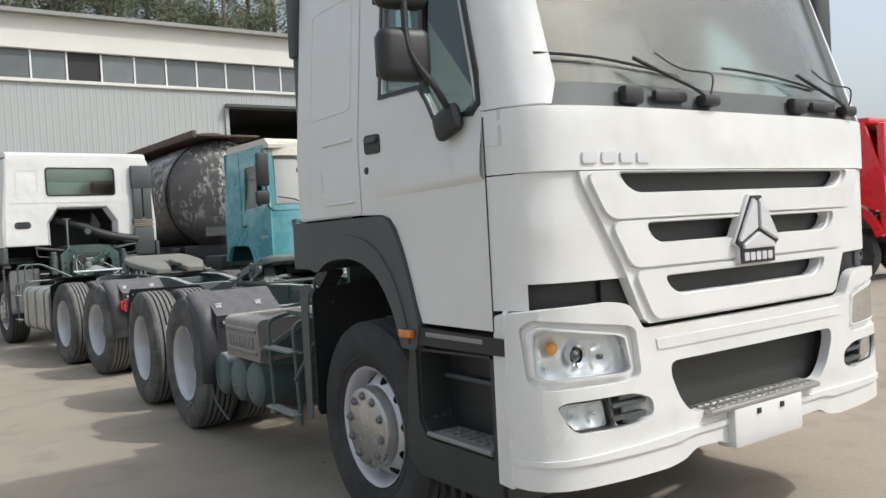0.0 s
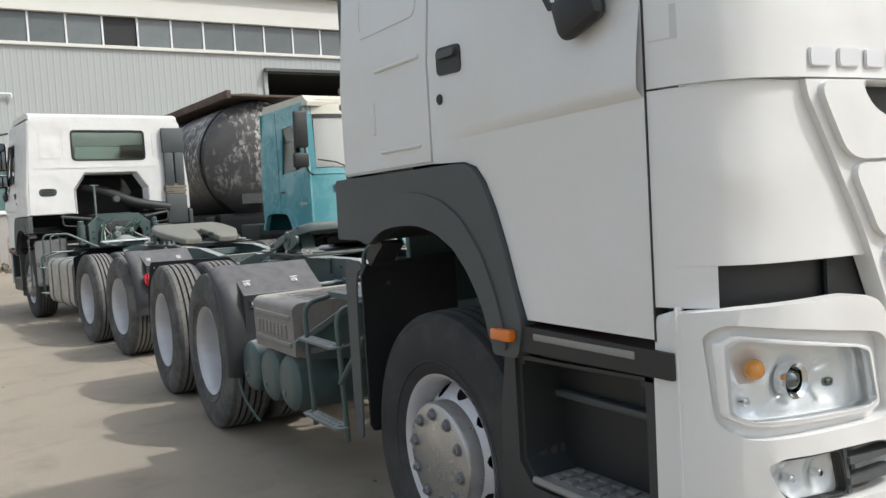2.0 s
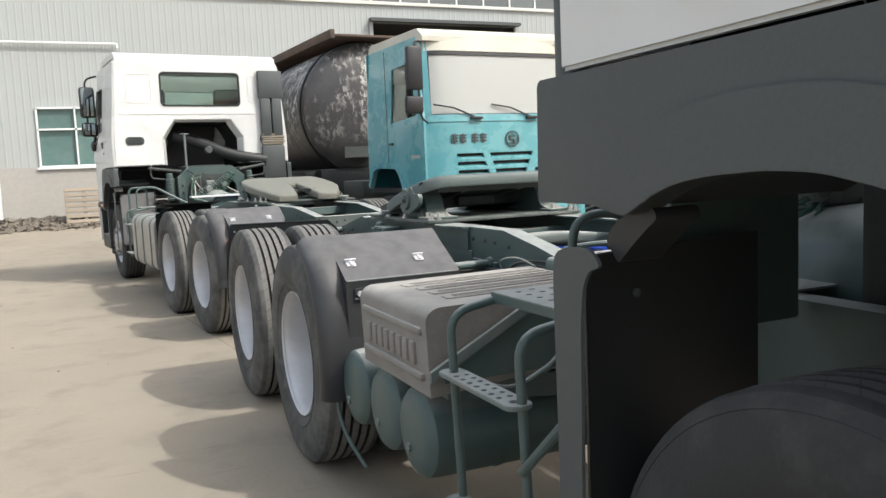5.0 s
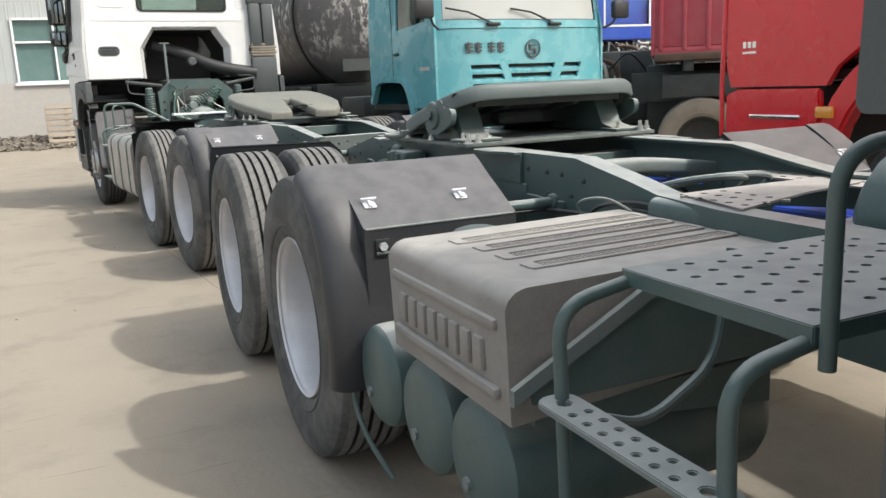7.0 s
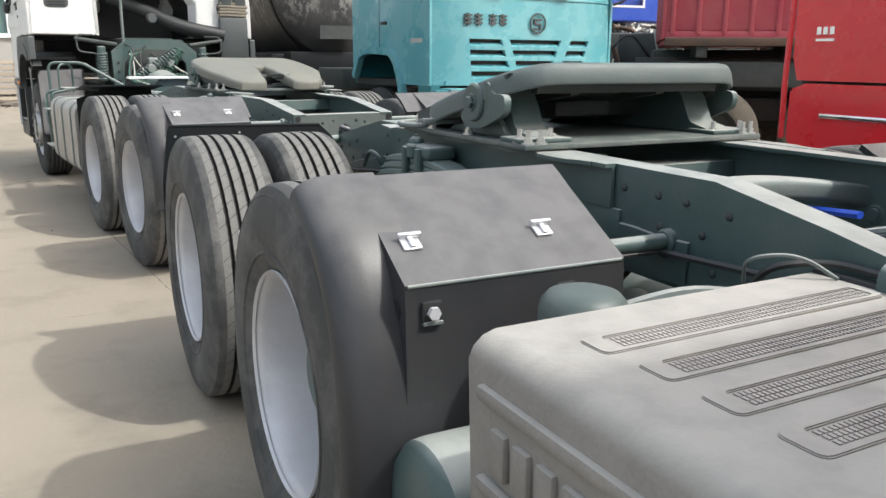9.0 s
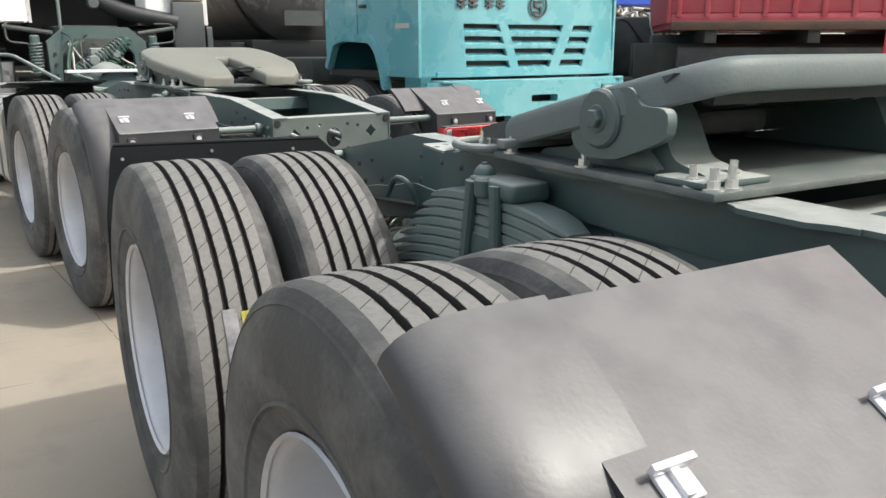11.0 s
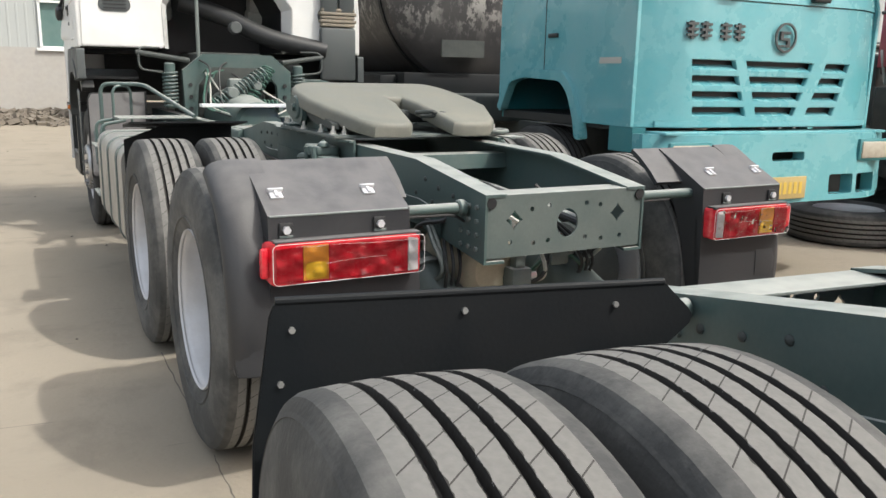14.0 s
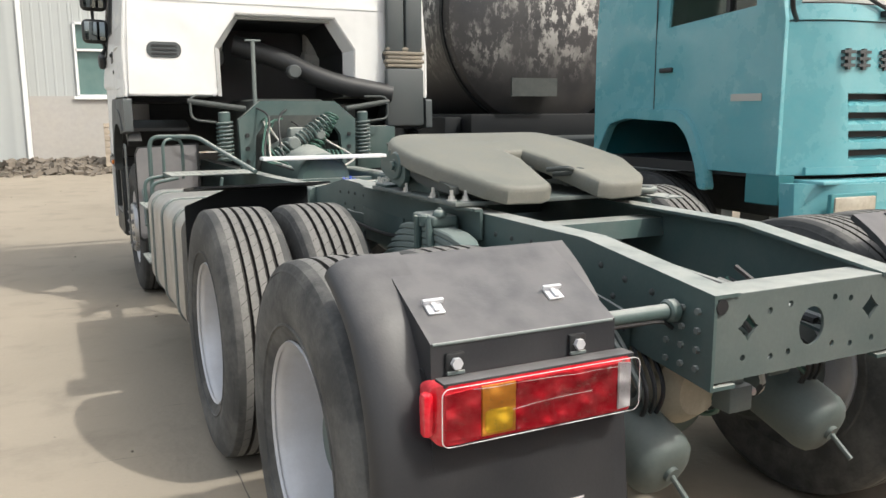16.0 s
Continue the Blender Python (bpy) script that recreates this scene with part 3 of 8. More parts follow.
def build_dish_rim():
    """Deep-dished steel rim, open side towards -x."""
    bm = M()
    lathe(bm, [(-0.128, 0.296), (-0.136, 0.303), (-0.130, 0.306), (-0.118, 0.292), (-0.10, 0.283), (-0.06, 0.278), (0.02, 0.262), (0.06, 0.255), (0.075, 0.235), (0.08, 0.20), (0.078, 0.165), (0.078, 0.0)],
          (0, 0, 0), (1, 0, 0), 56)
    lathe(bm, [(-0.132, 0.300), (0.13, 0.300), (0.13, 0.286), (-0.10, 0.286)], (0, 0, 0), (1, 0, 0), 40)
    return finish(bm, "rim", SILVER, 30)


def build_bold_rim():
    """Front rim, its disc bulging towards -x, with hand holes."""
    bm = M()
    lathe(bm, [(0.12, 0.300), (-0.122, 0.300), (-0.132, 0.304), (-0.128, 0.296), (-0.112, 0.284), (-0.09, 0.276), (-0.05, 0.268), (-0.03, 0.262)], (0, 0, 0), (1, 0, 0), 56)
    seg = 320
    rad = [0.264, 0.259] + [0.259 - 0.00275 * k for k in range(1, 17)] + [0.205, 0.196, 0.150, 0.0]
    dep = [float(np.interp(r, (0.0, 0.150, 0.196, 0.216, 0.236, 0.256, 0.264), (-0.120, -0.120, -0.112, -0.095, -0.075, -0.050, -0.03))) for r in rad]
    rings = [[bm.verts.new((d, r * math.cos(k * math.tau / seg), r * math.sin(k * math.tau / seg))) for k in range(seg)] for d, r in zip(dep[:-1], rad[:-1])]
    c = bm.verts.new((dep[-1], 0, 0))
    for i, (p, q) in enumerate(zip(rings, rings[1:])):
        rm = (rad[i] + rad[i + 1]) / 2
        for k in range(seg):
            off = ((k + 0.5) % 32 - 16) / 32 * math.tau / 10 * 0.24      # along the rim from the middle of a hand hole
            if i > 0 and (off / 0.034) ** 2 + ((rm - 0.250) / 0.034) ** 2 < 1 and rm < 0.258:
                continue
            bm.faces.new((p[k], p[(k + 1) % seg], q[(k + 1) % seg], q[k]))
    for k in range(seg):
        bm.faces.new((rings[-1][k], rings[-1][(k + 1) % seg], c))
    return finish(bm, "rim", SILVER, 30)


def build_hub():
    bm = M()
    lathe(bm, [(-0.100, 0.206), (-0.150, 0.205), (-0.164, 0.199), (-0.170, 0.188), (-0.171, 0.130), (-0.175, 0.118), (-0.176, 0.0)], (0, 0, 0), (1, 0, 0), 48)
    return finish(bm, "hub", HUBMETAL, 30)


def build_rear_hub():
    bm = M()
    lathe(bm, [(0.08, 0.175), (0.03, 0.165), (0.025, 0.12), (-0.02, 0.112), (-0.035, 0.10), (-0.037, 0.0)], (0, 0, 0), (1, 0, 0), 28)
    for k in range(10):
        a = k * math.tau / 10
        rod(bm, (0.08, 0.19 * math.cos(a), 0.19 * math.sin(a)), (0.045, 0.19 * math.cos(a), 0.19 * math.sin(a)), 0.016, 6)
    return finish(bm, "hub", CHASSIS, 30)


def build_nut():
    bm = M()
    rod(bm, (-0.158, 0, 0), (-0.1655, 0, 0), 0.025, 14)
    rod(bm, (-0.160, 0, 0), (-0.180, 0, 0), 0.018, 6, edge=0.002)
    rod(bm, (-0.178, 0, 0), (-0.186, 0, 0), 0.009, 8)
    return finish(bm, "wheel_nut", NUTDARK, 30)


DISH, BOLD, HUB, RHUB, NUT = build_dish_rim(), build_bold_rim(), build_hub(), build_rear_hub(), build_nut()
BACKDISC = finish(rod(M(), (-0.02, 0, 0), (0.0, 0, 0), 0.28, 32), "brake_drum", BLACK)


def add_wheel(truck, x, y, kind, side, spin=0.0):
    """A wheel under a truck: tyre > nothing, rim > hub, nuts. side -1: faces -x."""
    m = pose(x, y, TYRE_R, spin) if side < 0 else pose(x, y, TYRE_R, spin, 0, 180)
    tyre = new("tyre", FRONT_TYRE if kind == "front" else TYRE_MESH)
    tyre.parent, tyre.matrix_basis = truck, m
    rim = new("rim", BOLD if kind == "front" else DISH)
    rim.parent, rim.matrix_basis = truck, m
    if kind == "front":
        for me in (HUB, BACKDISC):
            h = new(me.name, me)
            h.parent = rim
        for k in range(10):
            nut = new("wheel_nut", NUT)
            nut.parent = rim
            nut.matrix_basis = pose(-0.006, 0.160 * math.cos(k * math.tau / 10), 0.160 * math.sin(k * math.tau / 10))
    elif kind == "outer":
        h = new("hub", RHUB)
        h.parent = rim
    return tyre


# ---- tractor truck ----
FRONT_X = (0.0, 0.50, 0.80, 0.95, 1.05, 1.12, 1.18, 1.22, 1.245)
FRONT_Y = (0.118, 0.122, 0.130, 0.148, 0.166, 0.192, 0.238, 0.305, 0.385)
UCUTS = [s * u for u in (0.15, 0.3, 0.45, 0.6, 0.72, 0.82, 0.9, 0.97, 1.03, 1.08, 1.12, 1.155, 1.18, 1.2, 1.22, 1.235) for s in (-1, 1)] + [0.0]
CAB = {"middle": 0.0, "half": 1.245, "mirror": 1.47}     # where the middle of the cab lies, half its width, how far out the mirrors stand


def front_x(u, z=0.0):
    return CAB["middle"] + u * (CAB["half"] / 1.245) * (side_x(z) / 1.215)


def front_y(x):
    return float(np.interp(abs(x), FRONT_X, FRONT_Y))


def lean(z):
    return max(0.0, z - 1.94) * 0.30


def side_x(z):
    return 1.215 - max(0.0, z - 1.95) * 0.085


def on_front(d):
    return lambda u, v, w: (front_x(u, v), front_y(u) + lean(v) + d + w, v)


def on_side(s, d):
    """s: -1 for the -x side; d: how far proud."""
    return lambda u, v, w: (s * (side_x(v) + d - w), u, v)


def mirror_x(pts):
    return [(-x, z) for x, z in reversed(pts)]


def front_end(truck):
    hood = part("hood_panel", plate([(-1.242, 1.705), (1.242, 1.705), (1.242, 1.95), (-1.242, 1.95)], [], 0.03, on_front(0.0), UCUTS, (1.74, 1.9), 0.008), WHITE, truck)
    for s in (-1, 1):
        hp = [(-1.227, 1.815), (-1.222, 1.815), (-1.222, 1.948), (-1.227, 1.948)]
        part("hood_seam", plate(hp if s < 0 else mirror_x(hp), [], 0.004, on_front(-0.001), UCUTS, (1.85,)), LAMPGREY, hood)
        hq = [(-1.243, 1.811), (-1.222, 1.811), (-1.222, 1.816), (-1.243, 1.816)]
        part("hood_seam", plate(hq if s < 0 else mirror_x(hq), [], 0.004, on_front(-0.001), UCUTS), LAMPGREY, hood)
    # nameplate letters as plain raised bars
    for k in range(4):
        part("letter_bar", plate(rounded(-0.972 + 0.092 * k, 1.728, -0.972 + 0.092 * k + 0.074, 1.774, 0.010, 2), [], 0.008, on_front(-0.007), (), (), 0.003), BADGE, hood)
    for s in (-1, 1):
        cp = [(-1.242, 1.285), (-0.765, 1.280), (-0.832, 1.42), (-0.958, 1.655), (-0.985, 1.700), (-1.242, 1.700)]
        part("corner_panel", plate(cp if s < 0 else mirror_x(cp), [], 0.03, on_front(0.014), UCUTS, (1.4, 1.5, 1.6, 1.66), 0.008), WHITE, truck)
        gp = [(-1.20, 1.17), (-0.74, 1.17), (-0.78, 1.31), (-1.20, 1.31)]
        part("corner_slot", plate(gp if s < 0 else mirror_x(gp), [], 0.01, on_front(0.075), UCUTS), BLACK, truck)
        jp = [(-1.243, 1.185), (-1.180, 1.185), (-1.180, 1.292), (-1.243, 1.292)]
        part("corner_trim", plate(jp if s < 0 else mirror_x(jp), [], 0.03, on_front(0.0165), UCUTS), WHITE, truck)
    # grille panel with three slots
    slots = [[(-0.700, 1.612), (0.700, 1.612), (0.760, 1.640), (0.800, 1.692), (-0.800, 1.692), (-0.760, 1.640)],
             [(-0.580, 1.408), (0.580, 1.408), (0.632, 1.436), (0.658, 1.490), (-0.658, 1.490), (-0.632, 1.436)],
             [(-0.480, 1.194), (0.480, 1.194), (0.535, 1.222), (0.565, 1.272), (-0.565, 1.272), (-0.535, 1.222)]]
    grille = part("grille", plate([(-0.665, 1.09), (0.665, 1.09), (0.70, 1.11), (0.81, 1.35), (0.975, 1.66), (0.985, 1.70), (-0.985, 1.70), (-0.975, 1.66), (-0.81, 1.35), (-0.70, 1.11)],
                                  [soft(h, 0.03) for h in slots], 0.05, on_front(-0.003), UCUTS, (1.15, 1.3, 1.55), 0.012), WHITE, truck)
    for (z0, z1, a, b), hole in zip(((1.512, 1.697, 0.868, 0.966), (1.316, 1.503, 0.762, 0.862), (1.100, 1.304, 0.648, 0.752)), slots):
        pad = soft([(-a, z0), (a, z0), (b, z1), (-b, z1)], 0.055, 5)
        big = [(x * 1.035, (z1 + z0) / 2 + (z - (z1 + z0) / 2) * 1.0 + (0.004 if z > 1.64 or 1.45 < z < 1.5 or 1.25 < z < 1.3 else -0.004)) for x, z in hole]
        part("grille_bar", plate(pad, [soft(big, 0.03)], 0.03, on_front(-0.019), UCUTS, (z0 + 0.03, z0 + 0.06), 0.015), WHITE, grille)
    part("grille_mesh", plate([(-0.86, 1.15), (0.86, 1.15), (0.86, 1.70), (-0.86, 1.70)], [], 0.01, on_front(0.055), UCUTS), MESH, grille)
    badge = M()
    for pts in ([(-0.008, 1.440), (-0.132, 1.382), (-0.146, 1.392), (-0.034, 1.572), (-0.008, 1.556)], [(0.008, 1.440), (0.132, 1.382), (0.146, 1.392), (0.034, 1.572), (0.008, 1.556)], [(-0.112, 1.352), (0.112, 1.352), (0.112, 1.372), (0.0, 1.424), (-0.112, 1.372)]):
        sub = plate(pts, [], 0.02, lambda u, v, w: (front_x(u), 0.060 + w, v), (), (), 0.004)
        me = bpy.data.meshes.new("tmp")
        sub.to_mesh(me)
        sub.free()
        badge.from_mesh(me)
        bpy.data.meshes.remove(me)
    bd = part("badge", badge, BADGE, grille, "chrome three-part triangular badge")
    part("badge_back", plate([(-0.156, 1.380), (-0.122, 1.356), (-0.122, 1.288), (0.122, 1.288), (0.122, 1.356), (0.156, 1.380), (0.038, 1.582), (-0.038, 1.582)], [], 0.008, lambda u, v, w: (front_x(u), 0.072 + w, v), (), (), 0.002), BLACK, grille)
    part("badge_base", plate([(-0.162, 1.376), (-0.126, 1.352), (-0.126, 1.284), (0.126, 1.284), (0.126, 1.352), (0.162, 1.376), (0.042, 1.588), (-0.042, 1.588)], [], 0.055, lambda u, v, w: (front_x(u), 0.0785 + w, v), (), (), 0.006), WHITE, grille)
    for k in range(5):
        part("letter_bar", plate(rounded(-0.104 + k * 0.042, 1.300, -0.104 + k * 0.042 + 0.032, 1.336, 0.006, 2), [], 0.004, lambda u, v, w: (front_x(u), 0.068 + w, v)), BADGE, bd)
    # bumper
    half = [(0.0, 0.535), (0.27, 0.535), (0.30, 0.55), (0.46, 0.555), (0.52, 0.52), (0.62, 0.505), (1.243, 0.508), (1.243, 1.178), (1.14, 1.190), (0.86, 1.195), (0.795, 1.175), (0.735, 1.082), (0.70, 1.072), (0.0, 1.072)]
    outline = [p for p in half[1:-1]] + [(-x, z) for x, z in reversed(half[1:-1])]
    lamp = [(0.800, 0.928), (0.83, 0.915), (1.15, 0.922), (1.186, 0.94), (1.190, 1.100), (1.175, 1.118), (0.86, 1.068), (0.825, 1.055)]
    lamp = soft(lamp, 0.012)
    lamp_o = [(0.755, 0.905), (0.80, 0.885), (1.17, 0.885), (1.208, 0.92), (1.220, 1.125), (1.195, 1.152), (0.81, 1.100), (0.775, 1.080)]
    fog = [(0.695, 0.735), (0.78, 0.706), (1.06, 0.713), (1.11, 0.755), (1.137, 0.825), (1.10, 0.838), (0.80, 0.836), (0.70, 0.80)]
    lamp_o, fog = soft(lamp_o, 0.022, 4), soft(fog, 0.035, 4)
    mid = [(-0.47, 0.70), (0.47, 0.70), (0.54, 0.77), (0.585, 0.87), (0.585, 0.915), (0.56, 0.93), (-0.56, 0.93), (-0.585, 0.915), (-0.585, 0.87), (-0.54, 0.77)]
    mid = soft(mid, 0.04)
    outline = soft(outline, 0.03)
    bumper = part("bumper", plate(outline, [lamp_o, mirror_x(lamp_o), fog, mirror_x(fog), mid], 0.05, on_front(-0.03), UCUTS, (0.6, 0.7, 0.88, 1.0), 0.012), WHITE, truck, "white bumper with lamp recesses and a central opening")
    part("bumper_ridge", plate([(-1.238, 0.60), (-0.55, 0.60), (-0.5, 0.615), (0.5, 0.615), (0.55, 0.60), (1.238, 0.60), (1.238, 0.62), (0.55, 0.64), (-0.55, 0.64), (-1.238, 0.62)], [], 0.03, on_front(-0.04), UCUTS, (), 0.008), WHITE, bumper)
    part("brow", plate([(-0.66, 0.985), (0.66, 0.985), (0.67, 1.03), (-0.67, 1.03)], [], 0.03, on_front(-0.0345), UCUTS, (), 0.014), WHITE, bumper)
    part("bumper_mesh", plate([(-0.6, 0.66), (0.6, 0.66), (0.6, 0.95), (-0.6, 0.95)], [], 0.01, on_front(0.06), UCUTS), MESH, bumper)
    part("tow_cover", box(M(), (front_x(0), 0.100, 0.598), (0.50, 0.10, 0.176), 0.012), WHITE, bumper)
    tr = M()
    box(tr, (front_x(0), 0.115, 0.69), (0.80, 0.13, 0.025), 0.006)
    for k in range(17):
        for j in range(2):
            box(tr, (front_x(-0.37 + k * 0.0463), 0.085 + j * 0.06, 0.704), (0.034, 0.03, 0.008), 0.003)
    part("step_tread", tr, ALU, bumper, "aluminium tread plate with a raised pattern")
    for x in (-0.085, 0.085):
        part("tow_hole", box(M(), (front_x(x), 0.049, 0.65), (0.022, 0.012, 0.022)), BLACK, bumper)
    for s in (-1, 1):
        part("bumper_side", sweep(M(), [(0.33, 0.505), (0.41, 0.51), (0.405, 1.05), (0.33, 1.19)], front_x(s * 1.215), front_x(s * 1.244), "x", 0.005), WHITE, bumper)
        f = lambda pts: pts if s > 0 else mirror_x(pts)
        lx = lambda u: front_x(s * u)
        def bowls(u, v, w):
            """Reflector sheet with a shallow bowl behind each bulb and fine flutes at the outer end."""
            a, d = abs(u), 0.030
            for cu, cv, ru, rv, k in ((1.018, 1.000, 0.062, 0.070, 0.030), (0.915, 0.985, 0.060, 0.058, 0.030), (1.118, 1.045, 0.050, 0.046, 0.026), (1.130, 0.962, 0.055, 0.042, 0.020)):
                d += k * max(0.0, 1 - ((a - cu) / ru) ** 2 - ((v - cv) / rv) ** 2)
            d += (0.003 if a > 1.085 else 0.0012) * math.sin(a * 420)
            return (front_x(u, v), front_y(u) + d + w, v)
        hl = part("headlamp", plate(f(lamp), [], 0.012, bowls, [s * (0.80 + 0.012 * k) for k in range(34)], [0.92 + 0.012 * k for k in range(17)]), REFLECT, truck, "clear-lens headlamp with amber bulb and projector")
        part("lamp_wall", plate(f([(1.0 + (x - 1.0) * 1.04, 1.01 + (z - 1.01) * 1.08) for x, z in lamp]), [f(lamp)], 0.055, on_front(-0.021), UCUTS), REFLECT, hl)
        part("lens", plate(f(lamp), [], 0.006, on_front(-0.018), UCUTS, (1.0,)), LENS, hl)
        part("bezel", plate(f(lamp_o), [f(lamp)], 0.02, on_front(0.0), UCUTS, (1.0,), 0.004), WHITE, hl)
        px = 1.018
        ring = lathe(M(), [(0, 0.043), (0.034, 0.041), (0.038, 0.034), (0.008, 0.033), (0.0, 0.043)], (lx(px), front_y(px) + 0.014, 1.002), (0, 1, 0), 24)
        part("projector_ring", ring, CHROME, hl)
        ball = bmesh.ops.create_uvsphere
        b = M()
        ball(b, u_segments=16, v_segments=10, radius=0.030, matrix=pose(lx(px), front_y(px) + 0.042, 1.002))
        part("projector", b, MIRROR, hl)
        b = M()
        ball(b, u_segments=14, v_segments=8, radius=0.025, matrix=pose(lx(1.112), front_y(1.112) + 0.030, 1.038))
        part("indicator", b, AMBER, hl)
        part("bulb_shield", box(M(), (lx(0.915), front_y(0.915) + 0.022, 0.985), (0.030, 0.020, 0.022), 0.008), MIRROR, hl)
        part("marker_bulb", rod(M(), (lx(1.13), front_y(1.13) + 0.025, 0.962), (lx(1.13), front_y(1.13) + 0.050, 0.962), 0.011, 12, edge=0.004), CHROME, hl)
        part("lens_rim", plate(f([(1.0 + (x - 1.0) * 1.01, 1.01 + (z - 1.01) * 1.025) for x, z in lamp]), [f([(1.0 + (x - 1.0) * 0.988, 1.01 + (z - 1.01) * 0.968) for x, z in lamp])], 0.006, on_front(-0.022), UCUTS), LAMPGREY, hl)
        fg = part("fog_lamp", plate(f(fog), [], 0.02, on_front(0.07), UCUTS), BLACK, truck, "fog lamp beside three black slats")
        glassy = soft([(0.900, 0.718), (1.058, 0.722), (1.104, 0.762), (1.126, 0.820), (1.10, 0.829), (0.922, 0.828)], 0.02)
        def twin(u, v, w):
            d = 0.016
            for cu in (0.960, 1.045):
                d += 0.024 * max(0.0, 1 - ((abs(u) - cu) / 0.046) ** 2 - ((v - 0.773) / 0.050) ** 2)
            return (front_x(u, v), front_y(u) + d + w, v)
        part("reflector", plate(f(glassy), [], 0.008, twin, [s * (0.90 + 0.012 * k) for k in range(20)], [0.72 + 0.012 * k for k in range(10)]), REFLECT, fg)
        part("lens", plate(f(glassy), [], 0.006, on_front(-0.008), UCUTS), LENS, fg)
        part("lens_rim", plate(f([(1.01 + (x - 1.01) * 1.035, 0.773 + (z - 0.773) * 1.06) for x, z in glassy]), [f([(1.01 + (x - 1.01) * 0.985, 0.773 + (z - 0.773) * 0.965) for x, z in glassy])], 0.02, on_front(-0.012), UCUTS), BLACK, fg)
        for x in (0.960, 1.045):
            part("bulb_shield", rod(M(), (lx(x), front_y(x) + 0.008, 0.773), (lx(x), front_y(x) + 0.036, 0.773), 0.010, 12, edge=0.003), CHROME, fg)
        part("bezel", plate(f([(0.884, 0.715), (0.896, 0.715), (0.914, 0.83), (0.902, 0.83)]), [], 0.05, on_front(-0.012), UCUTS), ARCH, fg)
        part("recess", plate(f([(0.680, 0.70), (0.775, 0.70), (0.790, 0.84), (0.690, 0.84)]), [], 0.012, lambda u, v, w: (front_x(u), front_y(u) - 0.02 + (abs(u) - 0.680) * 0.75 + w, v), (-0.73, 0.73)), WHITE, fg)
        for z in (0.738, 0.788):
            part("slat", plate(f([(0.735, z), (0.90, z), (0.90, z + 0.016), (0.725, z + 0.016)]), [], 0.04, on_front(-0.02), UCUTS), ARCH, fg)


def windscreen(truck):
    part("cowl", plate([(-1.07, 1.952), (1.07, 1.952), (1.045, 2.05), (-1.045, 2.05)], [], 0.03, on_front(0.02), UCUTS, (), 0.006), ARCH, truck)
    part("windscreen", plate([(-1.045, 2.05), (1.045, 2.05), (1.08, 2.78), (-1.08, 2.78)], [], 0.008, on_front(0.035), UCUTS, (2.2, 2.4, 2.6)), SCREEN, truck)
    for s in (-1, 1):
        pil = [(1.040, 2.052), (1.075, 1.955), (1.242, 1.955), (1.242, 3.06), (1.075, 3.06)]
        part("windscreen_pillar", plate(pil if s > 0 else mirror_x(pil), [], 0.05, on_front(0.004), UCUTS, (2.2, 2.5, 2.8), 0.01), WHITE, truck)
    part("windscreen_header", plate([(-1.073, 2.785), (1.073, 2.785), (1.073, 3.06), (-1.073, 3.06)], [], 0.06, on_front(0.0), UCUTS, (2.9,), 0.01), WHITE, truck)
    for x0, x1 in ((-0.24, -1.09), (0.90, -0.03)):
        w = part("wiper", tube(M(), bend([(front_x(x0), front_y(x0) - 0.005, 2.00), (front_x(x0 - 0.10), front_y(x0) - 0.02, 2.035), (front_x(x0 - 0.40), front_y(x0 - 0.40) + 0.04, 2.155)], 0.04), 0.0085, 8), BLACK, truck, "black wiper arm and blade")
        part("wiper_blade", tube(M(), [(front_x(x1 + 0.76 * k / 8), front_y(x1 + 0.76 * k / 8) + lean(2.16) + 0.010, 2.160 - 0.055 * (k / 8) ** 2) for k in range(9)], 0.006, 6), BLACK, w)
        part("wiper_hose", tube(M(), bend([(front_x(x0), front_y(x0) - 0.01, 2.0), (front_x(x0 + 0.03), front_y(x0) - 0.02, 2.11), (front_x(x0 - 0.16), front_y(x0 - 0.2) + 0.01, 2.115), (front_x(x0 - 0.30), front_y(x0 - 0.3) + 0.02, 2.18)], 0.08), 0.004, 6), BLACK, w)
        part("pivot_cap", box(M(), (front_x(x0 + 0.01), front_y(x0) + 0.005, 1.995), (0.11, 0.06, 0.05), 0.015), BLACK, w)
        part("nozzle", box(M(), (front_x(x0 - 0.45), front_y(x0 - 0.45) + 0.015, 2.0), (0.11, 0.05, 0.075), 0.015), BLACK, w)
        part("cowl_grip", box(M(), (front_x(x0 - 0.22), front_y(x0 - 0.22) + 0.018, 2.005), (0.20, 0.03, 0.045), 0.012), BLACK, w)


ARCH_OUT = [(0.905, 1.095), (0.94, 1.20), (0.98, 1.32), (1.025, 1.43), (1.075, 1.52), (1.125, 1.57), (1.19, 1.588)]
ARCH_IN = [(1.878, 1.312), (1.848, 1.326), (1.797, 1.352), (1.74, 1.371), (1.67, 1.382), (1.56, 1.389), (1.47, 1.386), (1.36, 1.362), (1.25, 1.310), (1.17, 1.235), (1.12, 1.165), (1.085, 1.10), (1.065, 1.02)]


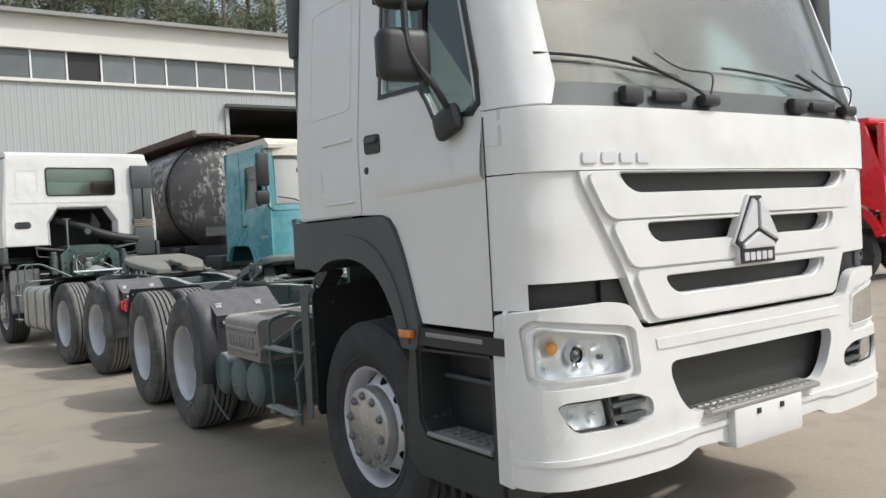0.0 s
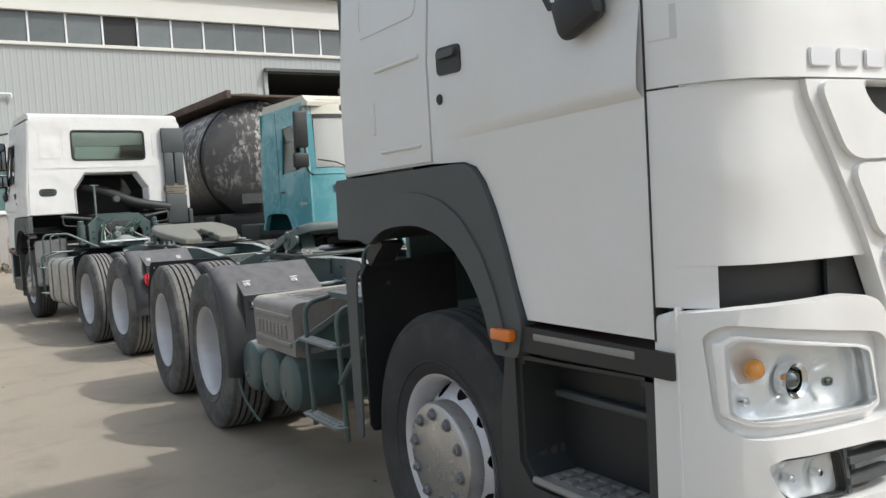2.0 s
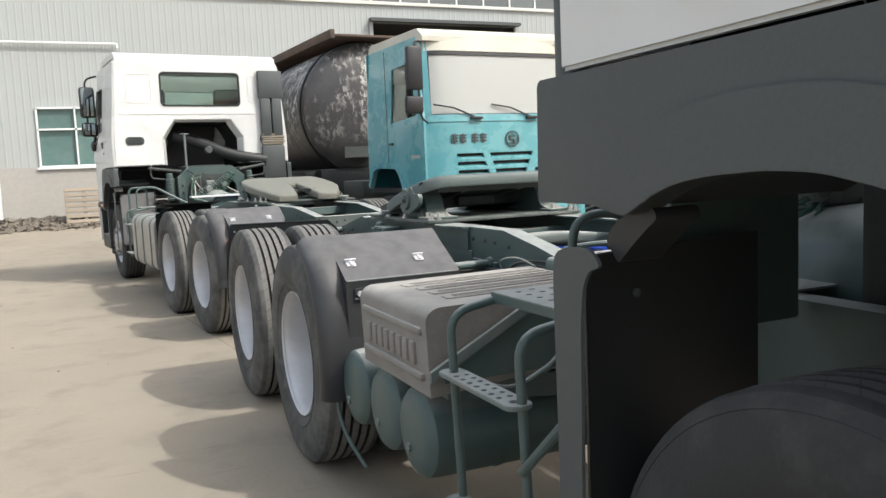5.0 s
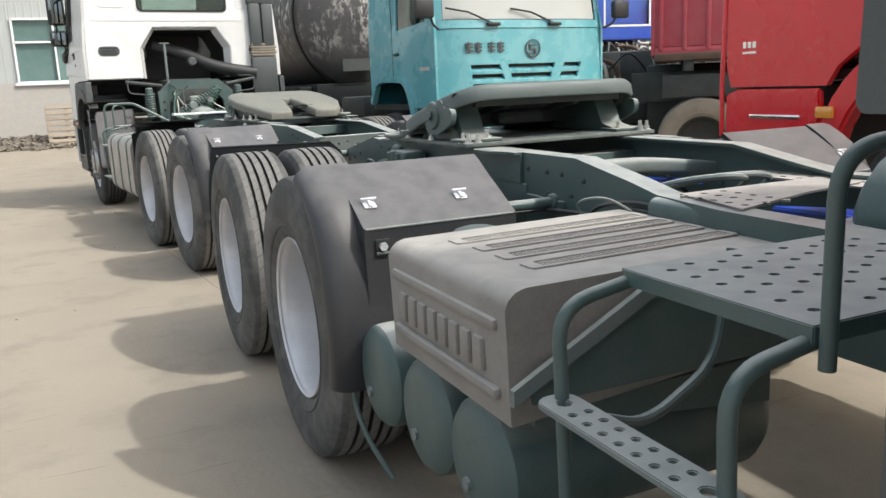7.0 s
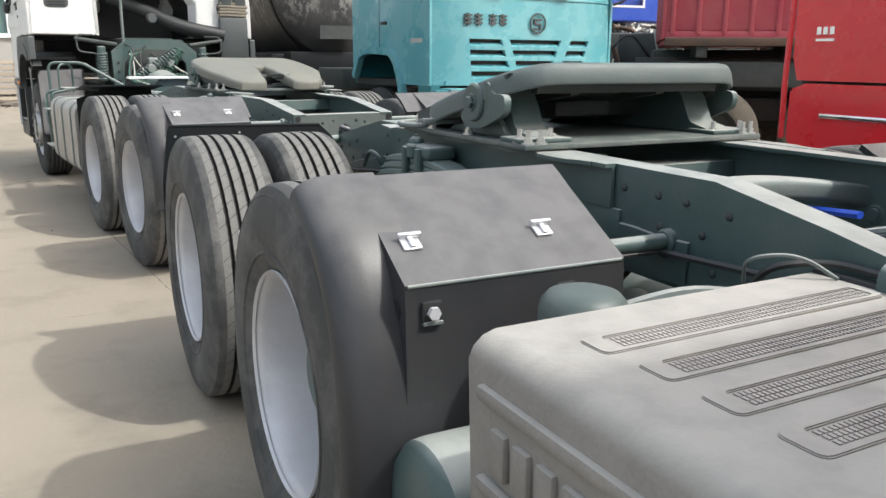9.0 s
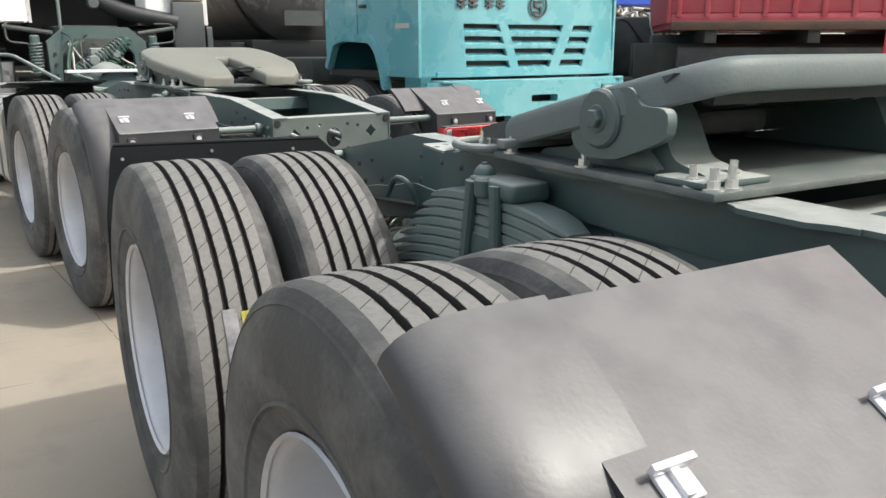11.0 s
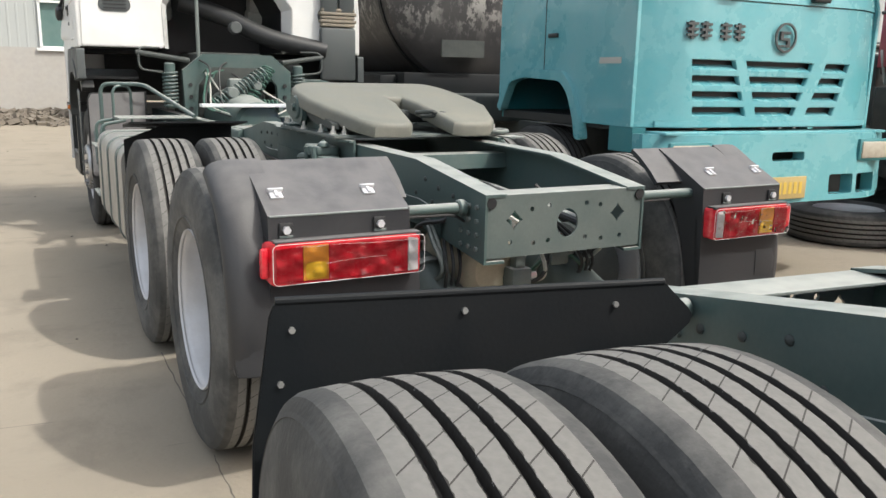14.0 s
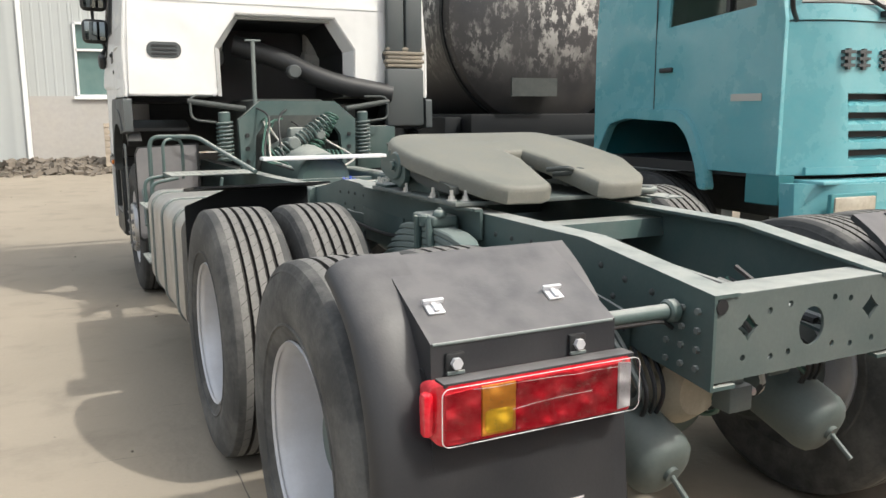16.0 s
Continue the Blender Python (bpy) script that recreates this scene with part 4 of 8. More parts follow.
def cab_side(truck, s):
    """Door, rear quarter, wheel arch, steps and mirror of one side."""
    win = [(1.17, 2.145), (0.84, 2.135), (0.775, 2.06), (0.72, 1.985), (0.46, 1.965), (0.428, 2.0), (0.445, 2.10), (0.625, 2.70), (0.66, 2.73), (1.13, 2.73), (1.165, 2.70)]
    out = [(0.397, 1.105), (0.897, 1.105)] + [(y - 0.004, z + 0.003) for y, z in ARCH_OUT[1:]] + [(1.381, 1.598), (1.381, 3.04), (0.735, 3.04), (0.411, 1.96), (0.397, 1.90)]
    vc = (1.3, 1.5, 1.7, 1.95, 2.1, 2.4, 2.7, 2.9)
    door = part("door", plate(out, [win], 0.03, on_side(s, 0.0), (0.6, 0.9, 1.2), vc, 0.006), WHITE, truck, "white cab door with a deep window")
    # black strip and block stand in for the dark of the door gap
    part("seam_strip", plate([(0.3920, 1.10), (0.3965, 1.10), (0.3965, 1.93), (0.3920, 1.93)], [], 0.02, on_side(s, 0.0008), (), vc), BLACK, door)
    part("door_gap", span(M(), (s * 1.17, 0.3925, 1.10), (s * 1.2070, 0.408, 1.925)), BLACK, door)
    cr = M()
    rows = []
    for k in range(13):
        y = 0.400 + 0.90 * k / 12
        zc = 1.703 - 0.022 * k / 12
        h = 0.022 * (1 - k / 12) ** 0.8
        rows.append([cr.verts.new((s * (1.2152 + dx), y, zc + dz)) for dz, dx in ((0.21, -0.0004), (0.10, h * 0.72), (0.022, h), (0.004, h * 0.96), (-0.016, -0.0004))])
    for p, q in zip(rows, rows[1:]):
        for k in range(4):
            cr.faces.new((p[k], p[k + 1], q[k + 1], q[k]))
    part("door_crease", cr, WHITE, door, smooth=80)
    seal = [(1.19, 2.125), (0.85, 2.115), (0.79, 2.05), (0.73, 1.965), (0.45, 1.943), (0.405, 1.985), (0.425, 2.11), (0.61, 2.715), (0.65, 2.75), (1.14, 2.75), (1.185, 2.71)]
    part("window_seal", plate(seal, [win], 0.03, on_side(s, 0.006), (), vc, 0.004), BLACK, door)
    part("window_glass", plate(win, [], 0.006, on_side(s, -0.012), (), vc), WIN, door)
    part("window_divider", plate([(0.80, 2.09), (0.835, 2.13), (0.87, 2.73), (0.84, 2.73)], [], 0.03, on_side(s, 0.004), (), vc), BLACK, door)
    h = part("door_handle", plate([(y, z + (y - 1.245) * 0.04) for y, z in rounded(1.175, 1.882, 1.318, 1.972, 0.020)], [], 0.012, on_side(s, 0.006), (), (1.95,), 0.004), BLACK, door)
    part("handle_grip", plate(rounded(1.195, 1.935, 1.300, 1.960, 0.01), [], 0.02, on_side(s, 0.018), (), (1.95,), 0.004), ARCH, h)
    part("keyhole", rod(M(), (s * 1.20, 1.314, 1.808), (s * 1.222, 1.314, 1.808), 0.018, 16, edge=0.004), BLACK, door)
    q = [(1.387, 1.60), (2.105, 1.592), (2.105, 2.98), (2.06, 3.04), (1.387, 3.04)]
    quarter = part("quarter_panel", plate(q, [], 0.03, on_side(s, 0.0), (1.6, 1.9), vc, 0.008), WHITE, truck)
    for a, b in (((1.445, 1.967), (1.775, 1.983)), ((1.455, 1.660), (1.755, 1.676)), ((1.792, 1.735), (1.808, 1.86))):
        ribm = M()
        box(ribm, (s * 1.213, (a[0] + b[0]) / 2, (a[1] + b[1]) / 2), (0.020, b[0] - a[0], b[1] - a[1]), 0.0072, None, 3)
        part("pressed_rib", ribm, WHITE, quarter)
    part("pressed_panel", plate(rounded(1.47, 2.12, 1.95, 2.72, 0.04), [rounded(1.50, 2.15, 1.92, 2.69, 0.035)], 0.008, on_side(s, 0.003), (), (2.4,), 0.0029), WHITE, quarter)
    part("door_lining", plate([(0.42, 1.12), (0.88, 1.12), (0.98, 1.40), (1.12, 1.62), (2.09, 1.62), (2.09, 3.0), (0.76, 3.0), (0.44, 2.0)], [win], 0.012, on_side(s, -0.034), (), vc), BLACK, truck)
    # wheel arch
    arch = part("wheel_arch", plate(soft(ARCH_OUT + [(2.155, 1.580), (2.165, 1.57), (2.172, 1.34), (2.165, 1.332), (1.975, 1.330), (1.93, 1.318)] + ARCH_IN + [(1.06, 0.985), (0.93, 0.985)], 0.03, 3), [], 0.06, on_side(s, 0.018), (1.3, 1.6, 1.9), (), 0.006), ARCH, truck, "black plastic wheel arch")
    flare_out = [(1.950, 1.335), (1.982, 1.347), (1.968, 1.368), (1.940, 1.394), (1.89, 1.434), (1.81, 1.470), (1.74, 1.488), (1.66, 1.501), (1.56, 1.507), (1.45, 1.502), (1.32, 1.475), (1.20, 1.415), (1.09, 1.30), (1.03, 1.19), (0.99, 1.08), (0.975, 1.0)]
    part("arch_flare", plate(soft(flare_out[::-1] + ARCH_IN, 0.03), [], 0.06, on_side(s, 0.026), (1.3, 1.6, 1.9), (), 0.006), ARCH, arch)
    part("arch_liner", sweep(M(), [(y, z + 0.005) for y, z in ARCH_IN[1:-1]] + [(y, z + 0.03) for y, z in reversed(ARCH_IN[1:-1])], s * 1.17, s * 0.72), BLACK, arch)
    part("liner_lip", sweep(M(), soft([(1.985, 1.262), (1.959, 1.291), (1.928, 1.308), (1.845, 1.328), (1.834, 1.308), (1.862, 1.289), (1.908, 1.253), (1.948, 1.218)], 0.01), s * 1.10, s * 1.20, "x", 0.004), BLACK, arch)
    part("side_marker", box(M(), (s * 1.246, 0.985, 1.056), (0.03, 0.100, 0.038), 0.008), SIDE_AMBER, arch, "amber side marker lamp")
    # splash flap behind the wheel
    fl = part("splash_flap", plate([(0.70, 0.50), (1.16, 0.50), (1.175, 0.53), (1.175, 1.17), (1.15, 1.22), (0.70, 1.24)], [], 0.015, lambda u, v, w: (s * u, 2.09 + w, v), (), (), 0.003), BLACK, truck)
    # paler skin behind the black flap, painted as its sunlit side
    part("flap_back", plate([(0.72, 0.52), (1.15, 0.52), (1.165, 0.54), (1.165, 1.165), (1.14, 1.21), (0.72, 1.23)], [], 0.006, lambda u, v, w: (s * u, 2.107 + w, v), (), (), 0.002), FLAP_LIT, fl)
    part("flap_edge", sweep(M(), soft([(2.112, 0.49), (2.118, 1.17), (2.112, 1.232), (2.05, 1.246), (1.985, 1.246), (1.950, 1.214), (1.992, 1.204), (2.012, 1.17), (2.022, 1.10), (2.026, 0.95), (2.040, 0.49)], 0.045, 4), s * 1.229, s * 1.237, "x", 0.003), ARCH, fl)
    for y, z in ((2.092, 0.56), (2.092, 1.13)):
        part("bolt", bolt(M(), (s * 1.05, y, z), (0, -1, 0), 0.010, 0.008), ARCH, fl)
    # entry steps
    rim_o = [(0.40, 0.40), (1.02, 0.40), (1.12, 0.46), (1.10, 0.80), (1.06, 1.005), (0.40, 1.005)]
    rim_i = [(0.47, 0.60), (0.93, 0.60), (0.985, 0.66), (0.985, 0.97), (0.47, 0.985)]
    st = part("entry_steps", plate(rim_o, [rim_i], 0.20, lambda u, v, w: (s * (1.195 - w), u, v), (), (), 0.015), STEP_DARK, truck, "dark entry step recess below the door")
    part("recess_wall", span(M(), (s * 1.0, 0.42, 0.44), (s * 1.025, 1.04, 1.0)), BLACK, st)
    part("recess_ridge", span(M(), (s * 1.02, 0.50, 0.832), (s * 1.06, 0.985, 0.858), 0.010), ARCH, st)
    part("sill", sweep(M(), [(0.335, 1.015), (0.98, 1.01), (0.98, 1.088), (0.335, 1.080)], s * 0.86, s * 1.226, "x", 0.014), BLACK, st)
    part("sill_strip", span(M(), (s * 1.222, 0.455, 1.050), (s * 1.229, 0.86, 1.070), 0.003), STEPGREY, st)
    b = M()
    span(b, (s * 1.02, 0.50, 0.595), (s * 1.178, 0.93, 0.612), 0.003)
    for i in range(7):
        for j in range(3):
            box(b, (s * (1.055 + j * 0.04), 0.54 + i * 0.058, 0.615), (0.028, 0.036, 0.007), 0.002)
    part("step_tread", b, STEPGREY, st)
    part("step_edge", rod(M(), (s * 1.185, 0.48, 0.605), (s * 1.185, 0.94, 0.605), 0.012, 10), STEPGREY, st)
    for k in range(5):
        part("lower_slat", span(M(), (s * 1.0, 0.62 + k * 0.08, 0.30), (s * 1.12, 0.655 + k * 0.08, 0.42), 0.004), BLACK, st)
    part("step_bottom", span(M(), (s * 0.80, 0.42, 0.40), (s * 1.15, 1.05, 0.44), 0.01), BLACK, st)
    # mirrors
    mr = part("mirror_bracket", box(M(), (s * 1.25, 0.575, 1.935), (0.06, 0.16, 0.12), 0.03, pose(0, 0, 0, -18)), BLACK, truck, "black mirror arm with two heads")
    part("mirror_arm", tube(M(), bend([(s * 1.26, 0.55, 1.98), (s * (CAB["mirror"] - 0.10), 0.52, 2.06), (s * CAB["mirror"], 0.56, 2.20), (s * CAB["mirror"], 0.57, 2.95), (s * 1.15, 0.70, 2.98)], 0.10), 0.014, 10), BLACK, mr)
    for z0, z1 in ((2.09, 2.30), (2.37, 2.83)):
        part("mirror_head", box(M(), (s * (CAB["mirror"] - 0.01), 0.60, (z0 + z1) / 2), (0.22, 0.10, z1 - z0), 0.045, pose(0, 0, 0, 0, 0, s * 8), 3), BLACK, mr)
        part("mirror_glass", box(M(), (s * (CAB["mirror"] - 0.005), 0.652, (z0 + z1) / 2), (0.17, 0.006, z1 - z0 - 0.05), 0.002, pose(0, 0, 0, 0, 0, s * 8)), MIRROR, mr)


def cab_back(truck):
    notch = [(0.56, 1.60), (0.57, 1.98), (0.40, 2.225)]
    out = [(-1.225, 1.60)] + [(-x, z) for x, z in notch] + [(x, z) for x, z in reversed(notch)] + [(1.225, 1.60), (1.21, 2.1), (1.15, 3.0), (1.09, 3.10), (-1.09, 3.10), (-1.15, 3.0), (-1.21, 2.1)]
    w = rounded(-0.54, 2.44, 0.54, 2.87, 0.05)
    back = part("back_wall", plate(out, [w], 0.03, lambda u, v, t: (u, 2.115 - t, v), (), (), 0.012), WHITE, truck, "white cab back with a wide window and engine cut-out")
    part("window_seal", plate(rounded(-0.565, 2.415, 0.565, 2.895, 0.06), [w], 0.02, lambda u, v, t: (u, 2.125 - t, v), (), (), 0.004), BLACK, back)
    part("window_glass", plate(w, [], 0.006, lambda u, v, t: (u, 2.106 - t, v)), WIN, back)
    for s in (-1, 1):
        part("pressed_panel", plate(rounded(s * 0.85 - 0.17, 2.46, s * 0.85 + 0.17, 2.86, 0.04), [rounded(s * 0.85 - 0.155, 2.475, s * 0.85 + 0.155, 2.845, 0.035)], 0.014, lambda u, v, t: (u, 2.121 - t, v), (), (), 0.004), WHITE, back)
        part("vent", plate(rounded(s * 0.945 - 0.125, 1.885, s * 0.945 + 0.125, 2.0, 0.05), [], 0.014, lambda u, v, t: (u, 2.124 - t, v), (), (), 0.004), ARCH, back)
        for k in range(3):
            part("vent_slat", span(M(), (s * 0.945 - 0.09, 2.123, 1.907 + k * 0.03), (s * 0.945 + 0.09, 2.130, 1.919 + k * 0.03)), BLACK, back)
    part("pressed_rib", plate([(-1.12, 2.30), (1.12, 2.30), (1.12, 2.335), (-1.12, 2.335)], [], 0.012, lambda u, v, t: (u, 2.121 - t, v), (), (), 0.005), WHITE, back)
    # tunnel lining and chamfered reveal
    lo = [(0.56, 1.60), (0.57, 1.98), (0.40, 2.225), (-0.40, 2.225), (-0.57, 1.98), (-0.56, 1.60)]
    li = [(0.545, 1.60), (0.55, 1.965), (0.385, 2.20), (-0.385, 2.20), (-0.55, 1.965), (-0.545, 1.60)]
    b = M()
    a = [b.verts.new((x, 2.11, z)) for x, z in lo]
    c = [b.verts.new((x * 0.93, 1.99, z)) for x, z in li]
    for p, q in ((a, c),):
        for k in range(5):
            b.faces.new((p[k], p[k + 1], q[k + 1], q[k]))
    part("reveal", b, WHITE, back, smooth=0)
    b = M()
    c = [b.verts.new((x * 0.93, 1.99, z)) for x, z in li]
    d = [b.verts.new((x * 0.90, 1.30, z - 0.02)) for x, z in li]
    for k in range(5):
        b.faces.new((c[k], c[k + 1], d[k + 1], d[k]))
    b.faces.new(d)
    part("tunnel", b, BLACK, back, smooth=0)
    part("cab_floor", span(M(), (-1.15, 0.45, 1.56), (1.15, 1.30, 1.60)), BLACK, truck)
    part("bunk_floor", span(M(), (-1.15, 1.30, 2.20), (1.15, 2.05, 2.24)), INTERIOR, truck)
    roof = M()
    sweep(roof, [(0.70, 3.0), (0.80, 3.11), (1.0, 3.16), (1.95, 3.16), (2.08, 3.11), (2.11, 3.0), (2.05, 3.0), (1.95, 3.08), (1.0, 3.08), (0.80, 3.0)], -1.125, 1.125, "x", 0.012)
    part("roof", roof, WHITE, truck)
    part("roof_lining", span(M(), (-1.08, 0.82, 2.985), (1.08, 2.05, 3.0)), INTERIOR, truck)
    part("dashboard", sweep(M(), [(0.42, 1.60), (0.75, 1.60), (0.80, 1.95), (0.60, 2.06), (0.42, 2.02)], -1.1, 1.1, "x", 0.03), INTERIOR, truck)
    for x in (-0.6, 0.6):
        seat = part("seat", box(M(), (x, 1.15, 1.95), (0.5, 0.5, 0.16), 0.05), INTERIOR, truck)
        part("seat_back", box(M(), (x, 1.40, 2.35), (0.48, 0.14, 0.75), 0.05, pose(0, 0, 0, -8)), INTERIOR, seat)
    wheel = lathe(M(), [(0.015 * math.cos(a), 0.22 + 0.015 * math.sin(a)) for a in [k * math.tau / 8 for k in range(8)]], (0.6, 0.80, 2.08), (0, -0.5, 0.85), 28, closed=True)
    part("steering_wheel", wheel, BLACK, truck)


def intake_stack(truck):
    s = part("air_intake", span(M(), (-1.185, 2.125, 2.52), (-0.82, 2.205, 2.93), 0.02), ARCH, truck, "dark plastic air intake stack behind the cab")
    for x in (-1.065, -0.895):
        part("intake_pipe", box(M(), (x - 0.02, 2.165, 2.25), (0.16, 0.075, 0.58), 0.03), ARCH, s)
    b = M()
    for k in range(5):
        box(b, (-1.0, 2.165, 1.86 + k * 0.034), (0.36 if k % 2 else 0.33, 0.08 if k % 2 else 0.07, 0.032), 0.012)
    part("bellows", b, DUSTY, s)
    part("filter_box", box(M(), (-1.0, 2.165, 1.595), (0.35, 0.08, 0.49), 0.03), ARCH, s)
    part("filter_foot", span(M(), (-0.90, 2.15, 1.0), (-0.5, 2.19, 1.36), 0.01), CHASSIS, s)


def engine_bay(truck):
    """What shows between the cab's cut-out and the frame."""
    e = part("engine", box(M(), (0, 1.55, 1.25), (0.62, 1.2, 0.66), 0.05), GREASE, truck, "dark greasy engine in the cab cut-out")
    part("gearbox", rod(M(), (0, 2.0, 1.02), (0, 3.0, 0.98), 0.27, 20, 0.20, 0.03), CHASSIS, e)
    part("intake_duct", tube(M(), bend([(0.35, 1.75, 2.02), (0.0, 1.85, 1.92), (-0.35, 2.05, 1.72), (-0.88, 2.16, 1.62)], 0.25), 0.085, 14), BLACK, e)
    part("duct_cap", rod(M(), (-0.06, 2.02, 1.80), (-0.06, 2.12, 1.80), 0.055, 20, edge=0.01), ARCH, e)
    part("dip_rod", rod(M(), (0.30, 2.22, 1.38), (0.30, 2.22, 2.02), 0.016, 10), CHASSIS_DUST, e)
    part("dip_handle", span(M(), (0.24, 2.205, 2.015), (0.36, 2.235, 2.03), 0.004), CHASSIS_DUST, e)
    br = part("cab_mount", sweep(M(), [(-0.46, 1.02), (-0.36, 1.02), (-0.34, 1.30), (-0.22, 1.45), (0.22, 1.45), (0.34, 1.30), (0.36, 1.02), (0.46, 1.02), (0.47, 1.42), (0.30, 1.56), (-0.30, 1.56), (-0.47, 1.42)], 2.32, 2.38, "y", 0.008), CHASSIS, truck, "grey-green arched cab mount with coiled hoses")
    for x in (-0.41, 0.41):
        for z in (1.1, 1.2, 1.3):
            part("bolt", bolt(M(), (x, 2.38, z), (0, 1, 0), 0.018, 0.012), BLACK, br)
    for s in (-1, 1):
        part("damper", rod(M(), (s * 0.56, 2.30, 1.10), (s * 0.56, 2.30, 1.48), 0.045, 14, edge=0.01), CHASSIS, br)
        b = M()
        tube(b, [(s * 0.56 + 0.058 * math.cos(k * 0.55), 2.30 + 0.058 * math.sin(k * 0.55), 1.12 + 0.0026 * k) for k in range(110)], 0.009, 6)
        part("spring", b, CHASSIS, br)
        part("mount_arm", rod(M(), (s * 0.40, 2.34, 1.50), (s * 0.82, 2.25, 1.56), 0.022, 12, edge=0.006), GREASE, br)
        part("mount_hook", tube(M(), bend([(s * 0.62, 2.2, 1.60), (s * 0.80, 2.26, 1.60), (s * 0.80, 2.28, 1.42), (s * 0.62, 2.3, 1.40)], 0.06), 0.010, 8), GREASE, br)
    for k, (p, q, turns) in enumerate((((-0.26, 2.44, 1.46), (-0.05, 2.52, 1.16), 9), ((-0.20, 2.5, 1.42), (0.24, 2.55, 1.14), 14), ((0.25, 2.5, 1.16), (-0.28, 2.56, 1.12), 16))):
        p, q = Vector(p), Vector(q)
        a, u, w = ring_frame(q - p)
        n = turns * 10
        pts = [p + (q - p) * (i / n) + (u * math.cos(i * math.tau / 10) + w * math.sin(i * math.tau / 10)) * 0.055 for i in range(n + 1)]
        part("coiled_hose", tube(M(), pts, 0.0085, 6), HOSE_G if k != 1 else CHASSIS, br, "coiled green air hose")
    rng = random.Random(5)
    for k in range(9):
        x = rng.uniform(-0.35, 0.35)
        part("hose", tube(M(), bend([(x, 2.36, 1.48 + rng.uniform(-0.08, 0.05)), (x + rng.uniform(-0.2, 0.2), 2.52, 1.34 + rng.uniform(-0.1, 0.12)), (x + rng.uniform(-0.25, 0.25), 2.60, 1.12), (x * 0.5, 2.9, 1.05)], 0.12), 0.008, 6), (HOSE_B, HOSE_G, HOSE_W)[k % 3], br)
    b = M()
    box(b, (0.05, 2.48, 1.30), (0.14, 0.12, 0.12), 0.03)
    rod(b, (0.10, 2.42, 1.24), (0.10, 2.60, 1.24), 0.05, 14, edge=0.01)
    rod(b, (-0.12, 2.40, 1.30), (-0.12, 2.56, 1.30), 0.04, 14, edge=0.01)
    part("valve_block", b, CHASSIS_DUST, br)


def rail_z(y, r1, r2):
    """Top of the frame rail."""
    k, e = (-0.09, 0.975) if r1 < 4.8 else (0.12, 1.015)
    return float(np.interp(y, (0, r1 - 1.09, r1 - 0.66, r2 + k, r2 + 0.66), (1.03, 1.04, 1.115, 1.115 if k < 0 else 1.09, e)))


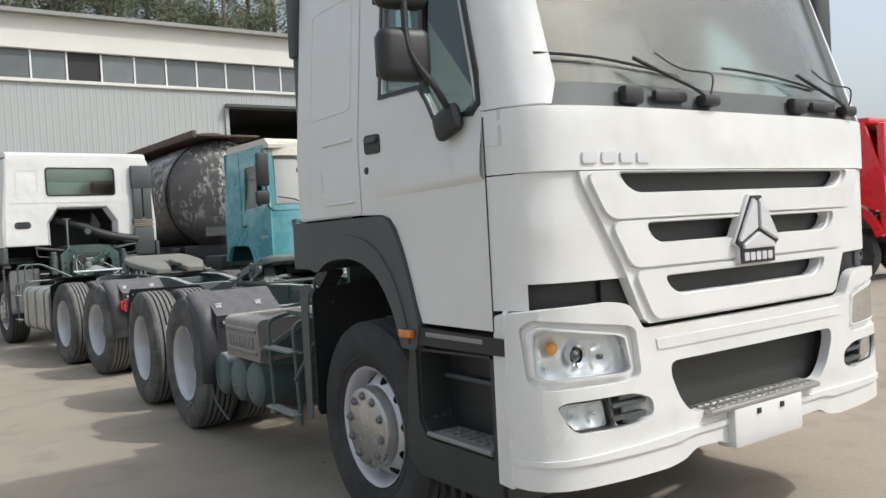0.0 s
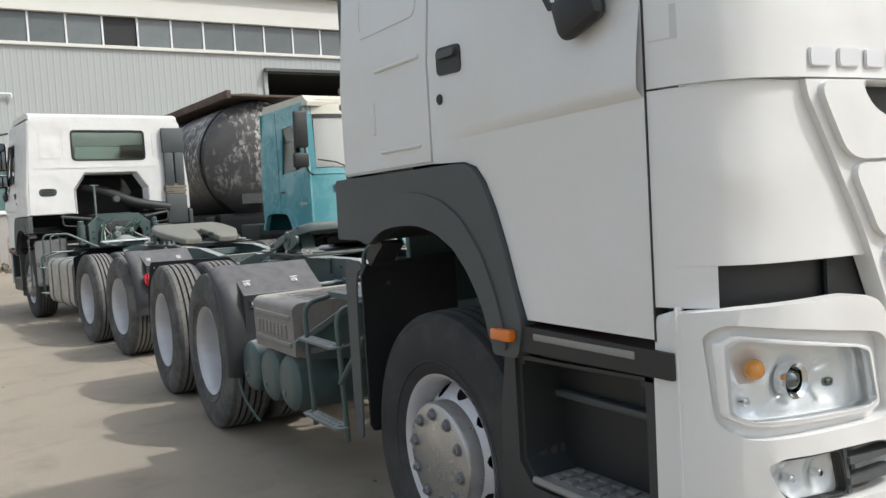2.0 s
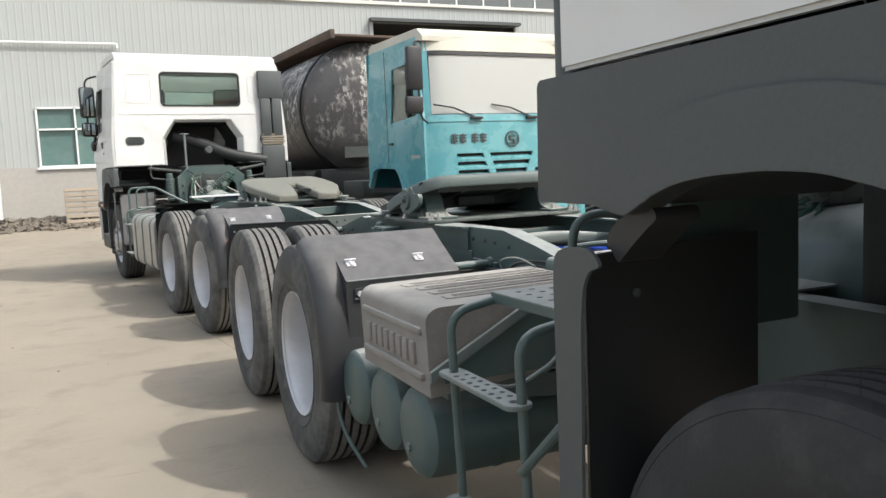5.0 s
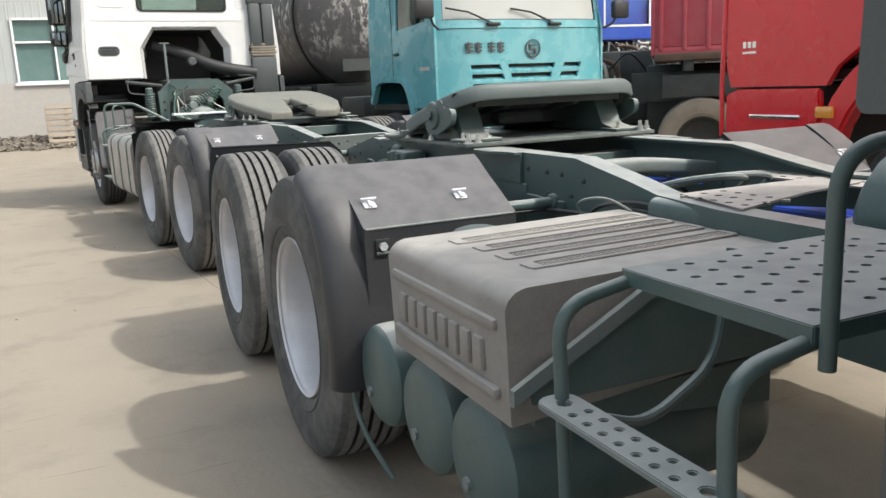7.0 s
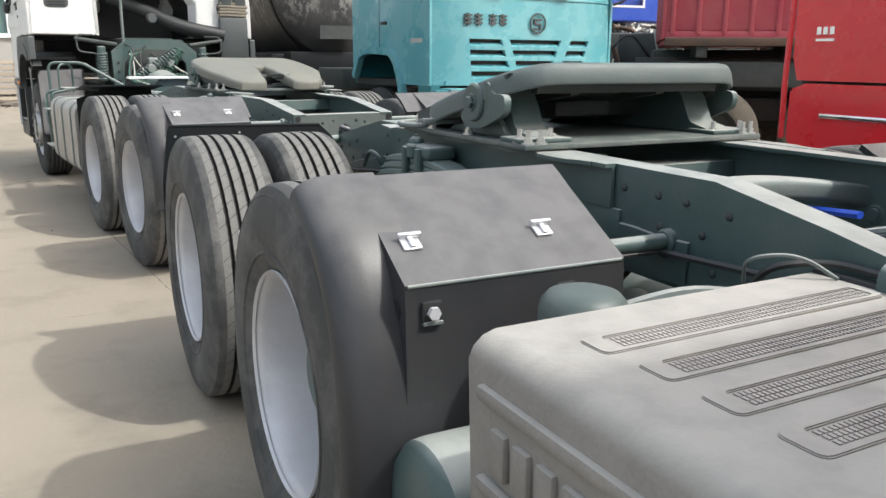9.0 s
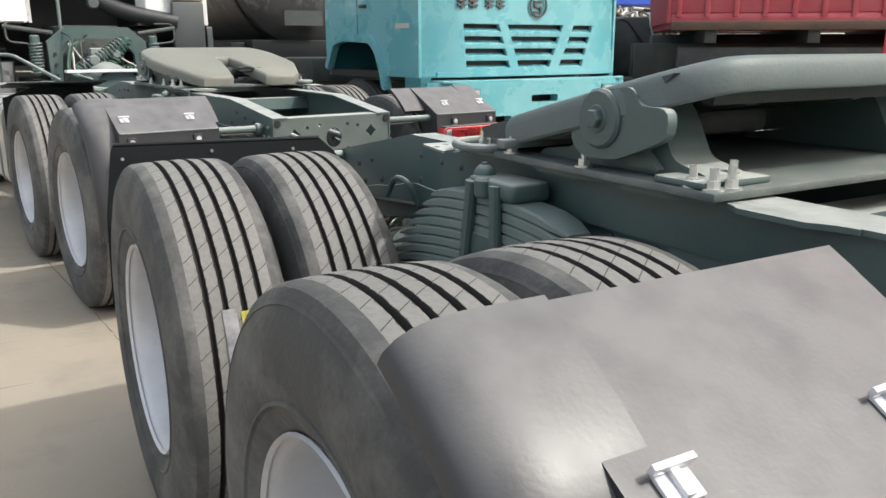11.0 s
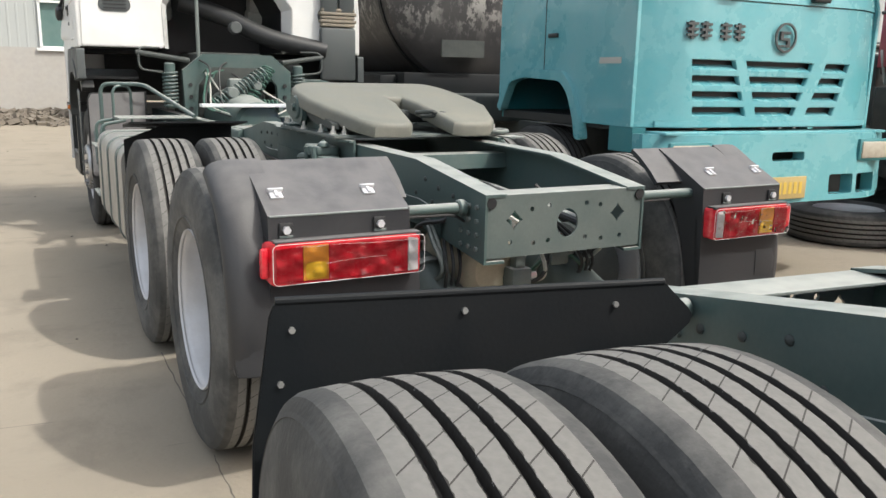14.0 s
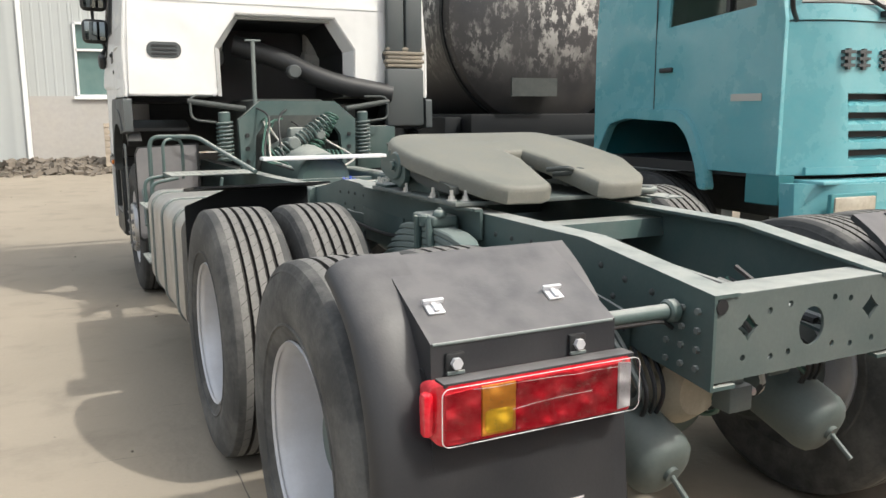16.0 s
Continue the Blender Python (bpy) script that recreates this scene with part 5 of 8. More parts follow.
def chassis(truck, r1, r2):
    end = r2 + 0.655
    for s in (-1, 1):
        b = M()
        rings = []
        for y, x in ((0.55, 0.46), (2.95, 0.46), (3.15, 0.455), (r1 - 1.09, 0.40), (r1 - 0.95, 0.388), (r1 - 0.75, 0.386), (r1 - 0.66, 0.385), (r1 + 0.62, 0.38), (r2 - 0.09, 0.375), (r2 + 0.12, 0.37), (end, 0.36)):
            zt = rail_z(y, r1, r2)
            zb = zt - (0.27 if y < r2 else 0.25)
            pr = [(x, zb), (x, zt), (x - 0.085, zt), (x - 0.085, zt - 0.01), (x - 0.01, zt - 0.01), (x - 0.01, zb + 0.01), (x - 0.085, zb + 0.01), (x - 0.085, zb)]
            rings.append([b.verts.new((s * px, y, pz)) for px, pz in pr])
        for p, q in zip(rings, rings[1:]):
            for k in range(8):
                b.faces.new((p[k], p[(k + 1) % 8], q[(k + 1) % 8], q[k]))
        b.faces.new(rings[0])
        b.faces.new(rings[-1])
        rail = part("frame_rail", b, CHASSIS, truck, "grey-green steel frame rail", smooth=25)
        web = lambda y: float(np.interp(y, (3.75, r1 + 0.62, end), (0.385, 0.38, 0.36)))
        ln = M()
        rows = []
        for k in range(25):
            y = r1 - 0.60 + (end - 0.30 - r1 + 0.60) * k / 24
            zt = rail_z(y, r1, r2) - 0.150 - 0.004 * math.sin(k * 1.9)
            rows.append([ln.verts.new((s * (web(y) + dx), y, z)) for dx, z in ((0.0005, zt), (0.008, zt - 0.003), (0.008, zt - 0.105), (0.0005, zt - 0.108))])
        for p, q in zip(rows, rows[1:]):
            for k in range(3):
                ln.faces.new((p[k], p[k + 1], q[k + 1], q[k]))
        bmesh.ops.recalc_face_normals(ln, faces=ln.faces)
        part("rail_liner", ln, CHASSIS, rail)
        rng = random.Random(3)
        for dz, step, off in ((0.062, 0.118, 0.0), (0.132, 0.142, 0.05), (0.205, 0.235, 0.02)):
            y = r1 - 0.70 + off
            while y < end - 0.22:
                yy = y + rng.uniform(-0.02, 0.02)
                xx, zz = web(yy), rail_z(yy, r1, r2) - dz + rng.uniform(-0.006, 0.006)
                if rng.random() < 0.85:
                    part("rail_bolt", lathe(M(), [(0.0, 0.0105), (0.005, 0.0095), (0.008, 0.005), (0.009, 0.0)], (s * xx, yy, zz), (s, 0, 0), 10), GREASE, rail)
                y += step
        for i in range(3):
            for j in range(4):
                part("rivet", bolt(M(), (s * 0.361, end - 0.05 - 0.055 * i, rail_z(end, r1, r2) - 0.05 - 0.05 * j), (s, 0, 0), 0.009, 0.010), CHASSIS_DUST, rail)
        part("side_plate", span(M(), (s * 0.381, r1 - 0.35, 0.84), (s * 0.392, r1 + 0.15, 1.0), 0.003), CHASSIS, rail)
        sl = part("rail_sleeve", sweep(M(), [(s * px, pz) for px, pz in rounded(0.352, 0.80, 0.44, 1.036, 0.028, 4)], 2.2, r1 - 1.10, "y", 0.004), CHASSIS, rail)
        # air line clipped along the rail
        part("air_line", tube(M(), bend([(s * 0.42, 3.7, 0.95), (s * 0.41, r1, 0.90), (s * 0.40, r1 + 0.6, 0.96), (s * 0.38, r2 + 0.3, 0.86)], 0.2), 0.009, 6), HOSE_B, rail)
    if r1 < 4.8:
        part("vent_pipe", tube(M(), bend([(-0.39, r2 - 0.17, 0.90), (-0.43, r2 - 0.17, 0.985), (-0.44, r2 - 0.10, 0.99), (-0.44, r2 - 0.05, 0.92)], 0.05), 0.009, 8), CHASSIS, truck)
    # cross members
    for y, z in ((2.98, 0.97), (r1 + 0.05, 1.02), (r2 - 0.42, 1.02)):
        part("cross_member", sweep(M(), [(y - 0.07, z - 0.04), (y - 0.06, z + 0.03), (y + 0.06, z + 0.03), (y + 0.07, z - 0.04), (y + 0.05, z - 0.04), (y + 0.045, z + 0.015), (y - 0.045, z + 0.015), (y - 0.05, z - 0.04)], -0.37, 0.37, "x"), CHASSIS, truck)
    bow = M()
    rings = []
    for i in range(15):
        x = -0.375 + 0.75 * i / 14
        yc, zc = r1 - 0.46 + 0.07 * math.cos(x * 4.2), 1.035 + 0.03 * math.cos(x * 4.2)
        rings.append([bow.verts.new((x, yc + a, zc + b)) for a, b in rounded(-0.05, -0.06, 0.05, 0.0, 0.018, 3)])
    for p, q in zip(rings, rings[1:]):
        for i in range(len(p)):
            bow.faces.new((p[i], p[(i + 1) % len(p)], q[(i + 1) % len(p)], q[i]))
    part("bowed_cross_member", bow, CHASSIS_DUST, truck)
    hs = [circle(-0.38 + 0.07 * i, r1 - 1.40 + 0.055 * j, 0.011, 8) for i in range(3) for j in range(5)]
    ps = part("perforated_plate", plate([(-0.43, r1 - 1.44), (-0.36, r1 - 1.14), (0.16, r1 - 1.14), (0.16, r1 - 1.30), (-0.10, r1 - 1.34)], hs, 0.006, lambda u, v, w: (u, v, 1.040 + w)), BOXPL, truck, "dusty perforated plate between the frame rails")
    hs = [circle(0.24 + 0.055 * i, r1 - 1.60 + 0.065 * j, 0.012, 8) for i in range(2) for j in range(13)]
    part("perforated_strip", plate([(0.20, r1 - 1.64), (0.34, r1 - 1.64), (0.34, r1 - 0.76), (0.20, r1 - 0.76)], hs, 0.006, lambda u, v, w: (u, v, 1.02 + w)), BOXPL, ps)
    for i in range(4):
        part("blue_hose", tube(M(), bend([(-0.30 + 0.02 * i, 2.35, 0.93), (-0.28 + 0.025 * i, 2.8, 0.99 + 0.006 * (i % 2)), (0.0 + 0.03 * i, r1 - 1.42, 0.975), (0.16, r1 - 1.0, 0.93)], 0.2), 0.012, 8), HOSE_BL, truck)
    for i in range(2):
        part("air_pipe", tube(M(), bend([(-0.30, r1 - 0.7 - 0.1 * i, 0.96), (-0.22, r1 - 1.0, 1.06), (-0.05 + 0.1 * i, r1 - 1.1, 1.07), (0.08 + 0.1 * i, r1 - 0.9, 0.98)], 0.12), 0.011, 8), CHASSIS_DUST, truck)
    part("cross_tube", rod(M(), (-0.38, r1 + 0.675, 0.93), (0.38, r1 + 0.675, 0.93), 0.07, 18), CHASSIS, truck)
    ez = rail_z(end, r1, r2) - 1.0155
    cross = lambda cx, cz: [(cx + r * math.cos(k * math.tau / 16), cz + r * math.sin(k * math.tau / 16)) for k, r in ((k, 0.036 if k % 4 == 0 else 0.024) for k in range(16))]
    holes = [circle(0, 0.895, 0.048, 20, 1.12), cross(-0.235, 0.92), cross(0.235, 0.92)]
    for x, z in ((-0.15, 0.955), (-0.085, 0.965), (0.085, 0.965), (0.16, 0.955), (-0.085, 0.835), (-0.16, 0.825), (0.085, 0.835), (0.15, 0.83), (-0.25, 0.83), (0.25, 0.84)):
        holes.append(circle(x, z, 0.0095, 8))
    cm = part("rear_cross_member", plate(rounded(-0.35, 0.785, 0.35, 1.01, 0.012, 2), holes, 0.008, lambda u, v, w: (u, end - 0.005 - w, v + ez)), END_PLATE, truck, "drilled grey-green end plate of the frame")
    part("top_flange", span(M(), (-0.35, end - 0.12, 1.004 + ez), (0.35, end - 0.006, 1.012 + ez), 0.002), CHASSIS_DUST, cm)
    part("bottom_flange", span(M(), (-0.35, end - 0.10, 0.783 + ez), (0.35, end - 0.014, 0.79 + ez), 0.002), CHASSIS, cm)
    for s in (-1, 1):
        part("end_hole", rod(M(), (s * 0.335, end - 0.004, 0.985 + ez), (s * 0.335, end + 0.002, 0.985 + ez), 0.02, 12), BLACK, cm)
    # loose cables in the frame
    rng = random.Random(4)
    for k in range(6):
        x = rng.uniform(-0.25, 0.25)
        part("frame_cable", tube(M(), bend([(x, r1 - 0.6, 0.98), (x + rng.uniform(-.12, .12), r1 + 0.2, 0.92), (x + rng.uniform(-.2, .2), r1 + 0.9, 0.9), (x * 0.6, r2 + 0.1, 0.93), (x, end - 0.1, 0.87)], 0.2), 0.011, 6), (HOSE_B, CHASSIS_DUST, HOSE_BL)[k % 3], truck)


def fifth_wheel(truck, r1, top_mat, slope):
    y0 = r1 + 0.04
    fw = part("fifth_wheel", span(M(), (-0.47, y0 - 0.06, 1.120), (0.47, y0 + 0.78, 1.136), 0.003), BASEPL, truck, "dusty grey-green fifth wheel with a slotted saddle")
    top = [(-0.455, 0.11), (-0.425, 0.055), (-0.38, 0.02), (-0.32, 0.002), (-0.25, 0.0), (0.25, 0.0), (0.32, 0.002), (0.38, 0.02), (0.425, 0.055), (0.455, 0.11), (0.475, 0.20), (0.48, 0.42), (0.46, 0.60), (0.37, 0.84), (0.31, 0.91), (0.16, 0.92), (0.11, 0.89), (0.055, 0.58), (0.045, 0.42), (-0.045, 0.42), (-0.055, 0.58), (-0.11, 0.89), (-0.16, 0.92), (-0.31, 0.91), (-0.37, 0.84), (-0.46, 0.60), (-0.48, 0.42), (-0.475, 0.20)]
    tilt = pose(0, y0, 1.372, slope)

    def saddle(u, v, w):
        sag = -0.10 * max(0.0, v - 0.58) - 0.10 * max(0, abs(u) - 0.36)
        return tilt @ Vector((u, v, sag - w))

    def shrink(poly, d):
        """The outline moved inwards by d."""
        out = []
        n = len(poly)
        for i in range(n):
            a, b, c = Vector(poly[i - 1]), Vector(poly[i]), Vector(poly[(i + 1) % n])
            e, f = (b - a).normalized(), (c - b).normalized()
            nrm = Vector((-e.y - f.y, e.x + f.x)).normalized()
            out.append(b + nrm * d / max(0.5, nrm.dot(Vector((-e.y, e.x)))))
        return out
    b = M()
    rings = [[b.verts.new((p[0], p[1], w)) for p in shrink(top, d)] for d, w in ((0.022, 0.0), (0.010, 0.003), (0.003, 0.011), (0.0, 0.024), (0.0, 0.062), (0.004, 0.068), (0.014, 0.068), (0.016, 0.035))]
    n = len(top)
    for p, q in zip(rings, rings[1:]):
        for i in range(n):
            b.faces.new((p[i], q[i], q[(i + 1) % n], p[(i + 1) % n]))
    b.faces.new(rings[0])
    b.faces.new(rings[-1][::-1])
    for axis, vals in (((1, 0, 0), (-0.36, -0.1, 0.1, 0.36)), ((0, 1, 0), (0.2, 0.58, 0.75))):
        for c in vals:
            bmesh.ops.bisect_plane(b, geom=b.verts[:] + b.edges[:] + b.faces[:], plane_co=tuple(c * k for k in axis), plane_no=axis)
    bmesh.ops.recalc_face_normals(b, faces=b.faces)
    for v in b.verts:
        v.co = saddle(*v.co)
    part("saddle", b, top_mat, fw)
    # webs under the saddle: two deep side webs and two cross webs
    sk = M()
    for s in (-1, 1):
        sweep(sk, [(y0 + 0.07, 1.335), (y0 + 0.70, 1.185), (y0 + 0.70, 1.160), (y0 + 0.52, 1.170), (y0 + 0.40, 1.185), (y0 + 0.30, 1.215), (y0 + 0.16, 1.245)], s * 0.415, s * 0.450, "x", 0.004)
        sweep(sk, [(y0 + 0.07, 1.34), (y0 + 0.42, 1.255), (y0 + 0.38, 1.225), (y0 + 0.12, 1.265)], s * 0.16, s * 0.19, "x", 0.004)
    sweep(sk, [(y0 + 0.035, 1.350), (y0 + 0.065, 1.345), (y0 + 0.085, 1.275), (y0 + 0.055, 1.275)], -0.36, 0.36)
    sweep(sk, [(y0 + 0.36, 1.28), (y0 + 0.40, 1.27), (y0 + 0.40, 1.17), (y0 + 0.36, 1.18)], -0.40, 0.40)
    # dark greasy metal here also stands for shade below the saddle
    part("saddle_skirt", sk, GREASE, fw)
    py, pz = y0 + 0.235, 1.243
    for s in (-1, 1):
        # pedestal with a flared foot
        ped = part("pedestal", sweep(M(), soft([(y0 + 0.00, 1.137), (y0 + 0.52, 1.137), (y0 + 0.50, 1.152), (y0 + 0.40, 1.165), (y0 + 0.335, 1.245), (y0 + 0.30, 1.285), (y0 + 0.18, 1.292), (y0 + 0.145, 1.255), (y0 + 0.10, 1.170), (y0 + 0.02, 1.152)], 0.02), s * 0.30, s * 0.405, "x", 0.006), CHASSIS, fw)
        part("pedestal_foot", span(M(), (s * 0.285, y0 - 0.03, 1.137), (s * 0.465, y0 + 0.09, 1.150), 0.004), CHASSIS, ped)
        part("pedestal_rib", sweep(M(), [(y0 + 0.12, 1.150), (y0 + 0.20, 1.150), (y0 + 0.24, 1.225), (y0 + 0.22, 1.235)], s * 0.405, s * 0.425, "x", 0.003), CHASSIS, ped)
        # bearing cap on the side of the saddle
        cap = part("bearing_cap", sweep(M(), soft([(py - 0.105, pz + 0.030), (py - 0.085, pz + 0.066), (py + 0.055, pz + 0.046), (py + 0.090, pz + 0.000), (py + 0.090, pz - 0.055), (py + 0.050, pz - 0.082), (py - 0.045, pz - 0.078), (py - 0.120, pz - 0.050), (py - 0.180, pz - 0.025), (py - 0.180, pz + 0.030)], 0.025, 3), s * 0.449, s * 0.472, "x", 0.004), CHASSIS, fw)
        part("pivot", rod(M(), (s * 0.466, py, pz), (s * 0.483, py, pz), 0.060, 16, edge=0.006), CHASSIS, cap)
        part("pivot_washer", rod(M(), (s * 0.482, py, pz), (s * 0.486, py, pz), 0.028, 18, edge=0.002), CHASSIS, cap)
        part("pivot_bolt", rod(M(), (s * 0.485, py, pz), (s * 0.499, py, pz), 0.020, 6, edge=0.003), CHASSIS, cap)
        for x, y in ((0.445, -0.035), (0.405, -0.040), (0.445, 0.012), (0.455, 0.30), (0.455, 0.56), (0.445, 0.70), (0.40, 0.73), (0.33, 0.02)):
            part("bolt", rod(M(), (s * x, y0 + y, 1.136), (s * x, y0 + y, 1.154), 0.013, 6), ZINC, fw)
            part("washer", rod(M(), (s * x, y0 + y, 1.136), (s * x, y0 + y, 1.1405), 0.020, 14), ZINC, fw)
            part("stud", rod(M(), (s * x, y0 + y, 1.154), (s * x, y0 + y, 1.176), 0.0075, 8), ZINC, fw)
        # mounting angle with a scalloped flange
        ang = part("mount_angle", sweep(M(), [(s * 0.388, 1.0), (s * 0.398, 1.0), (s * 0.398, 1.106), (s * 0.420, 1.106), (s * 0.420, 1.116), (s * 0.388, 1.116)], y0 - 0.36, y0 + 0.84, "y"), CHASSIS, fw)
        edge = []
        for k in range(61):
            d = k / 60 * 1.12
            edge.append((0.452 - 0.026 * max(0.0, math.cos(d * math.tau / 0.28)) ** 0.6, y0 - 0.30 + d))
        edge = [(s * a, b) for a, b in [(0.418, y0 - 0.30)] + edge + [(0.418, y0 + 0.82)]]
        part("scalloped_flange", sweep(M(), edge if s > 0 else edge[::-1], 1.106, 1.116, "z"), CHASSIS, ang)
    # release handle: a loop outside the rail and two rods to the jaw
    rh = part("release_handle", tube(M(), bend([(-0.30, y0 + 0.66, 1.190), (-0.37, y0 + 0.76, 1.146), (-0.43, y0 + 0.80, 1.142), (-0.50, y0 + 0.76, 1.142), (-0.520, y0 + 0.66, 1.142), (-0.47, y0 + 0.61, 1.142), (-0.40, y0 + 0.64, 1.142), (-0.355, y0 + 0.72, 1.144), (-0.39, y0 + 0.79, 1.144)], 0.05, 6), 0.0105, 10), CHASSIS_DUST, fw)
    part("handle_rod", tube(M(), bend([(-0.39, y0 + 0.79, 1.145), (-0.25, y0 + 0.74, 1.160), (-0.12, y0 + 0.66, 1.195), (-0.08, y0 + 0.60, 1.20)], 0.04), 0.010, 8), CHASSIS_DUST, rh)
    part("locking_bar", span(M(), (-0.50, y0 + 0.53, 1.150), (-0.18, y0 + 0.565, 1.172), 0.006), CHASSIS_DUST, fw)
    for dx, dz in ((-0.10, 0.0), (-0.07, 0.02), (-0.13, 0.012)):
        part("jaw_linkage", tube(M(), bend([(dx - 0.05, y0 + 0.70, 1.20 + dz), (dx, y0 + 0.74, 1.225 + dz), (dx + 0.06, y0 + 0.66, 1.215 + dz)], 0.03), 0.010, 8), GREASE, fw)
    hk = [circle(-0.50, y0 + 0.84, 0.010, 8), circle(-0.45, y0 + 0.88, 0.010, 8)]
    part("hook_plate", plate([(-0.53, y0 + 0.76), (-0.41, y0 + 0.76), (-0.41, y0 + 0.92), (-0.50, y0 + 0.92)], hk, 0.006, lambda u, v, w: (u, v, 1.118 + w)), CHASSIS_DUST, fw)
    part("jaw", box(M(), (0, y0 + 0.40, 1.21), (0.24, 0.20, 0.06), 0.02), GREASE, fw)


def axles(truck, fa, r1, r2, out):
    for y in (r1, r2):
        b = M()
        rod(b, (-0.60, y, 0.535), (0.60, y, 0.535), 0.085, 18, edge=0.01)
        for s in (-1, 1):
            rod(b, (s * 0.50, y, 0.535), (s * 0.62, y, 0.535), 0.19, 24, edge=0.02)
        ax = part("drive_axle", b, CHASSIS, truck, "grey-green drive axle housing")
        d = M()
        bmesh.ops.create_uvsphere(d, u_segments=22, v_segments=14, radius=0.24, matrix=pose(0, y - 0.03, 0.56))
        part("differential", d, CHASSIS, ax)
        for s in (-1, 1):
            b = M()
            k = 1 if y == r2 else -1
            p, q = Vector((0.41 if s > 0 else -0.22, y + k * 0.16, 0.66)), Vector((0.365 if s > 0 else -0.265, y + k * 0.53, 0.50))
            n = (q - p).length
            lathe(b, [(0, 0), (0, 0.06), (0.03, 0.098), (0.10, 0.104), (0.105, 0.114), (0.12, 0.114), (0.125, 0.106), (n - 0.045, 0.103), (n - 0.02, 0.094), (n - 0.006, 0.076), (n, 0.05), (n, 0)], p, q - p, 26)
            rod(b, q, q + (q - p).normalized() * 0.012, 0.024, 12)
            rod(b, q, q + (q - p).normalized() * 0.08 - Vector((0, 0, 0.03)), 0.008, 8)
            ch = part("brake_chamber", b, END_PLATE, ax)
            part("clamp_band", lathe(M(), [(0.10, 0.108), (0.10, 0.119), (0.125, 0.119), (0.125, 0.108)], p, q - p, 24), CHASSIS_DUST, ch)
            part("cam_bracket", tube(M(), bend([p + Vector((0, 0, -0.02)), p + Vector((0.06 * s, 0.05 * k, -0.14)), p + Vector((0.10 * s, -0.1 * k, -0.2))], 0.05), 0.03, 8), GREASE, ch)
            for i in range(3):
                part("brake_line", tube(M(), bend([q + Vector((0.02 * i - 0.02, -0.12 * k, 0.09)), q + Vector((0.03 * i, -0.02 * k, 0.22)), q + Vector((-0.05 * s + 0.03 * i, -0.15 * k, 0.30)), q + Vector((-0.08 * s, -0.3 * k, 0.36))], 0.08), 0.007, 6), HOSE_B, ch)
            part("brake_hose", tube(M(), bend([p + Vector((0, 0, 0.08)), p + Vector((0.02, 0.1 * k, 0.2)), p + Vector((-0.05 * s, 0.25 * k, 0.22)), p + Vector((-0.1 * s, 0.1 * k, 0.32))], 0.08), 0.009, 6), HOSE_B, ch)
            part("torque_rod", rod(M(), (s * 0.30, y, 0.42), (s * 0.36, r1 + 0.675, 0.45), 0.03, 12), CHASSIS, ax)
    part("reservoir", rod(M(), (0.225, r2 + 0.10, 0.735), (0.195, r2 + 0.46, 0.695), 0.132, 28, edge=0.045), BEIGE, truck)
    rng = random.Random(21)
    for k in range(10):
        x = rng.uniform(-0.34, 0.34)
        part("air_hose", tube(M(), bend([(x, r2 + 0.10, 0.90), (x + rng.uniform(-.12, .12), r2 + 0.35, 0.66 + rng.uniform(0, .2)), (x + rng.uniform(-.2, .2), r2 + 0.50, 0.70 + rng.uniform(-.1, .1)), (x + rng.uniform(-.15, .15), r2 + 0.20, 0.55)], 0.14), 0.009, 6), (HOSE_B, HOSE_G, HOSE_W, CHASSIS_DUST)[k % 4], truck)
    for x, yy, z in ((-0.12, 0.42, 0.72), (0.10, 0.48, 0.66), (-0.26, 0.36, 0.62)):
        v = part("air_valve", box(box(M(), (x, r2 + yy, z), (0.09, 0.08, 0.08), 0.012), (x, r2 + yy, z + 0.06), (0.05, 0.05, 0.06), 0.012), CHASSIS_DUST, truck)
        part("fitting", rod(M(), (x - 0.04, r2 + yy, z), (x - 0.085, r2 + yy, z), 0.014, 8), ZINC, v)
    part("prop_shaft", rod(M(), (0, 2.9, 0.85), (0, r1 - 0.2, 0.62), 0.055, 16), CHASSIS, truck)
    part("front_axle", box(M(), (0, fa, 0.45), (1.7, 0.12, 0.14), 0.03), CHASSIS, truck)
    cy, sx = (r1 + 0.605, 0.480) if r1 < 4.8 else (r1 + 0.675, 0.48)
    for s in (-1, 1):
        ls = part("leaf_spring", span(M(), (s * (sx - 0.05), cy - 0.08, 0.48), (s * (sx + 0.05), cy + 0.08, 0.60), 0.02), CHASSIS, truck, "thick stack of grey-green spring leaves")
        n = 12
        for k in range(n):
            z = 1.038 - k * 0.0262
            half = 0.290 + 0.046 * k
            pts = []
            for i in range(13):
                d = -half + 2 * half * i / 12
                pts.append((cy + d, z - 0.26 * d * d))
            tip = lambda i: 0.008 if i in (0, 12) else 0.018 if i in (1, 11) else 0.0246
            lf = M()
            rg = []
            for i, (y, zz) in enumerate(pts):
                w = 0.030 if i in (0, 12) else 0.043
                h = tip(i)
                rg.append([lf.verts.new((s * (sx + a * w), y, zz - 0.0246 + b * h)) for a, b in ((-1, 0.15), (-0.9, 0), (0.9, 0), (1, 0.15), (1, 0.8), (0.88, 1), (-0.88, 1), (-1, 0.8))])
            for p, q in zip(rg, rg[1:]):
                for i in range(8):
                    lf.faces.new((p[i], p[(i + 1) % 8], q[(i + 1) % 8], q[i]))
            lf.faces.new(rg[0])
            lf.faces.new(rg[-1])
            part("leaf", lf, SPRING, ls)
        cl = part("spring_clamp", box(M(), (s * (sx - 0.004), cy - 0.020, 1.058), (0.112, 0.190, 0.046), 0.014, None, 3), CHASSIS, ls)
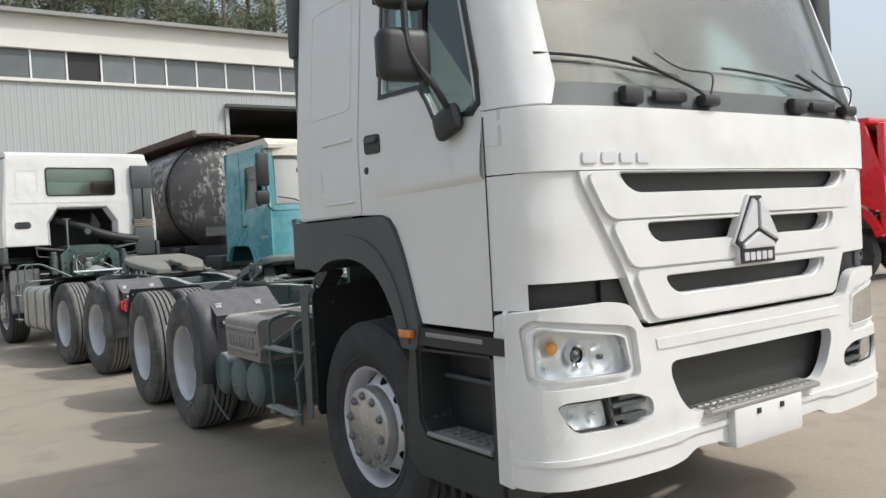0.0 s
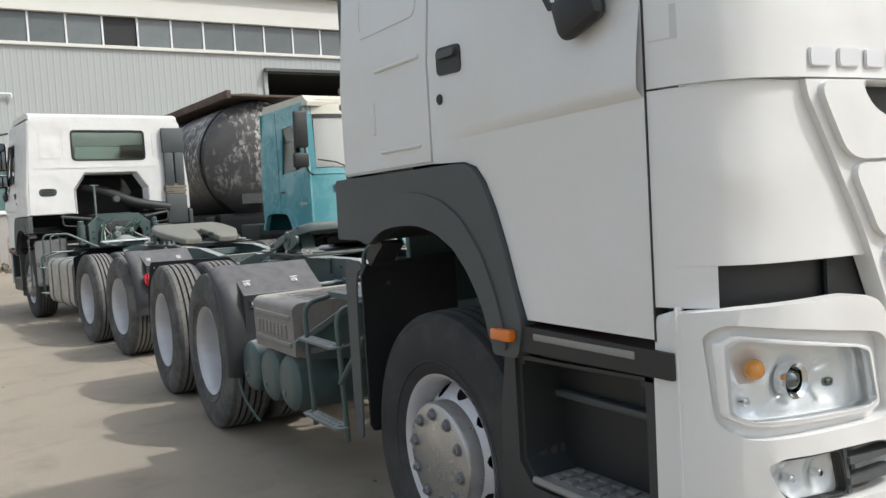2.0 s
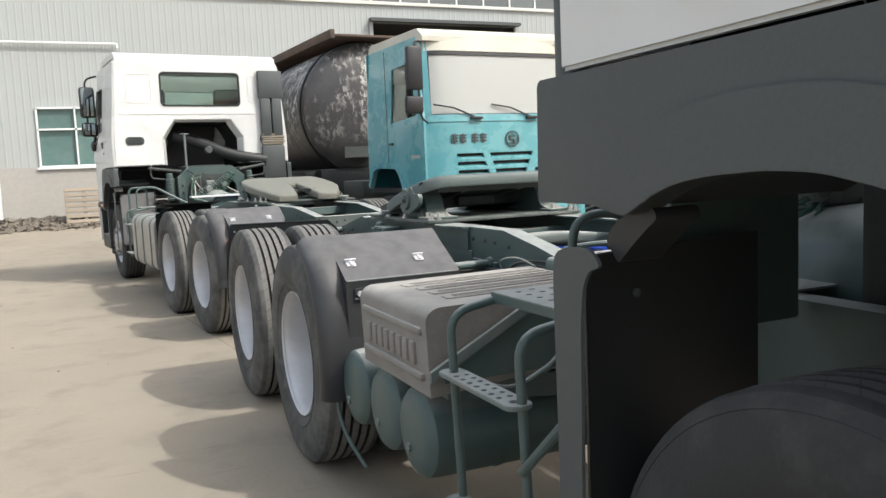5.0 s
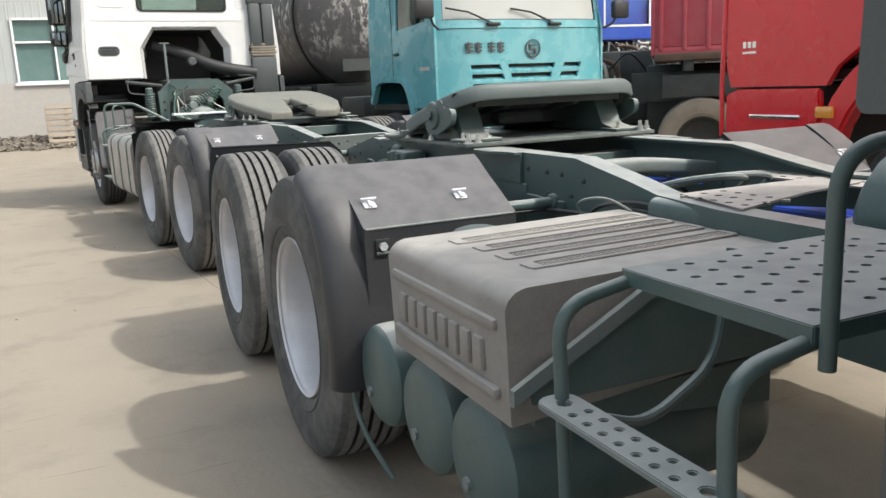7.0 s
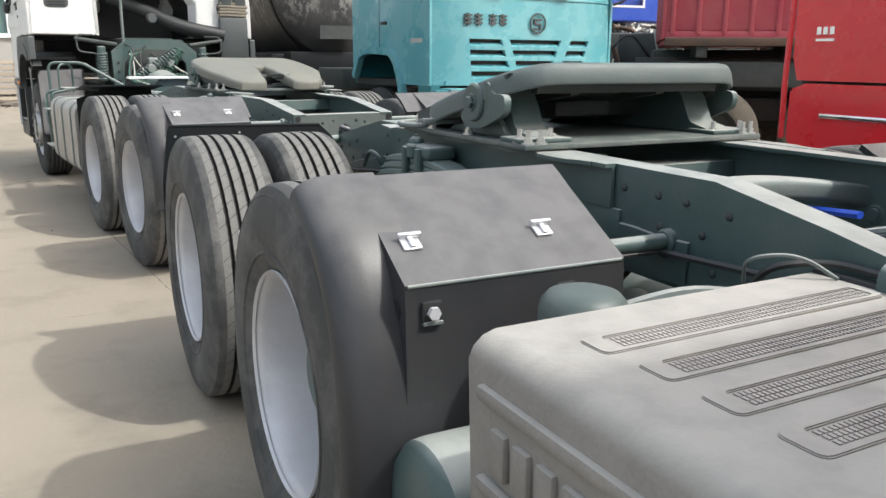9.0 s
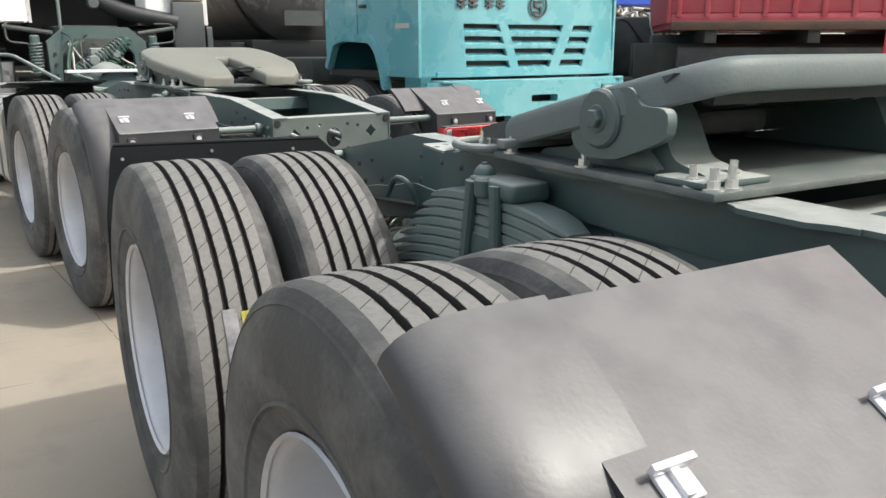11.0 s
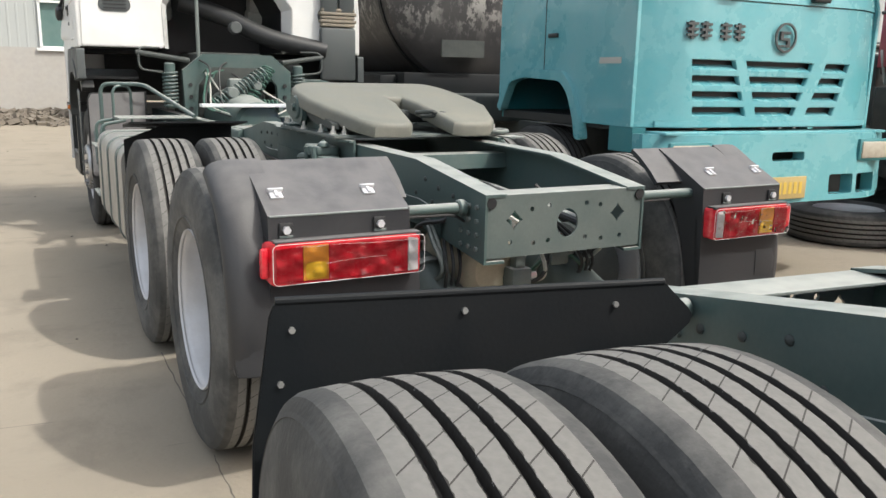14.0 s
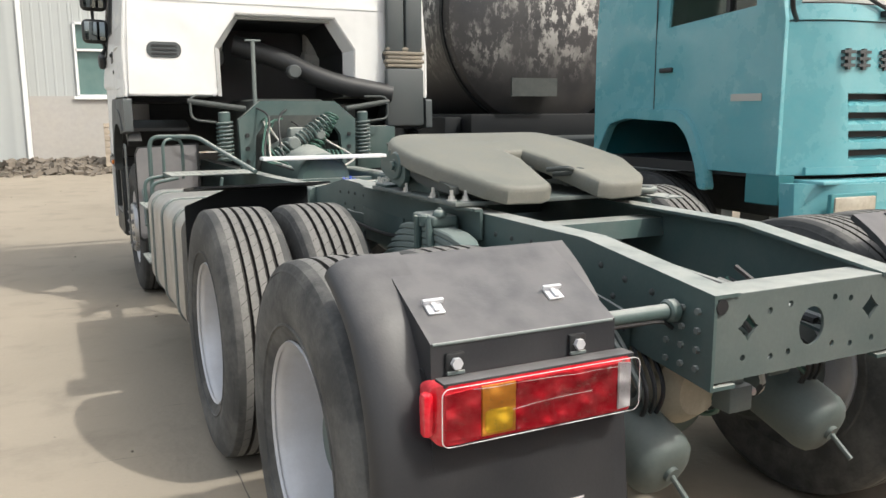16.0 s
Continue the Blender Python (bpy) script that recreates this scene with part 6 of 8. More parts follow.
        part("clamp_lug", rod(M(), (s * (sx + 0.050), cy + 0.005, 1.034), (s * (sx + 0.050), cy + 0.005, 1.082), 0.021, 14, edge=0.006), CHASSIS, cl)
        for y1, y2 in ((0.048, 0.135), (-0.052, -0.060)):
            for dx in (-0.052, 0.054):
                part("u_bolt", rod(M(), (s * (sx + dx), cy + y2, 0.50), (s * (sx + dx), cy + y1, 1.070), 0.0155, 10), CHASSIS, ls)
        part("clamp_plate", sweep(M(), [(cy - 0.062, 0.94), (cy + 0.055, 0.94), (cy + 0.112, 0.52), (cy - 0.074, 0.52)], s * (sx + 0.038), s * (sx + 0.048), "x", 0.003), CHASSIS, ls)
        part("clamp_nut", lathe(M(), [(0.0, 0.028), (0.008, 0.028), (0.017, 0.023), (0.025, 0.014), (0.026, 0.009), (0.032, 0.008), (0.033, 0.0)], (s * (sx + 0.012), cy + 0.056, 1.078), (0, 0, 1), 18), CHASSIS, cl)
        part("trunnion", rod(M(), (s * 0.40, cy, 0.56), (s * 0.58, cy, 0.56), 0.11, 20, edge=0.015), CHASSIS, ls)
        part("trunnion_bracket", sweep(M(), [(cy - 0.16, 0.86), (cy + 0.16, 0.86), (cy + 0.10, 0.50), (cy - 0.10, 0.50)], s * 0.392, s * 0.425, "x", 0.006), CHASSIS, ls)
    for s in (-1, 1):
        add_wheel(truck, s * 1.03, fa, "front", s, 12)
        for y in (r1, r2):
            o = out + (0.05 if out and s < 0 else 0.0)
            add_wheel(truck, s * (1.062 + o), y, "outer", s, 31 * y)
            add_wheel(truck, s * (0.730 + o), y, "inner", s, 17 * y)
            part("brake_drum", rod(M(), (s * 0.46, y, TYRE_R), (s * 0.66, y, TYRE_R), 0.215, 32, edge=0.02), GREASE, truck)


def fender(truck, ay, d, s, lamp):
    """Plastic fender over a drive wheel. d: +1 reaches backwards, -1 forwards; lamp: carries a tail lamp."""
    dz = 0.03 if lamp else 0.0
    ox = 0.07 if lamp and s < 0 else 0.0
    inn = 0.585 + 2 * ox + (0.045 if lamp and s > 0 else 0.0)
    def wing(k):
        out = []
        for i in range(19):
            th = 62 + ((-4 if lamp else -9) - 62) * i / 18
            r = k + float(np.interp(th, (-9, 0, 15, 30, 45, 62), (0.612, 0.620, 0.640, 0.668, 0.688, 0.676)))
            out.append((r * math.cos(radians(th)), 0.535 + r * math.sin(radians(th))))
        return out
    wm, prev = M(), None
    section = ((1.06, 0.0), (1.160, 0.0), (1.192, -0.004), (1.214, -0.012), (1.230, -0.024), (1.240, -0.040), (1.242, -0.056), (1.234, -0.057), (1.230, -0.043), (1.220, -0.030), (1.204, -0.020), (1.180, -0.014), (1.06, -0.014))
    arcs = [wing(k) for x, k in section]
    for i in range(len(arcs[0])):
        ring = [wm.verts.new((s * x, ay + d * a[i][0], a[i][1])) for (x, k), a in zip(section, arcs)]
        if prev:
            for k in range(len(ring)):
                wm.faces.new((prev[k], prev[(k + 1) % len(ring)], ring[(k + 1) % len(ring)], ring[k]))
        else:
            wm.faces.new(ring)
        prev = ring
    wm.faces.new(prev)
    bmesh.ops.recalc_face_normals(wm, faces=wm.faces)
    arc_t, arc_u = arc(0, 0.535, 0.672, 62, 44, 6), arc(0, 0.535, 0.652, 62, 44, 6)
    f = part("fender", wm, FENDER, truck, "grey plastic fender with two bright clips")
    part("fender_top", sweep(M(), [(ay + d * y, z - 0.004) for y, z in arc_t + arc_u[::-1]], s * 0.582, s * 1.07, "x", 0.006), FENDER, f)
    ty, tz = (0.36, 1.100) if not lamp else (0.33, 1.093)
    prof = [(ty - 0.03, tz - 0.03), (ty, tz), (0.607, 0.952), (0.628, 0.44), (0.57, 0.44), (0.50, 0.72), (0.40, 0.98)]
    lid_a = math.degrees(math.atan2(tz - 0.952, 0.607 - ty))
    bx = part("lamp_box", sweep(M(), [(ay + d * y, z + dz) for y, z in prof], s * inn, s * (1.115 + ox), "x", 0.006), FENDER, f)
    if lamp:
        lp = [(0.585 + 2 * ox, 0.47), (1.226, 0.47), (1.232, 0.50), (1.228, 0.60), (1.195, 0.70), (1.11, 0.86), (0.585 + 2 * ox, 0.86)]
        part("lower_panel", plate(lp if s > 0 else mirror_x(lp), [], 0.03, lambda u, v, w: (u, ay + d * (0.590 + (0.87 - v) * 0.105 - w - 0.030 * max(0.0, (abs(u) - 1.15) / 0.08) ** 2), v), [s * q for q in (1.15, 1.175, 1.20, 1.215)], (0.6, 0.7), 0.008), FENDER, bx)
    part("box_rim", rod(M(), (s * (inn + 0.007), ay + d * 0.6065, 0.949 + dz), (s * (1.11 + ox), ay + d * 0.6065, 0.949 + dz), 0.004, 8), CHASSIS_DUST, bx)
    b = M()
    rod(b, (s * (1.10 + ox), ay + d * 0.565, 0.895), (s * (1.118 + ox), ay + d * 0.565, 0.895), 0.022, 16)
    part("side_hole", b, BLACK, bx)
    for x in (1.06 + ox, 0.742 + 1.6 * ox):
        b = M()
        m = pose(s * x, ay + d * 0.515, 0.952 + dz + (0.607 - 0.515) * math.tan(radians(lid_a)) + 0.004, d * -lid_a)
        box(b, (0, 0, 0), (0.042, 0.034, 0.006), 0.002, None)
        box(b, (0, -d * 0.016, 0.010), (0.052, 0.008, 0.012), 0.002)
        box(b, (0, 0, 0.006), (0.012, 0.03, 0.008), 0.002)
        bmesh.ops.transform(b, matrix=m, verts=b.verts)
        part("clip", b, BADGE, bx)
        part("bolt_recess", box(M(), (s * (x + 0.0), ay + d * 0.612, 0.895 + dz * 1.4), (0.045, 0.012, 0.045), 0.004), BLACK, bx)
        part("bolt", bolt(M(), (s * (x + 0.0), ay + d * 0.615, 0.895 + dz * 1.4), (0, d, 0), 0.0135, 0.014), BADGE, bx)
        part("recess_sill", box(M(), (s * x, ay + d * 0.616, 0.874 + dz * 1.4), (0.043, 0.012, 0.008), 0.002), CHASSIS_DUST, bx)
    part("pipe_bracket", rod(M(), (s * 0.36, ay + d * 0.53, 0.955), (s * (inn + 0.015), ay + d * 0.53, 0.955), 0.020, 14, edge=0.003), CHASSIS, f)
    part("strapped_hose", tube(M(), bend([(s * 0.36, ay + d * 0.51, 0.90), (s * 0.42, ay + d * 0.54, 0.934), (s * 0.60, ay + d * 0.54, 0.936)], 0.04), 0.006, 6), HOSE_B, f)
    part("bracket_foot", rod(M(), (s * 0.37, ay + d * 0.53, 0.955), (s * 0.405, ay + d * 0.53, 0.955), 0.031, 12, edge=0.006), CHASSIS, f)
    for x0 in (0.72, 0.95):
        part("slot", span(M(), (s * x0, ay + d * 0.618, 0.555), (s * (x0 + 0.06), ay + d * 0.626, 0.560)), CLEAR_L, bx)
    if lamp:
        hc = part("hanging_link", tube(M(), [(s * 0.585, ay + d * 0.60, 0.46), (s * 0.585, ay + d * 0.60, 0.34)], 0.006, 6), CHASSIS_DUST, f)
        part("ring", tube(M(), [(s * 0.585 + 0.018 * math.cos(a), ay + d * 0.60, 0.315 + 0.028 * math.sin(a)) for a in [k * math.tau / 14 for k in range(15)]], 0.006, 6), CHASSIS_DUST, hc)
        y = ay + d * 0.625
        x0, x1, z0, z1 = 0.602 + 1.9 * ox, 1.13 + ox, 0.772, 0.905
        zm = (z0 + z1) / 2

        def face(dep):
            return lambda u, v, w: (s * u, y + (dep - 0.9 * max(0.0, u - x1 + 0.03) ** 2 / 0.03 - 0.9 * max(0.0, x0 + 0.03 - u) ** 2 / 0.03 - w) * d, v)

        def pots(dep, n):
            """Lens field with n faint round bowls."""
            def at(u, v, w):
                q = dep
                for k in range(n):
                    cu = x0 + 0.105 + k * (x1 - x0 - 0.30) / max(1, n - 1)
                    q -= 0.010 * max(0.0, 1 - ((u - cu) / 0.045) ** 2 - ((v - zm + 0.012) / 0.05) ** 2)
                return (s * u, y + (q - w) * d, v)
            return at
        body = rounded(x0, z0, x1, z1, 0.020, 5)
        tl = part("tail_lamp", plate(body, [], 0.050, face(0.036), (x0 + 0.015, x0 + 0.03, x1 - 0.03, x1 - 0.015), (), 0.004), RED_L, truck, "red and amber tail lamp in clear film")
        part("lamp_shell", span(M(), (s * (x0 + 0.01), y - 0.01, z1 - 0.006), (s * (x1 - 0.02), y + d * 0.036, z1 + 0.005), 0.003), FENDER, tl)
        cu = [x0 + 0.05 + 0.012 * k for k in range(28)]
        part("stop_field", plate([(x0 + 0.064, z0 + 0.010), (x1 - 0.195, z0 + 0.010), (x1 - 0.195, z1 - 0.012), (x0 + 0.064, z1 - 0.012)], [], 0.006, pots(0.043, 3), cu, [z0 + 0.014 * k for k in range(1, 9)]), RED_L, tl)
        af = part("amber_field", plate([(x1 - 0.190, z0 + 0.010), (x1 - 0.108, z0 + 0.010), (x1 - 0.108, z1 - 0.012), (x1 - 0.190, z1 - 0.012)], [], 0.006, face(0.043)), AMBER, tl)
        part("bulb_spot", plate(rounded(x1 - 0.184, z0 + 0.014, x1 - 0.114, zm + 0.002, 0.012, 3), [], 0.004, face(0.0445), (), (), 0.0015), YELLOW_L, af)
        part("corner_field", plate([(x1 - 0.104, z0 + 0.012), (x1 - 0.022, z0 + 0.014), (x1 - 0.022, z1 - 0.018), (x1 - 0.104, z1 - 0.012)], [], 0.006, face(0.043)), RED_L, tl)
        part("clear_field", plate([(x0 + 0.022, z0 + 0.010), (x0 + 0.060, z0 + 0.008), (x0 + 0.060, z1 - 0.010), (x0 + 0.022, z1 - 0.016)], [], 0.006, face(0.044), (), (), 0.002), CLEAR_L, tl)
        part("outer_marker", span(M(), (s * (x1 - 0.004), y - 0.005, z0 + 0.02), (s * (x1 + 0.022), y + d * 0.026, z1 - 0.016), 0.010), RED_L, tl)
        rng = random.Random(2)
        wob = [rng.uniform(0, 6) for k in range(4)]
        film = lambda u, v, w: (s * u, y + d * (0.0475 + 0.0022 * math.sin(u * 31 + v * 90 + wob[0]) + 0.0016 * math.sin(u * 83 - v * 120 + wob[1])), v)
        part("film", plate(rounded(x0 + 0.004, z0 + 0.004, x1 - 0.012, z1 - 0.004, 0.018, 4), [], 0.0005, film, [x0 + 0.014 * k for k in range(1, 39)], [z0 + 0.011 * k for k in range(1, 12)]), FILM, tl)
        rim = rounded(x0 + 0.002, z0 + 0.002, x1 - 0.010, z1 - 0.003, 0.018, 4)
        part("film_edge", tube(M(), [(s * u, y + d * 0.0475, v) for u, v in rim + rim[:1]], 0.0010, 5), CLEAR_L, tl)
        for k in range(2):
            zz, sl, n = ((z1 - 0.020, 0.010, 9), (zm + 0.004, -0.012, 5))[k]
            part("film_fold", tube(M(), [(s * (x0 + 0.03 + 0.11 * (k % 3) + 0.052 * i), y + d * 0.0495, zz + sl * i / n + rng.uniform(-0.003, 0.003)) for i in range(n)], 0.0004, 4), CLEAR_L, tl)


def mudflap(truck, y, s, label):
    half = [(0.62, 0.50), (0.62, 0.80), (0.548, 0.885), (0.43, 0.985), (0.425, 1.0), (0.435, 1.015), (0.485, 1.062), (0.50, 1.066), (1.15, 1.076), (1.172, 1.07), (1.18, 1.05), (1.21, 0.84), (1.22, 0.55), (1.20, 0.50)]
    fy = lambda u: y + 0.002 + 0.080 * (u - 0.587)
    fl = part("mudflap", plate(half, [], 0.008, lambda u, v, w: (s * u, fy(u) + w + 0.012 * math.sin((u - 0.4) * 5) * (1.07 - v), v), (0.6, 0.7, 0.8, 0.9, 1.0, 1.1), (0.7, 0.9), 0.002), FLAP, truck, label)
    part("flap_bead", tube(M(), [(s * (0.49 + 0.68 * k / 10), fy(0.49 + 0.68 * k / 10) + 0.004, 1.066 + 0.008 * k / 10) for k in range(11)], 0.007, 10), FLAP, fl)
    for x, z in ((1.146, 1.028), (0.865, 1.040), (0.587, 1.032), (1.165, 0.941), (0.621, 0.935)):
        part("bolt", bolt(M(), (s * x, fy(x), z), (0, -1, 0), 0.0055, 0.006), ZINC, fl)
        part("bolt", bolt(M(), (s * x, fy(x) + 0.008, z), (0, 1, 0), 0.0055, 0.005), ZINC, fl)
    part("flap_bar", rod(M(), (s * 0.37, y + 0.075, 0.985), (s * 0.92, y + 0.075, 0.985), 0.02, 14), CHASSIS, fl)


def side_step(truck, s, y0, y1, zs=(0.825, 0.45)):
    """Tube frame with perforated steps and a deck behind the cab."""
    x = 1.182
    sf = part("side_step", tube(M(), bend([(s * (x - 0.02), y1, zs[1] - 0.06), (s * x, y1, 1.0), (s * 1.00, y1 - 0.005, 1.032)], 0.065), 0.0128, 12), CHASSIS, truck, "grey-green tube step frame with perforated treads")
    part("step_tube", tube(M(), bend([(s * (x - 0.02), y0, zs[1] - 0.06), (s * x, y0, 1.0), (s * 1.00, y0 + 0.005, 1.025)], 0.065), 0.0128, 12), CHASSIS, sf)
    for k, z in enumerate(zs):
        n = 7
        hs = [circle(y0 + 0.05 + (y1 - y0 - 0.1) * (i + 0.5) / n, dx, 0.0068, 8) for i in range(n) for dx in (-0.016, 0.016)]
        hs += [circle(y0 + 0.022, 0.0, 0.0125, 10), circle(y1 - 0.022, 0.0, 0.0125, 10)]
        part("step_tread", plate(rounded(y0 - 0.022, -0.038, y1 + 0.022, 0.038, 0.03), hs, 0.012, lambda u, v, w: (s * (x + v + 0.004), u, z + w), (), (), 0.002), CHASSIS_DUST, sf)
    part("stay", tube(M(), bend([(s * (x - 0.01), y1 - 0.05, zs[0] - 0.003), (s * 0.98, y1 + 0.02, 0.735), (s * 0.76, y1 + 0.075, 0.80), (s * 0.72, y1 + 0.08, 1.03)], 0.08), 0.011, 10), CHASSIS, sf)
    part("stay", tube(M(), [(s * x, y0, 0.665), (s * 1.165, y0 - 0.25, 0.905)], 0.0125, 10), CHASSIS, sf)
    hs = []
    for i in range(9):
        for j in range(6):
            hs.append(circle(s * (0.54 + i * 0.056), y0 + 0.04 + j * 0.058 + (0.02 if i % 2 else 0.0), 0.0105, 8, 0.8))
    xs = sorted((s * 0.46, s * 1.046))
    part("deck", plate([(xs[0], y0 - 0.01), (xs[1], y0 - 0.01), (xs[1], y1 + 0.006), (xs[0], y1 + 0.006)], hs, 0.006, lambda u, v, w: (u, v, 1.042 + w)), CHASSIS_DUST, sf)
    part("deck_edge", span(M(), (s * 0.46, y0 - 0.012, 1.020), (s * 1.046, y0 - 0.004, 1.046)), CHASSIS, sf)
    part("deck_edge", span(M(), (s * 1.039, y0 - 0.01, 1.020), (s * 1.048, y1, 1.046)), CHASSIS, sf)
    part("grab_hoop", tube(M(), bend([(s * 1.037, y0 - 0.026, 0.99), (s * 1.037, y0 - 0.026, 1.285), (s * 0.893, y0 - 0.08, 1.285), (s * 0.893, y0 - 0.08, 0.99)], 0.074, 9), 0.0115, 12), CHASSIS, sf)


def battery_box(truck, s):
    x0, x1, y0, y1, z0, z1 = 0.43, 1.178, 2.955, 3.575, 0.70, 0.988
    b = M()
    sh = [(x0, z0 + 0.05), (x0, z1), (x1 - 0.05, z1 - 0.006), (x1 - 0.028, z1 - 0.013), (x1 - 0.012, z1 - 0.027), (x1 - 0.004, z1 - 0.046), (x1 - 0.012, z0)]
    sweep(b, [(s * x, z) for x, z in sh], y0, y1, "y", 0.030)
    bb = part("battery_box", b, BOXPL, truck, "dusty grey battery box with ribbed lid")
    for z in (0.905, 0.760):
        part("rib", box(M(), (s * (x1 - 0.006), (y0 + y1) / 2, z), (0.026, 0.55, 0.026), 0.010), BOXPL, bb)
    for k in range(8):
        part("letter_bar", box(M(), (s * (x1 - 0.006), 3.072 + k * 0.0585, 0.826), (0.020, 0.042, 0.074), 0.007), BOXPL, bb)
    for k in range(4):
        yy = 3.105 + k * 0.112
        xr = x1 - 0.125 - 0.012 * (k < 3)
        rid = part("lid_ridge", plate(rounded(x0 + 0.03, yy - 0.034, xr, yy + 0.034, 0.014, 3), [rounded(x0 + 0.05, yy - 0.022, xr - 0.035, yy + 0.022, 0.006, 2)], 0.010, lambda u, v, w: (s * u, v, z1 - 0.004 - (u - x0) * 0.013 + w), (), (), 0.004), BOXPL, bb)
        g = M()
        n = int((xr - x0 - 0.09) / 0.0085)
        for i in range(n):
            for q in (-0.0125, 0.0, 0.0125):
                box(g, (s * (x0 + 0.055 + i * 0.0085), yy + q, z1 + 0.0022 - (0.055 + i * 0.0085) * 0.013), (0.0058, 0.0098, 0.004))
        tagged(part("lid_grating", g, BOXPL, rid, smooth=0), kind="stuff")
    part("lid_seam", span(M(), (s * 0.415, y0 - 0.004, z1 - 0.012), (s * 0.435, y1, z1 + 0.008), 0.003), BLACK, bb)
    part("tray", sweep(M(), [(s * 0.45, 0.72), (s * 1.10, 0.705), (s * 1.10, 0.68), (s * 0.45, 0.60)], y0 + 0.02, y1 - 0.02, "y"), CHASSIS, bb)
    part("tray_side", sweep(M(), [(s * 0.45, 0.74), (s * 0.45, 0.985), (s * 0.78, 0.965), (s * 1.13, 0.785), (s * 1.12, 0.742)], y0 - 0.012, y0 - 0.004, "y"), CHASSIS, bb)
    part("cable", tube(M(), bend([(s * 0.40, y0 - 0.1, 1.02), (s * 0.405, y0 + 0.3, 1.005), (s * 0.41, y1 - 0.02, 1.01), (s * 0.50, y1 + 0.04, 1.0), (s * 0.46, y1 + 0.12, 0.93)], 0.08), 0.008, 6), HOSE_B, bb)
    part("cable_loop", tube(M(), bend([(s * 0.44, y1 - 0.06, 0.99), (s * 0.50, y1 - 0.02, 1.035), (s * 0.56, y1 + 0.05, 1.02), (s * 0.50, y1 + 0.10, 0.95)], 0.05), 0.004, 6), CHASSIS_DUST, bb)
    part("strap", sweep(M(), [(s * 1.175, 0.788), (s * 0.80, 0.980), (s * 0.80, 0.946), (s * 1.175, 0.754)], y0 - 0.030, y0 - 0.014, "y", 0.003), CHASSIS_DUST, bb)
    for k, y in enumerate((3.15, 3.455, 3.80)):
        t = M()
        ln = 0.76 if k == 0 else 0.62
        lathe(t, [(0, 0), (0.002, 0.09), (0.012, 0.135), (0.03, 0.152), (0.06, 0.156), (ln - 0.04, 0.156), (ln - 0.01, 0.14), (ln, 0)], (s * 1.16, y, 0.53), (-s, 0, 0), 32)
        tk = part("air_tank", t, CHASSIS, truck, "grey-green air tank with domed ends")
        part("drain_plug", rod(M(), (s * 1.14, y + 0.03, 0.475), (s * 1.167, y + 0.03, 0.475), 0.016, 10), CHASSIS_DUST, tk)
        part("tank_strap", lathe(M(), [(0, 0.160), (0.03, 0.160)], (s * 0.9, y, 0.53), (-s, 0, 0), 32), CHASSIS, tk)
    part("tank_hose", tube(M(), bend([(s * 1.13, 3.98, 0.56), (s * 1.17, 4.0, 0.42), (s * 1.15, 3.93, 0.28), (s * 1.10, 3.84, 0.17)], 0.12), 0.009, 8), CHASSIS, truck)
    d = M()
    lathe(d, [(0, 0.088), (0.14, 0.088), (0.160, 0.084), (0.176, 0.070), (0.184, 0.045), (0.186, 0)], (s * 0.80, 3.79, 0.762), (0, 0, 1), 26)
    dr = part("air_dryer", d, END_PLATE, truck, "squat dusty grey air dryer canister")
    part("dryer_hose", tube(M(), bend([(s * 0.72, 3.79, 0.89), (s * 0.58, 3.74, 0.93), (s * 0.42, 3.7, 0.90)], 0.1), 0.014, 8), CHASSIS_DUST, dr)


def fuel_tank(truck, s, y0, y1, drop=0.0):
    b = M()
    sweep(b, [(s * p, z) for p, z in rounded(0.58, 0.36 + drop, 1.235, 0.98 - drop, 0.10, 5)], y0, y1, "y", 0.02)
    ft = part("fuel_tank", b, ALU, truck, "silver aluminium fuel tank with straps")
    n = 3
    for k in range(n):
        y = y0 + (y1 - y0) * (k + 0.5) / n
        part("strap", sweep(M(), [(s * p, z) for p, z in rounded(0.572, 0.352 + drop, 1.243, 0.988 - drop, 0.105, 5)], y - 0.025, y + 0.025, "y"), CHASSIS_DUST, ft)
    part("filler_cap", rod(M(), (s * 0.95, y1 - 0.2, 0.97 - drop), (s * 0.95, y1 - 0.2, 1.02 - drop), 0.06, 20, edge=0.01), ALU, ft)
    part("tank_end", plate(rounded(0.60, 0.40 + drop, 1.18, 0.95 - drop, 0.09), [], 0.01, lambda u, v, w: (s * u, y1 + w, v)), ALU, ft)


